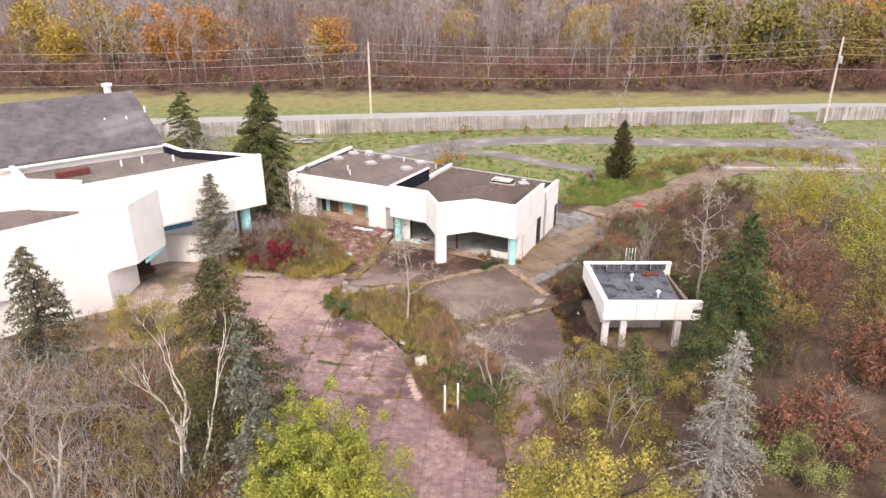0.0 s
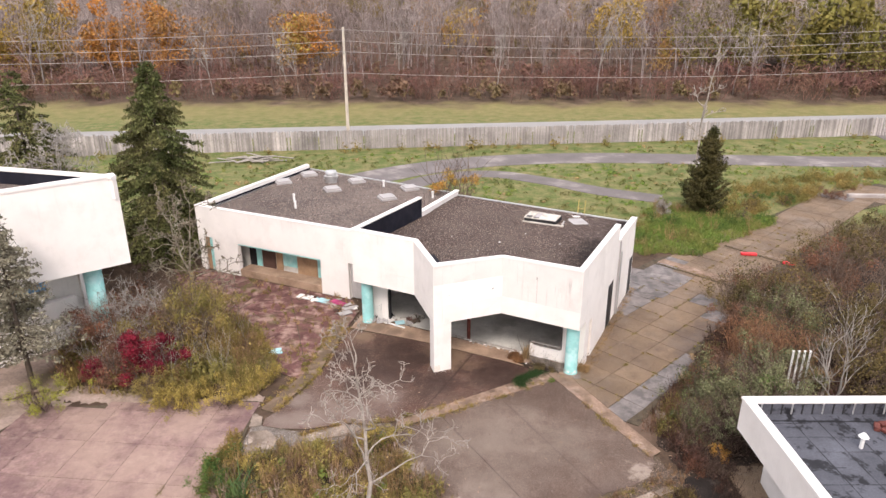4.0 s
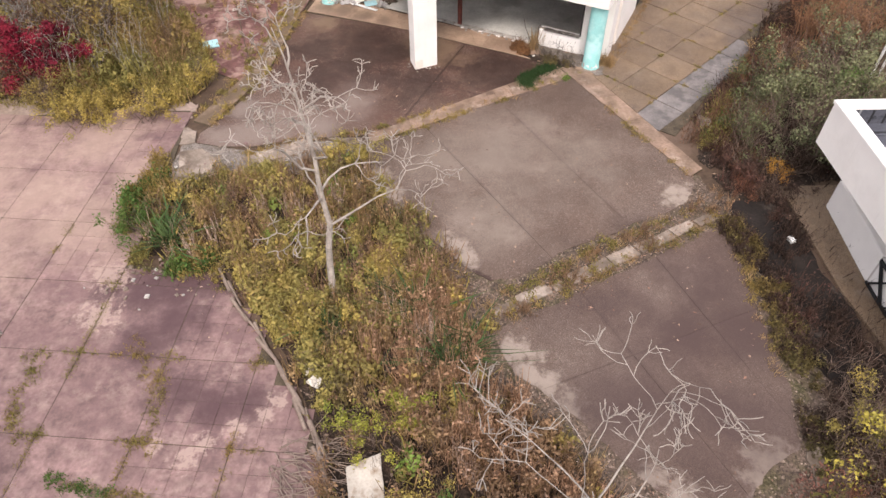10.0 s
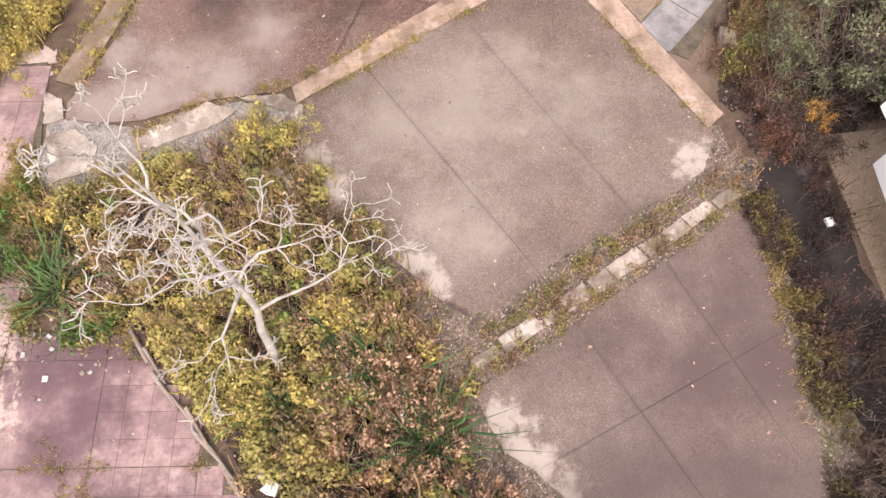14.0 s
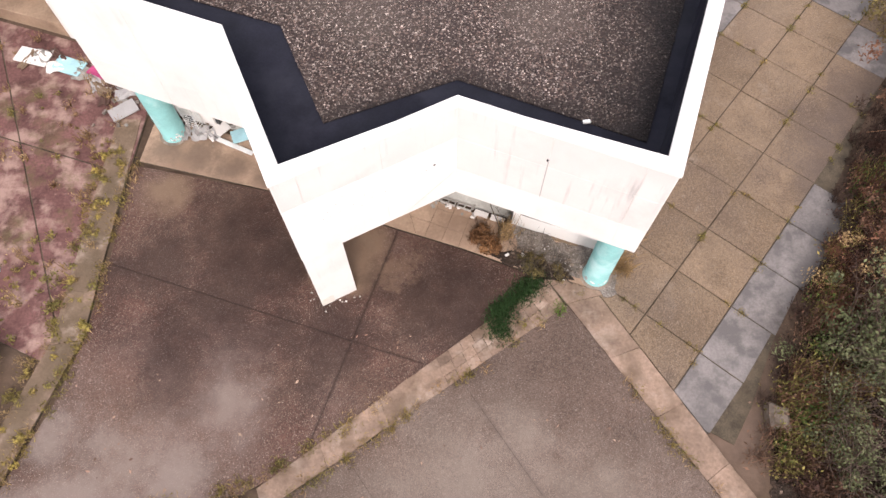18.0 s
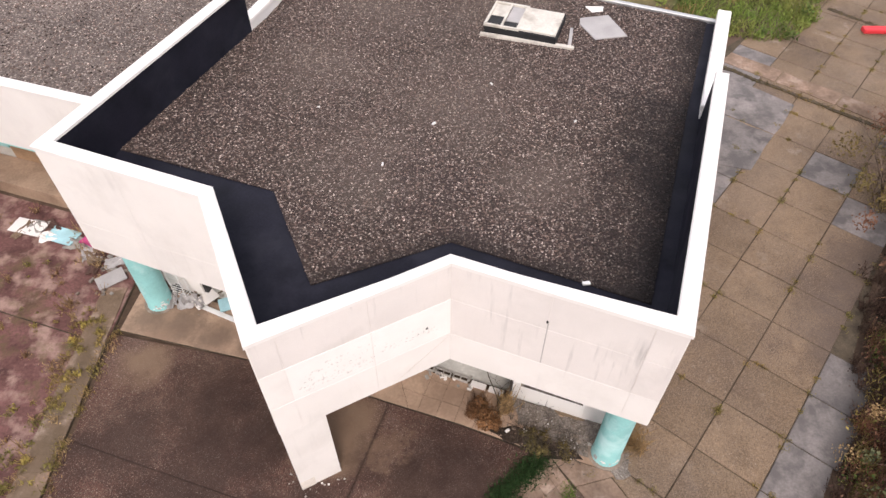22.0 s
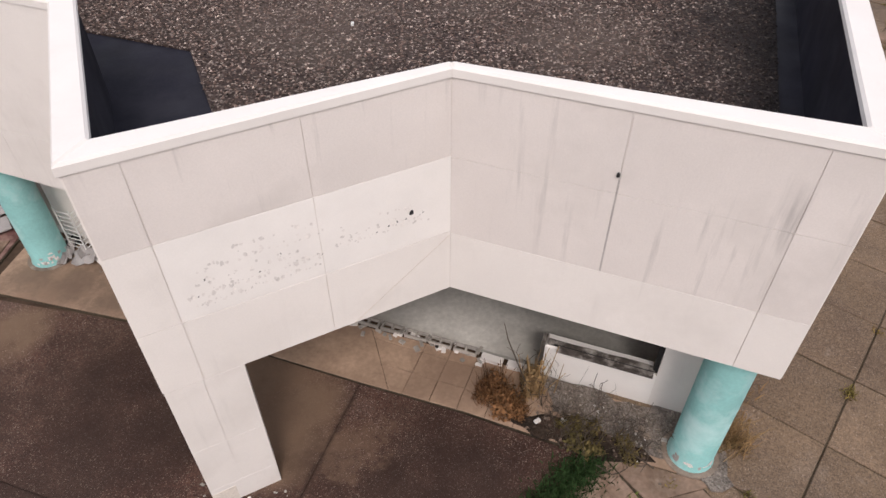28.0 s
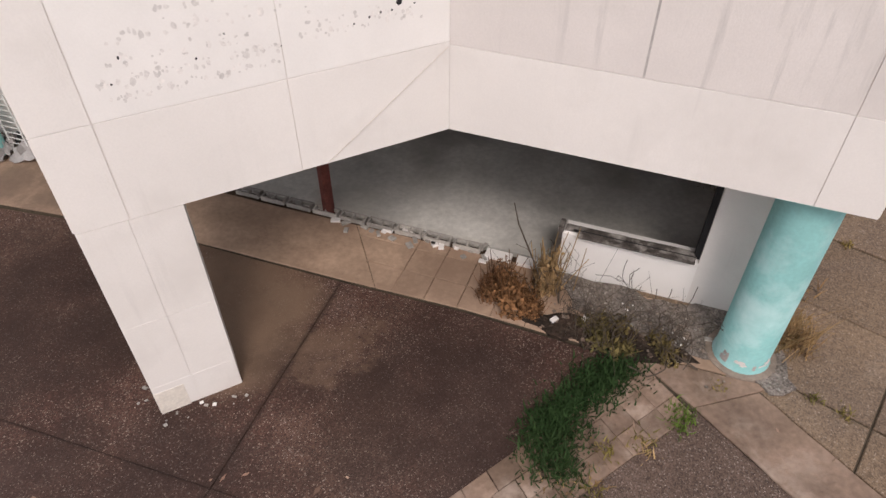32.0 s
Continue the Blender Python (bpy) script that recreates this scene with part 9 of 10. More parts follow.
tufts("joint_weeds", "dry brown weeds in the paving joints", OLIVE, joint_places, 40, 0.06, 0.045, 0.009)
tufts("joint_grass", "short grass growing in paving joints", OLIVE, green_places, 40, 0.07, 0.045, 0.008)
edges_green = [((-1.9, 46.9), (4.6, 50.4), 26, 0.07), ((-2.0, 47.5), (0.6, 48.8), 12, 0.08), ((1.3, 39.7), (7.9, 43.2), 34, 0.08), ((1.2, 40.4), (7.0, 43.5), 34, 0.09), ((-4.2, 47.35), (-2.2, 47.45), 12, 0.09), ((-5.6, 46.5), (-4.2, 47.25), 8, 0.05), ((-5.0, 55.5), (-5.8, 51.0), 20, 0.07),
               ((-5.8, 51.0), (-7.1, 48.0), 16, 0.08), ((-5.75, 56.0), (-6.6, 51.0), 22, 0.11), ((-6.6, 51.0), (-7.8, 48.3), 16, 0.11), ((5.7, 48.9), (7.7, 45.2), 12, 0.04), ((8.2, 42.5), (8.05, 38.0), 22, 0.1)]
edge_places, edge_dry = [], []
for p_, q_, k_, s_ in edges_green:
    for f in np.linspace(0, 1, k_ * 2):
        if rngp.random() < 0.62:
            (edge_places if rngp.random() < 0.55 else edge_dry).append((p_[0] + (q_[0] - p_[0]) * f + rngp.gauss(0, s_), p_[1] + (q_[1] - p_[1]) * f + rngp.gauss(0, s_)))
tufts("edge_grass", "green weeds along the concrete bands", OLIVE, edge_places, 60, 0.08, 0.09, 0.009)
tufts("edge_straw", "dry weeds along the concrete bands", STRAW, edge_dry, 36, 0.08, 0.1, 0.007)
walk_places = []
for i in range(-3, 20):
    for j in range(-5, 5):
        c = Vector((8.66, 50.06)) + a_dir * i * side + b_dir * j * side
        if inside(tuple(c), walk_poly) and rngp.random() < 0.7:
            for k_ in range(3):
                c2_ = c + (a_dir if rngp.random() < 0.5 else b_dir) * rngp.uniform(-0.6, 0.6)
                walk_places.append(tuple(c2_))
tufts("walk_joint_weeds", "brown and green weeds in the slab joints", OLIVE, walk_places, 40, 0.05, 0.06, 0.008)
wall_places = [(6.5 + 4.6 * f, 51.2 + 9.2 * f) for f in np.linspace(0, 1, 22)]
tufts("wall_foot_weeds", "dry weeds along the shop wall", STRAW, wall_places, 40, 0.1, 0.16, 0.008)
lush = [(13.4, 65.7), (15.9, 65.6), (18.6, 67.1), (22.5, 70.8), (25.8, 73.6), (24.0, 76.3), (19.2, 76.3), (18.0, 79.0), (14.5, 72.0), (12.6, 67.2)]
lush = wavy(lush, rngp, 1.2, 0.7)
v, t, q = blades(rg, scatter(rg, lush, 15000), 0.32, 0.016, 0.6)
stuff("lush_grass", mesh_np("lush_grass", v, t, q), GRASS, "lush green grass beside the slab walk", "grass")
herb_bed("lush_weeds", "lush green weeds beside the slab walk", GRASS, lush, 420, 0.4, 0.1, 60, 5, -0.1, 2.9)
herb_bed("lush_dark_weeds", "dark green weeds beside the slab walk", GREEN, lush, 300, 0.5, 0.1, 60, 5, 0.05, 6.9)
herb_bed("lush_straw", "straw weeds among the green", STRAW, lush, 200, 0.6, 0.06, 24, 14, 0.1, 1.9)
tufts("crack_weeds", "dark weeds along the crack in the walk", OLIVEDARK, [(13.7 + 4.2 * f, 64.5 - 4.5 * f) for f in np.linspace(0, 1, 26)] + [(19.5 + 2.8 * f, 67.6 - 3.5 * f) for f in np.linspace(0, 1, 14)], 30, 0.07, 0.09, 0.01)
herb_bed("walk_edge_weeds", "olive weeds along the lawn edge", OLIVE, [(20, 71), (27, 76), (40, 84), (52, 82), (50, 88), (36, 87), (25, 82)], 700, 0.7, 0.13, 60, 6, -0.1, 3.9)
herb_bed("fence_weeds", "weeds and brush along the fence", OLIVE, [(-60, 92.4), (60, 106), (60, 105), (-60, 91.4)], 260, 0.9, 0.26, 46, 5, -0.1, 4.9)
right_scrub = [(10.4, 44.8), (9.0, 47.2), (11.0, 50.8), (14.0, 55.2), (20.5, 62.0), (27, 68), (36, 74), (48, 70), (44, 30), (18, 18), (9, 20), (4.5, 33.6), (8.4, 36.5), (9.0, 40), (9.2, 44.0)]
v, t, q = blades(rg, scatter(rg, right_scrub, 15000), 0.55, 0.009, 0.5)
stuff("scrub_weeds", mesh_np("scrub_weeds", v, t, q), DARKBRUSH, "dry brown scrub weeds", "weeds")
left_scrub = [(-12, 20), (-9.5, 24.5), (-14.8, 33), (-17.2, 41), (-23.5, 42.8), (-36, 31), (-30, 18)]
v, t, q = blades(rg, scatter(rg, left_scrub, 10000), 0.6, 0.022, 0.5)
stuff("scrub_grass", mesh_np("scrub_grass", v, t, q), STRAW, "straw-coloured scrub grass", "weeds")
PLAZAEDGE = [(-2.5, 36.2), (-1.9, 34.6), (-0.9, 32.0), (0.2, 29.4), (1.6, 28.4), (2.2, 29.6), (0.6, 32.4), (-0.6, 34.4), (-1.6, 36.4)]
herb_bed("edge_brown_herbs", "brown weeds over the plaza's broken edge", DRYBROWN, PLAZAEDGE, 300, 0.4, 0.06, 40, 9, -0.3, 4.1, 9, 0.8)
herb_bed("edge_olive_herbs", "olive weeds over the plaza's broken edge", OLIVE, PLAZAEDGE, 200, 0.35, 0.06, 50, 3, -0.05, 8.1, 9, 0.8)
herb_bed("walk_side_brush", "dark brush creeping over the slab walk", DARKBRUSH, [(10.6, 49.4), (11.3, 50.4), (13.2, 53.4), (14.8, 55.6), (15.4, 55.0), (13.4, 52.0), (11.6, 49.2)], 260, 0.5, 0.06, 50, 10, -0.3, 5.5)
LANESIDE = [(7.9, 43.1), (8.75, 43.4), (8.9, 40.5), (8.9, 38.4), (8.5, 36.2), (7.6, 35.6), (8.1, 38.0), (8.15, 41.0)]
herb_bed("lane_side_olive", "dark olive weeds between pad and lane", OLIVEDARK, LANESIDE, 240, 0.22, 0.06, 50, 3, -0.15, 3.9, 9, 0.9)
herb_bed("lane_side_brown", "dark brown weeds between pad and lane", DARKBRUSH, LANESIDE, 240, 0.25, 0.06, 50, 6, -0.15, 6.4, 9, 0.9)
margin = [(-2.6, 46.2), (-1.7, 44.3), (-0.1, 42.6), (0.8, 41.6), (1.4, 41.0), (2.4, 41.2), (4.0, 42.3), (7.0, 43.6), (8.3, 44.6), (8.6, 43.4), (7.9, 43.0), (3.7, 40.8), (1.5, 39.7), (1.7, 38.5), (3.1, 37.2), (4.0, 36.0), (5.0, 34.9), (4.4, 34.2), (2.6, 36.4), (0.8, 38.4), (0.6, 40.6), (-1.2, 42.4), (-3.0, 44.4)]
for nm, n, mat_, sz in (("margin_litter", 2400, LITTER, 0.07), ("margin_chips", 700, SEED, 0.05), ("margin_twigs", 900, DRYBROWN, 0.16)):
    pts = scatter(rg, margin, n)
    v, q = leaves(rg, np.column_stack([pts, np.full(len(pts), 0.025)]), sz, 0.0, 0.5 if sz < 0.1 else 0.08)
    v[:, 2] = 0.012 + np.abs(v[:, 2] - 0.025) * 0.3
    stuff(nm, mesh_np(nm, v, None, q), mat_, "fallen leaves and twigs along the pads", "leaves")
herb_bed("margin_herbs", "low brown weeds between the pads", DRYBROWN, margin, 260, 0.28, 0.06, 34, 8, -0.1, 6.1, 9, 0.8)
herb_bed("margin_green", "low green weeds between the pads", OLIVE, margin, 220, 0.22, 0.06, 40, 3, 0.05, 2.6, 9, 0.8)
PADEND = [(6.6, 35.2), (7.6, 36.0), (8.7, 36.4), (9.8, 35.0), (10.2, 32.0), (9.0, 30.0), (7.2, 30.4), (7.0, 33.0)]
RUSTLITTER = leafy("red_brown_litter", (0.26, 0.12, 0.085), (0.16, 0.075, 0.058), 0.6)
for nm, n, mat_ in (("padend_litter", 5200, RUSTLITTER), ("padend_pale_litter", 1200, LITTER), ("plazaend_litter", 2600, RUSTLITTER)):
    pts = scatter(rg, PADEND if "pad" in nm else [(-1.2, 33.2), (-0.4, 32.6), (0.4, 30.0), (2.8, 27.0), (2.0, 26.0), (-0.2, 29.6), (-1.2, 31.6)], n)
    v, q = leaves(rg, np.column_stack([pts, np.full(len(pts), 0.03)]), 0.085)
    v[:, 2] = 0.012 + np.abs(v[:, 2] - 0.03) * 0.5
    stuff(nm, mesh_np(nm, v, None, q), mat_, "fallen red-brown leaves on the ground", "leaves")
for nm, poly, n in (("litter_court", [(-7, 40), (9.5, 33), (10.5, 46), (5, 51), (-6, 50)], 1000), ("litter_kiosk", [(8.2, 37), (11.2, 37), (11.4, 44.5), (8.3, 44.0)], 1600), ("litter_scrub", right_scrub, 5000), ("litter_bed", left_bed, 1500)):
    pts = scatter(rg, poly, n)
    keep = np.array([noise.noise((p[0] * 0.5, p[1] * 0.5, 5.1)) for p in pts]) > 0.02
    pts = pts[keep]
    v, q = leaves(rg, np.column_stack([pts, np.full(len(pts), 0.025)]), 0.09)
    v[:, 2] = 0.02 + (v[:, 2] - 0.025) * 0.2
    stuff(nm, mesh_np(nm, v, None, q), DARKBRUSH if nm in ("litter_kiosk", "litter_scrub") else LITTER, "fallen leaves on the ground", "leaves")

# ---- small things ----
beam = tagged(part("timber_beam", prism(strip_poly((34.6, 79.5), (60.0, 78.3), 0.18, 0.18), -0.05, 0.3, 0.02), FENCEWOOD), "long pale timber beam beside the drive", "beam")
for i, (x, y, w_, h_, m_, lab) in enumerate(((33.0, 79.2, 2.6, 1.1, RUSSET, "russet bush at the beam's end"), (28.4, 77.6, 1.8, 0.8, GREEN, "dark green weeds on the lawn"), (26.2, 78.4, 1.4, 0.8, GREEN, "dark green weeds on the lawn"), (24.4, 75.4, 1.6, 0.9, OLIVEDARK, "olive weeds beside the cypress"), (22.9, 73.2, 2.0, 0.9, PALEGREEN, "pale green weeds beside the cypress"), (30.6, 80.6, 1.8, 0.7, OLIVE, "olive weeds on the lawn"), (17.2, 74.6, 1.3, 1.3, GREYTWIG, "dry grey weeds beside the cypress"))):
    shrub("bush", x, y, w_, h_, m_, BRUSHTWIG, 300 + i, lab, 1800, 0.07, 16, 40)
CREAMBOARD = shade("peeling_cream_board", (0.44, 0.395, 0.34), 0.8, spread=0.2, scale=2, fine=20, bump=0.3, tint=(0.22, 0.15, 0.095), tint_scale=2.6, tint_lo=0.5, tint_hi=0.66)
# driftwood-grey edging logs along the plaza
logs = thing("edging_logs", (-3.8, 39.1, 0), "rotten grey edging timbers along the planting bed", "timber")
for i in range(16):
    f = i / 16
    ctrl = [(-5.6, 41.7), (-4.6, 40.2), (-3.75, 39.0), (-3.1, 38.0), (-2.6, 37.0), (-2.3, 36.2)]
    k_ = min(4, int(f * 5))
    g = f * 5 - k_
    x = ctrl[k_][0] + (ctrl[k_ + 1][0] - ctrl[k_][0]) * g
    y = ctrl[k_][1] + (ctrl[k_ + 1][1] - ctrl[k_][1]) * g
    dx, dy = ctrl[k_ + 1][0] - ctrl[k_][0], ctrl[k_ + 1][1] - ctrl[k_][1]
    L = math.hypot(dx, dy)
    j = rngp.uniform(-0.06, 0.1)
    segs = [(x - dy / L * j, y + dx / L * j, 0.05, x + dx / L * 0.9 + rngp.uniform(-0.1, 0.1), y + dy / L * 0.9, 0.06, rngp.uniform(0.03, 0.07), rngp.uniform(0.02, 0.05))]
    v, q = tubes(segs, 6)
    wpart("timber", mesh_np("timber", v, None, q), LOG, logs)
bm = prism(wavy([(-1.66, 35.36), (-0.98, 35.45), (-1.08, 36.36), (-1.78, 36.1)], rngp, 0.3, 0.02), 0.0, 0.05, 0.012)
for v_ in bm.verts:
    v_.co.z += 0.1 + 0.22 * (v_.co.y - 35.3) + 0.03 * math.sin(v_.co.x * 9)
tagged(part("cream_board", bm, CREAMBOARD), "weathered cream board tilted in weeds", "board")
for x_, y_, a_ in ((-2.8, 38.6, 20), (-2.66, 38.25, -35)):
    bm = prism(wavy([(-0.15, -0.12), (0.17, -0.1), (0.13, 0.13), (-0.12, 0.15)], rngp, 0.12, 0.03), 0.0, 0.06, 0.02)
    for v_ in bm.verts:
        v_.co.z += 0.04 + 0.05 * math.sin(v_.co.x * 17 + a_)
    rag = part("white_rag", bm, CREAMWALL)
    rag.location = (x_, y_, 0.03)
    rag.rotation_euler.z = radians(a_)
    tagged(rag, "crumpled off-white rag beside the plaza", "rag", "rags beside the plaza")
brush_pile = thing("stick_pile", (-2.2, 35.8, 0), "pile of fallen sticks at the plaza's edge", "sticks")
for i in range(80):
    a = rngp.uniform(-1.2, 0.3)
    x, y = -3.0 + rngp.uniform(-0.4, 0.9), 36.0 + rngp.uniform(-0.9, 0.9)
    L = rngp.uniform(0.4, 1.3)
    b1, b2, r_ = a + rngp.gauss(0, 0.2), a + rngp.gauss(0, 0.35), rngp.uniform(0.007, 0.018)
    m1 = (x + L * 0.5 * math.cos(b1), y + L * 0.5 * math.sin(b1), 0.05 + rngp.uniform(0, 0.06))
    v, q = tubes([(x, y, 0.02, *m1, r_, r_ * 0.8), (*m1, m1[0] + L * 0.5 * math.cos(b2), m1[1] + L * 0.5 * math.sin(b2), 0.04 + rngp.uniform(0, 0.12), r_ * 0.8, r_ * 0.4)], 5)
    wpart("stick", mesh_np("stick", v, None, q), LOG, brush_pile)
for x, y in ((0.1, 30.9), (0.83, 31.1)):
    tagged(part("white_post", lathe(x, y, [(0.06, -0.05), (0.06, 1.75), (0.04, 1.8)], 10), WHITEPLAS), "slim white upright post in the bed", "post", "pair of white posts")
red = part("red_barrier", box(20.3, 65.9, 0.02, 1.0, 0.32, 0.16, -8, 0.04), REDPAINT)
tagged(red, "red plastic barrier on the slab walk", "barrier")
red2 = part("red_barrier", box(22.2, 64.2, 0.02, 0.8, 0.3, 0.14, -40, 0.04), REDPAINT)
tagged(red2, "toppled red plastic barrier on the slab walk", "barrier")
tagged(part("fallen_board", box(-8.3, 53.05, 0.02, 0.75, 0.55, 0.04, 20, 0.01), PALEBLUE), "pale blue board lying on the terrace", "board")
for x, y, sx, sy, t_, m, lab in ((-8.0, 59.35, 0.95, 0.5, -22, COPING, "white board fallen by the wing"), (-7.0, 58.9, 0.85, 0.5, -26, PALEBLUE, "pale blue board fallen by the wing")):
    tagged(part("fallen_board", box(x, y, 0.03, sx, sy, 0.04, t_, 0.008), m), lab, "board")
tagged(part("magenta_cloth", prism(wavy([(-6.5, 58.6), (-5.7, 58.1), (-5.5, 58.4), (-6.2, 58.9)], rngp, 0.2, 0.06), 0.03, 0.14, 0.05), MAGENTA), "crumpled magenta cloth in rubble", "cloth")
def crumpled(name, x, y, sx, sy, turn, mat, rng, parent, z=0.03, lift=0.12):
    """A crumpled sheet with thickness."""
    bm = bmesh.new()
    m = 6
    tops = [[bm.verts.new(pose(x, y, 0, 0, 0, turn) @ Vector(((i / (m - 1) - 0.5) * sx * rng.uniform(0.85, 1.1), (j / (m - 1) - 0.5) * sy * rng.uniform(0.85, 1.1), z + abs(rng.normal()) * lift))) for j in range(m)] for i in range(m)]
    faces = [bm.faces.new((tops[i][j], tops[i + 1][j], tops[i + 1][j + 1], tops[i][j + 1])) for i in range(m - 1) for j in range(m - 1)]
    ext = bmesh.ops.extrude_face_region(bm, geom=faces)
    for v_ in ext["geom"]:
        if isinstance(v_, bmesh.types.BMVert):
            v_.co.z += 0.015
    bmesh.ops.recalc_face_normals(bm, faces=bm.faces)
    return wpart(name, bm, mat, parent)


scraps = thing("debris_pile", (-6.4, 58.6, 0), "torn sheets and insulation strewn by the wing", "debris")
rsc = np.random.default_rng(31)
for i in range(13):
    f = rsc.uniform(0, 1)
    x, y = -8.2 + 3.4 * f + rsc.normal() * 0.2, 59.3 - 1.7 * f + rsc.normal() * 0.22
    crumpled("torn_sheet", x, y, rsc.uniform(0.25, 0.8), rsc.uniform(0.2, 0.5), rsc.uniform(0, 180), (COPING, SKYL, RUBBLE, FLAG, SKYL, DARKWOOD, RUBBLE)[i % 7], rsc, scraps, 0.02, 0.035)
inner_scraps = thing("debris_pile", (-2.4, 56.2, 0), "white insulation and dark scraps inside the porch", "debris")
for i in range(14):
    crumpled("torn_sheet", -2.5 + rsc.normal() * 0.75, 56.35 + rsc.normal() * 0.3, rsc.uniform(0.2, 0.7), rsc.uniform(0.15, 0.45), rsc.uniform(0, 180), (SKYL, RUBBLE, SKYL, BARK, DARKWOOD, RUBBLE, BLACKTRIM)[i % 7], rsc, inner_scraps, 0.04, 0.07)
rub = thing("rubble_heap", (-4.6, 57.2, 0), "rubble and torn insulation beside the teal column", "rubble")
rr = np.random.default_rng(77)
for i in range(70):
    x, y = (-5.4 + rr.normal() * 0.4, 57.6 + rr.normal() * 0.5) if i < 34 else (-2.6 + rr.normal() * 0.7, 56.3 + rr.normal() * 0.3)
    s = rr.uniform(0.05, 0.2)
    ob = wpart("rubble_piece", box(x, y, 0.02, s, s * rr.uniform(0.4, 1), s * rr.uniform(0.12, 0.4), rr.uniform(0, 180), s * 0.08), (RUBBLE, BROKEN, CRUMB, FLAG)[i % 4], rub)
rack = thing("wire_rack", (-3.5, 56.3, 0), "small white wire rack behind the teal column", "rack")
for k_ in range(9):
    z_ = 0.12 + 0.1 * k_
    v, q = tubes([(-3.72, 56.5, z_, -3.42, 56.35, z_, 0.008, 0.008), (-3.42, 56.35, z_, -3.34, 56.5, z_, 0.008, 0.008)], 5)
    wpart("wire", mesh_np("wire", v, None, q), WHITEPLAS, rack)
for x_, y_ in ((-3.72, 56.5), (-3.42, 56.35), (-3.34, 56.5)):
    v, q = tubes([(x_, y_, 0.0, x_, y_, 1.0, 0.012, 0.012)], 5)
    wpart("upright", mesh_np("upright", v, None, q), WHITEPLAS, rack)
for x_, y_, sx_, sy_, t_, m_, lab_ in ((-2.55, 55.75, 1.15, 0.12, -32, WHITEPLAS, "white plank fallen on the porch"), (-2.35, 56.05, 0.5, 0.4, 15, PALEBLUE, "pale blue scrap board in rubble"), (-2.95, 56.25, 0.6, 0.35, 40, COPING, "white board scrap in rubble"), (-5.4, 57.2, 0.7, 0.45, 30, SKYL, "grey sheet scrap in rubble")):
    tagged(part("fallen_board", box(x_, y_, 0.06, sx_, sy_, 0.03, t_, 0.006), m_), lab_, "board")
sill = thing("block_sill", (2, 53.8, 0), "row of broken concrete blocks along the missing shopfront", "rubble")
for i in range(11):
    f = 0.245 + 0.034 * i
    x, y = sf(f)
    bm = bmesh.new()
    if 1 < i:
        for cx, cy, sx, sy in ((0, 0.06, 0.37, 0.025), (0, -0.06, 0.37, 0.025), (-0.172, 0, 0.026, 0.1), (0, 0, 0.026, 0.1), (0.172, 0, 0.026, 0.1)):
            bmesh.ops.create_cube(bm, size=1.0, matrix=pose(x, y, 0.055, 0, 0, -27.4 + rr.normal() * 1.5) @ pose(cx, cy, 0) @ Matrix.Diagonal((sx, sy, 0.06 + 0.01 * rr.random(), 1)))
    else:
        bmesh.ops.create_cube(bm, size=1.0, matrix=pose(x, y - 0.05, 0.055, 0, 0, -27.4) @ Matrix.Diagonal((0.34, 0.13, 0.06, 1)))
    wpart("block", bm, COPING if i < 2 else RUBBLE, sill)
for i in range(26):
    f = rr.uniform(0.25, 0.5)
    x, y = sf(f)
    wpart("rubble_piece", box(x + rr.normal() * 0.06, y - 0.1 + rr.normal() * 0.07, 0.02, rr.uniform(0.05, 0.16), rr.uniform(0.04, 0.08), 0.03, rr.uniform(0, 180), 0.004), RUBBLE if i % 3 else COPING, sill)
tagged(part("crumbled_patch", prism(ragged([(4.08, 52.7), (4.7, 52.36), (5.84, 51.86), (6.3, 51.45), (6.25, 51.0), (6.15, 50.68), (5.82, 50.6), (5.75, 50.9), (5.45, 51.15), (5.05, 51.25), (4.72, 51.62), (4.11, 52.1)], rngp, 0.14), -0.02, 0.027), CRUMB), "crumbled grey concrete beside the column", "rubble", "", "structure")
dead = thing("dead_branch", (4.7, 51.5, 0.02), "dead dark twigs lying beside the column", "branch")
rdb = np.random.default_rng(19)
for x, y, a in ((4.1, 51.75, 0.4), (4.7, 51.6, -0.5), (5.2, 51.0, 2.4), (4.3, 51.3, 1.2), (6.0, 51.2, 0.9), (3.7, 52.3, 1.4), (4.45, 51.15, -0.9)):
    segs, tips = limbs(rdb, (x, y, 0.05), (math.cos(a), math.sin(a), 0.25), rdb.uniform(0.5, 0.9), 0.014, 2, 0.8, (2, 3), 0.05, 0.6, 0.3, None, None, 5)
    arr = np.array(segs)
    arr[:, 6:8] = np.maximum(arr[:, 6:8], 0.004)
    arr[:, 2], arr[:, 5] = np.maximum(arr[:, 2], 0.03), np.maximum(arr[:, 5], 0.03)
    v, q = tubes(arr, 4)
    wpart("twig", mesh_np("twig", v, None, q), BARK, dead)
pchips = thing("plaster_chips", (-0.3, 51.1, 0), "white plaster chips round the pillar's foot", "rubble")
for i in range(20):
    f = rdb.uniform(0, 1)
    x, y = (-0.6 + 0.95 * f + rdb.normal() * 0.1, 51.08 + 0.33 * f - abs(rdb.normal()) * 0.1) if i % 3 else (-0.62 - abs(rdb.normal()) * 0.15, 51.3 + rdb.uniform(0, 0.5))
    s = rdb.uniform(0.015, 0.06)
    wpart("chip", box(x, y, 0.004, s, s * rdb.uniform(0.5, 1), s * 0.4, rdb.uniform(0, 180), s * 0.1), COPING if i % 5 == 0 else RUBBLE, pchips)
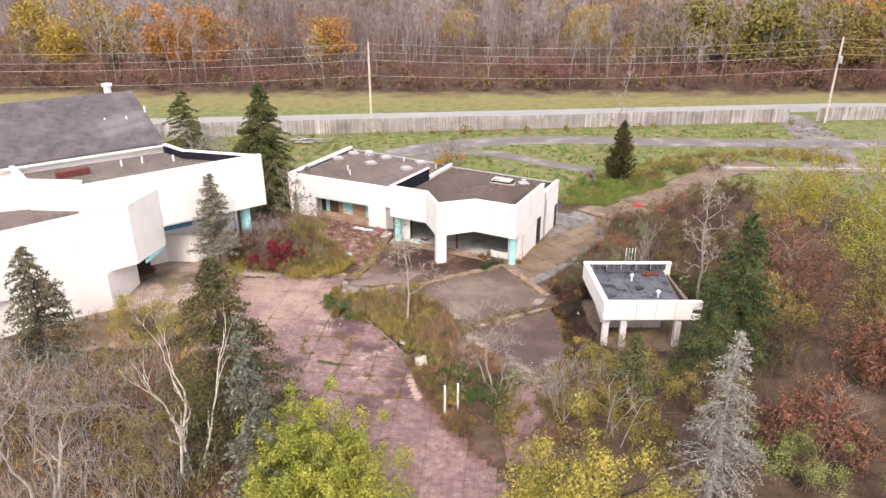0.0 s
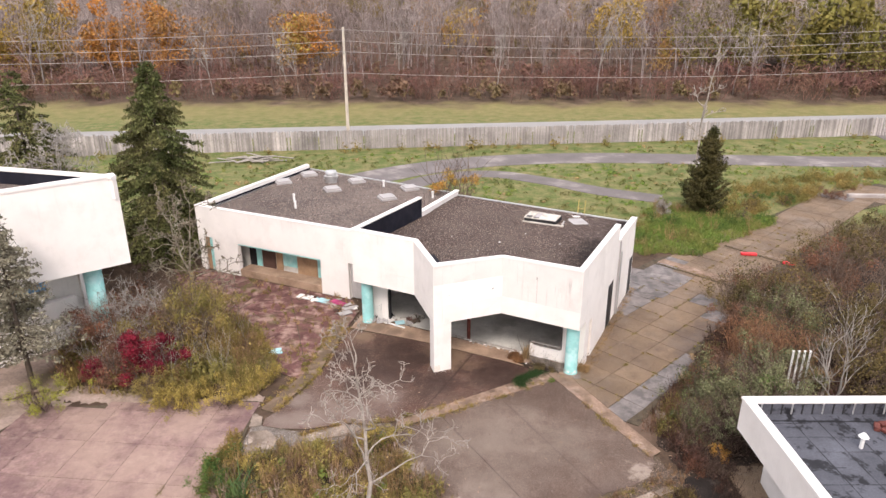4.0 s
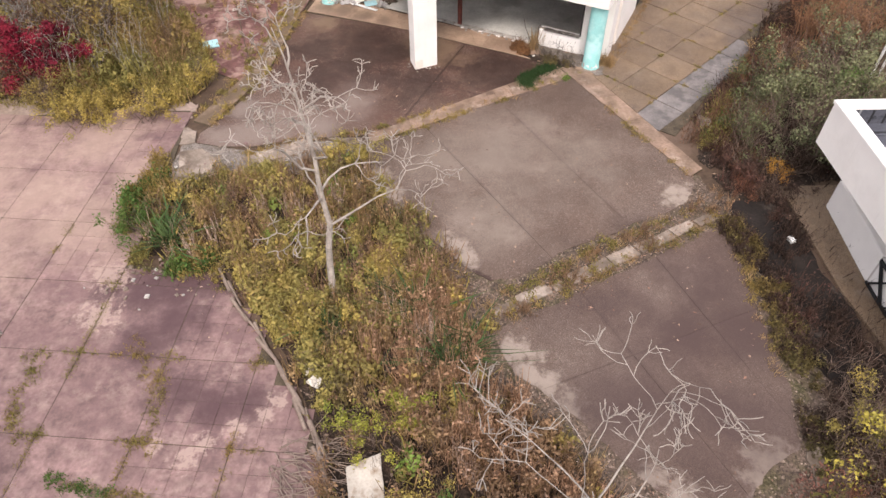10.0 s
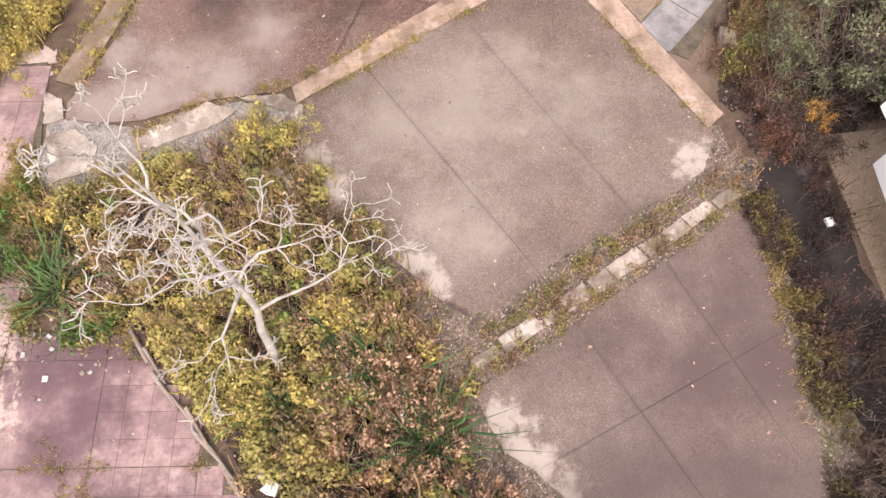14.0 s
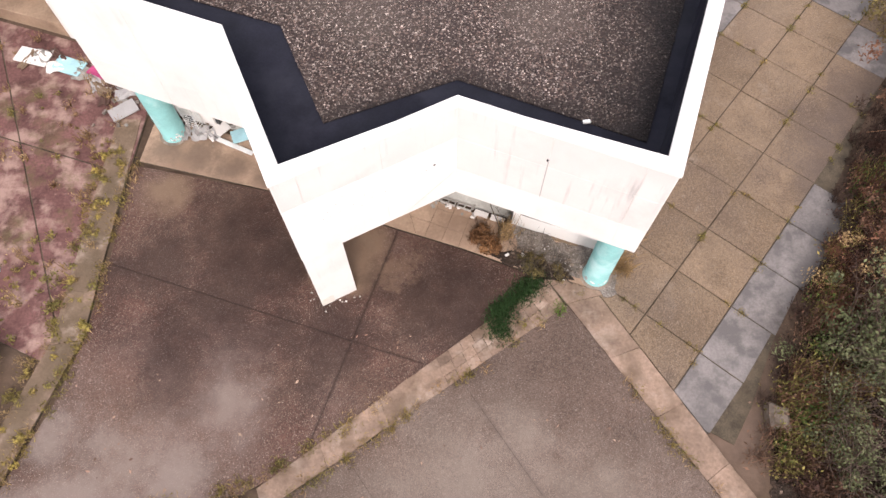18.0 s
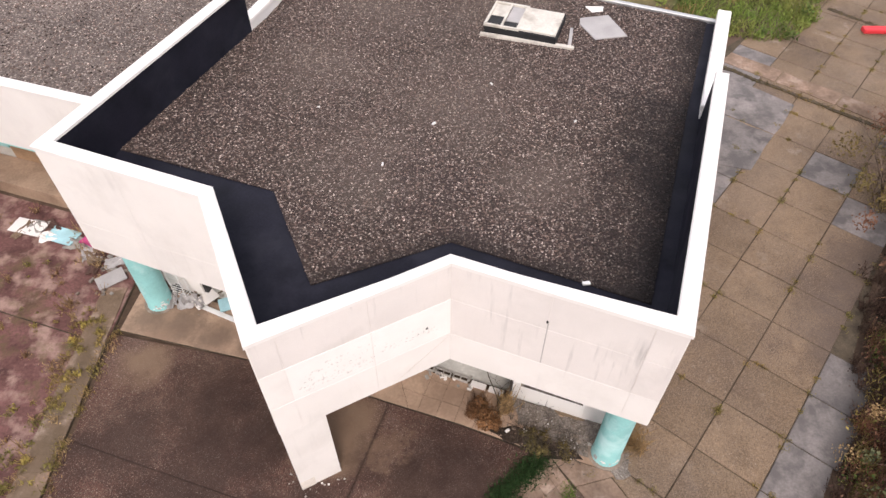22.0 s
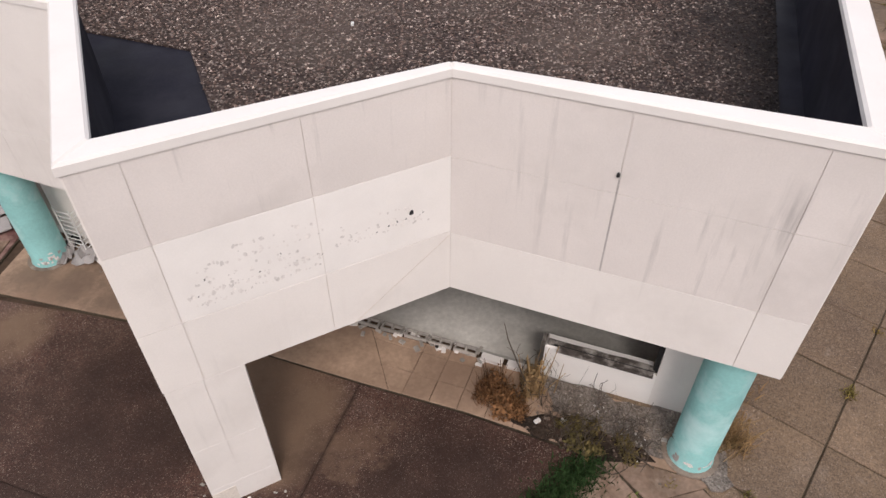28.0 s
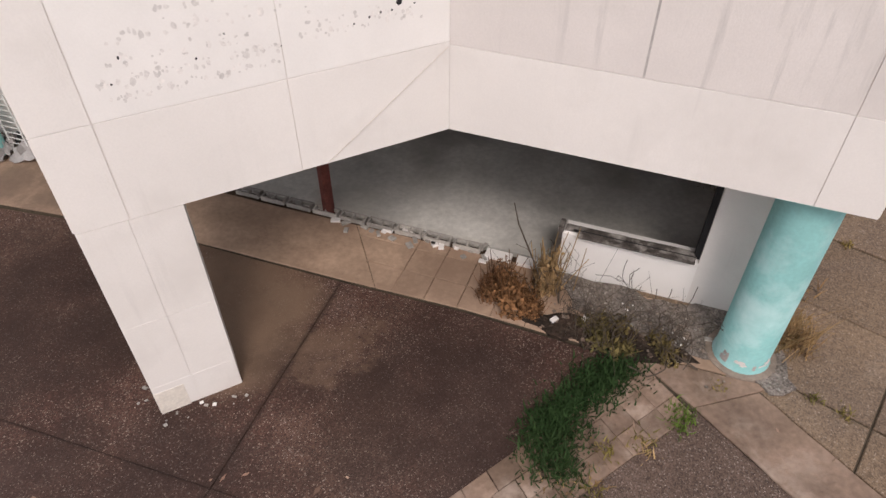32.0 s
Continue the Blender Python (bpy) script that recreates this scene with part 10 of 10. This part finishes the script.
crumbs = thing("crumbled_edge", (4.8, 51.8, 0), "crumbled concrete along the knee wall", "rubble")
for i in range(110):
    f = rr.uniform(0, 1)
    x, y = 4.1 + 2.1 * f + rr.normal() * 0.2, 52.0 - 0.95 * f + rr.normal() * 0.2
    s = rr.uniform(0.015, 0.05) if i % 9 else rr.uniform(0.06, 0.1)
    wpart("rubble_piece", box(x, y, 0.02, s, s * rr.uniform(0.5, 1), s * 0.35, rr.uniform(0, 180), s * 0.1), (RUBBLE, BROKEN, CRUMB, BROKEN, COPING)[i % 5], crumbs)
fchips = thing("broken_paving_chips", (-15.0, 40.0, 0), "pale broken paving chips at the plaza's weedy edge", "rubble")
rfc = np.random.default_rng(77)
for x, y in scatter(rfc, [(-20.5, 47.0), (-17.2, 46.4), (-16.0, 41.5), (-10.0, 40.0), (-10.0, 38.0), (-16.5, 38.6), (-19.6, 43.0)], 150):
    s = rfc.uniform(0.05, 0.2)
    wpart("chip", box(x, y, 0.004, s, s * rfc.uniform(0.5, 1), s * 0.25, rfc.uniform(0, 180), s * 0.08), RUBBLE if rfc.random() < 0.6 else CRUMB, fchips)
chips = thing("stone_chips", (-7.8, 42.6, 0), "pale broken concrete chips strewn over the plaza's corner", "rubble")
rch = np.random.default_rng(52)
for i in range(90):
    k_ = rch.uniform(0, 1)
    x, y = -8.3 + 2.6 * k_ + rch.normal() * 0.5, 41.5 + rch.normal() * 0.55 if i % 3 else 44.5 + rch.normal() * 0.9
    s = rch.uniform(0.03, 0.13)
    wpart("chip", box(x, y, 0.0, s, s * rch.uniform(0.5, 1), s * 0.35, rch.uniform(0, 180), s * 0.08), (BROKEN, RUBBLE, BROKEN, MAUVE)[i % 4], chips)
tagged(part("concrete_lump", prism(wavy([(8.55, 47.3), (8.95, 47.2), (9.05, 47.65), (8.7, 47.85)], rngp, 0.2, 0.06), -0.03, 0.3, 0.07), BROKEN), "lump of broken concrete beside the walk", "concrete")
tagged(part("white_box", box(9.72, 42.4, 0.0, 0.15, 0.2, 0.1, 10, 0.01), WHITEPLAS), "small white box on the ground", "box")
pile = thing("lumber_pile", (-19.6, 92.6, 0), "heap of grey scrap lumber on the lawn", "lumber")
for i in range(26):
    x, y = -19.6 + rr.normal() * 1.3, 92.6 + rr.normal() * 0.6
    a = rr.uniform(-0.6, 0.6)
    L = rr.uniform(1.2, 3.0)
    v, q = tubes([(x - L / 2 * math.cos(a), y - L / 2 * math.sin(a), rr.uniform(0.05, 0.6), x + L / 2 * math.cos(a), y + L / 2 * math.sin(a), rr.uniform(0.05, 0.6), 0.07, 0.07)], 4)
    wpart("plank", mesh_np("plank", v, None, q), GREYTWIG, pile)
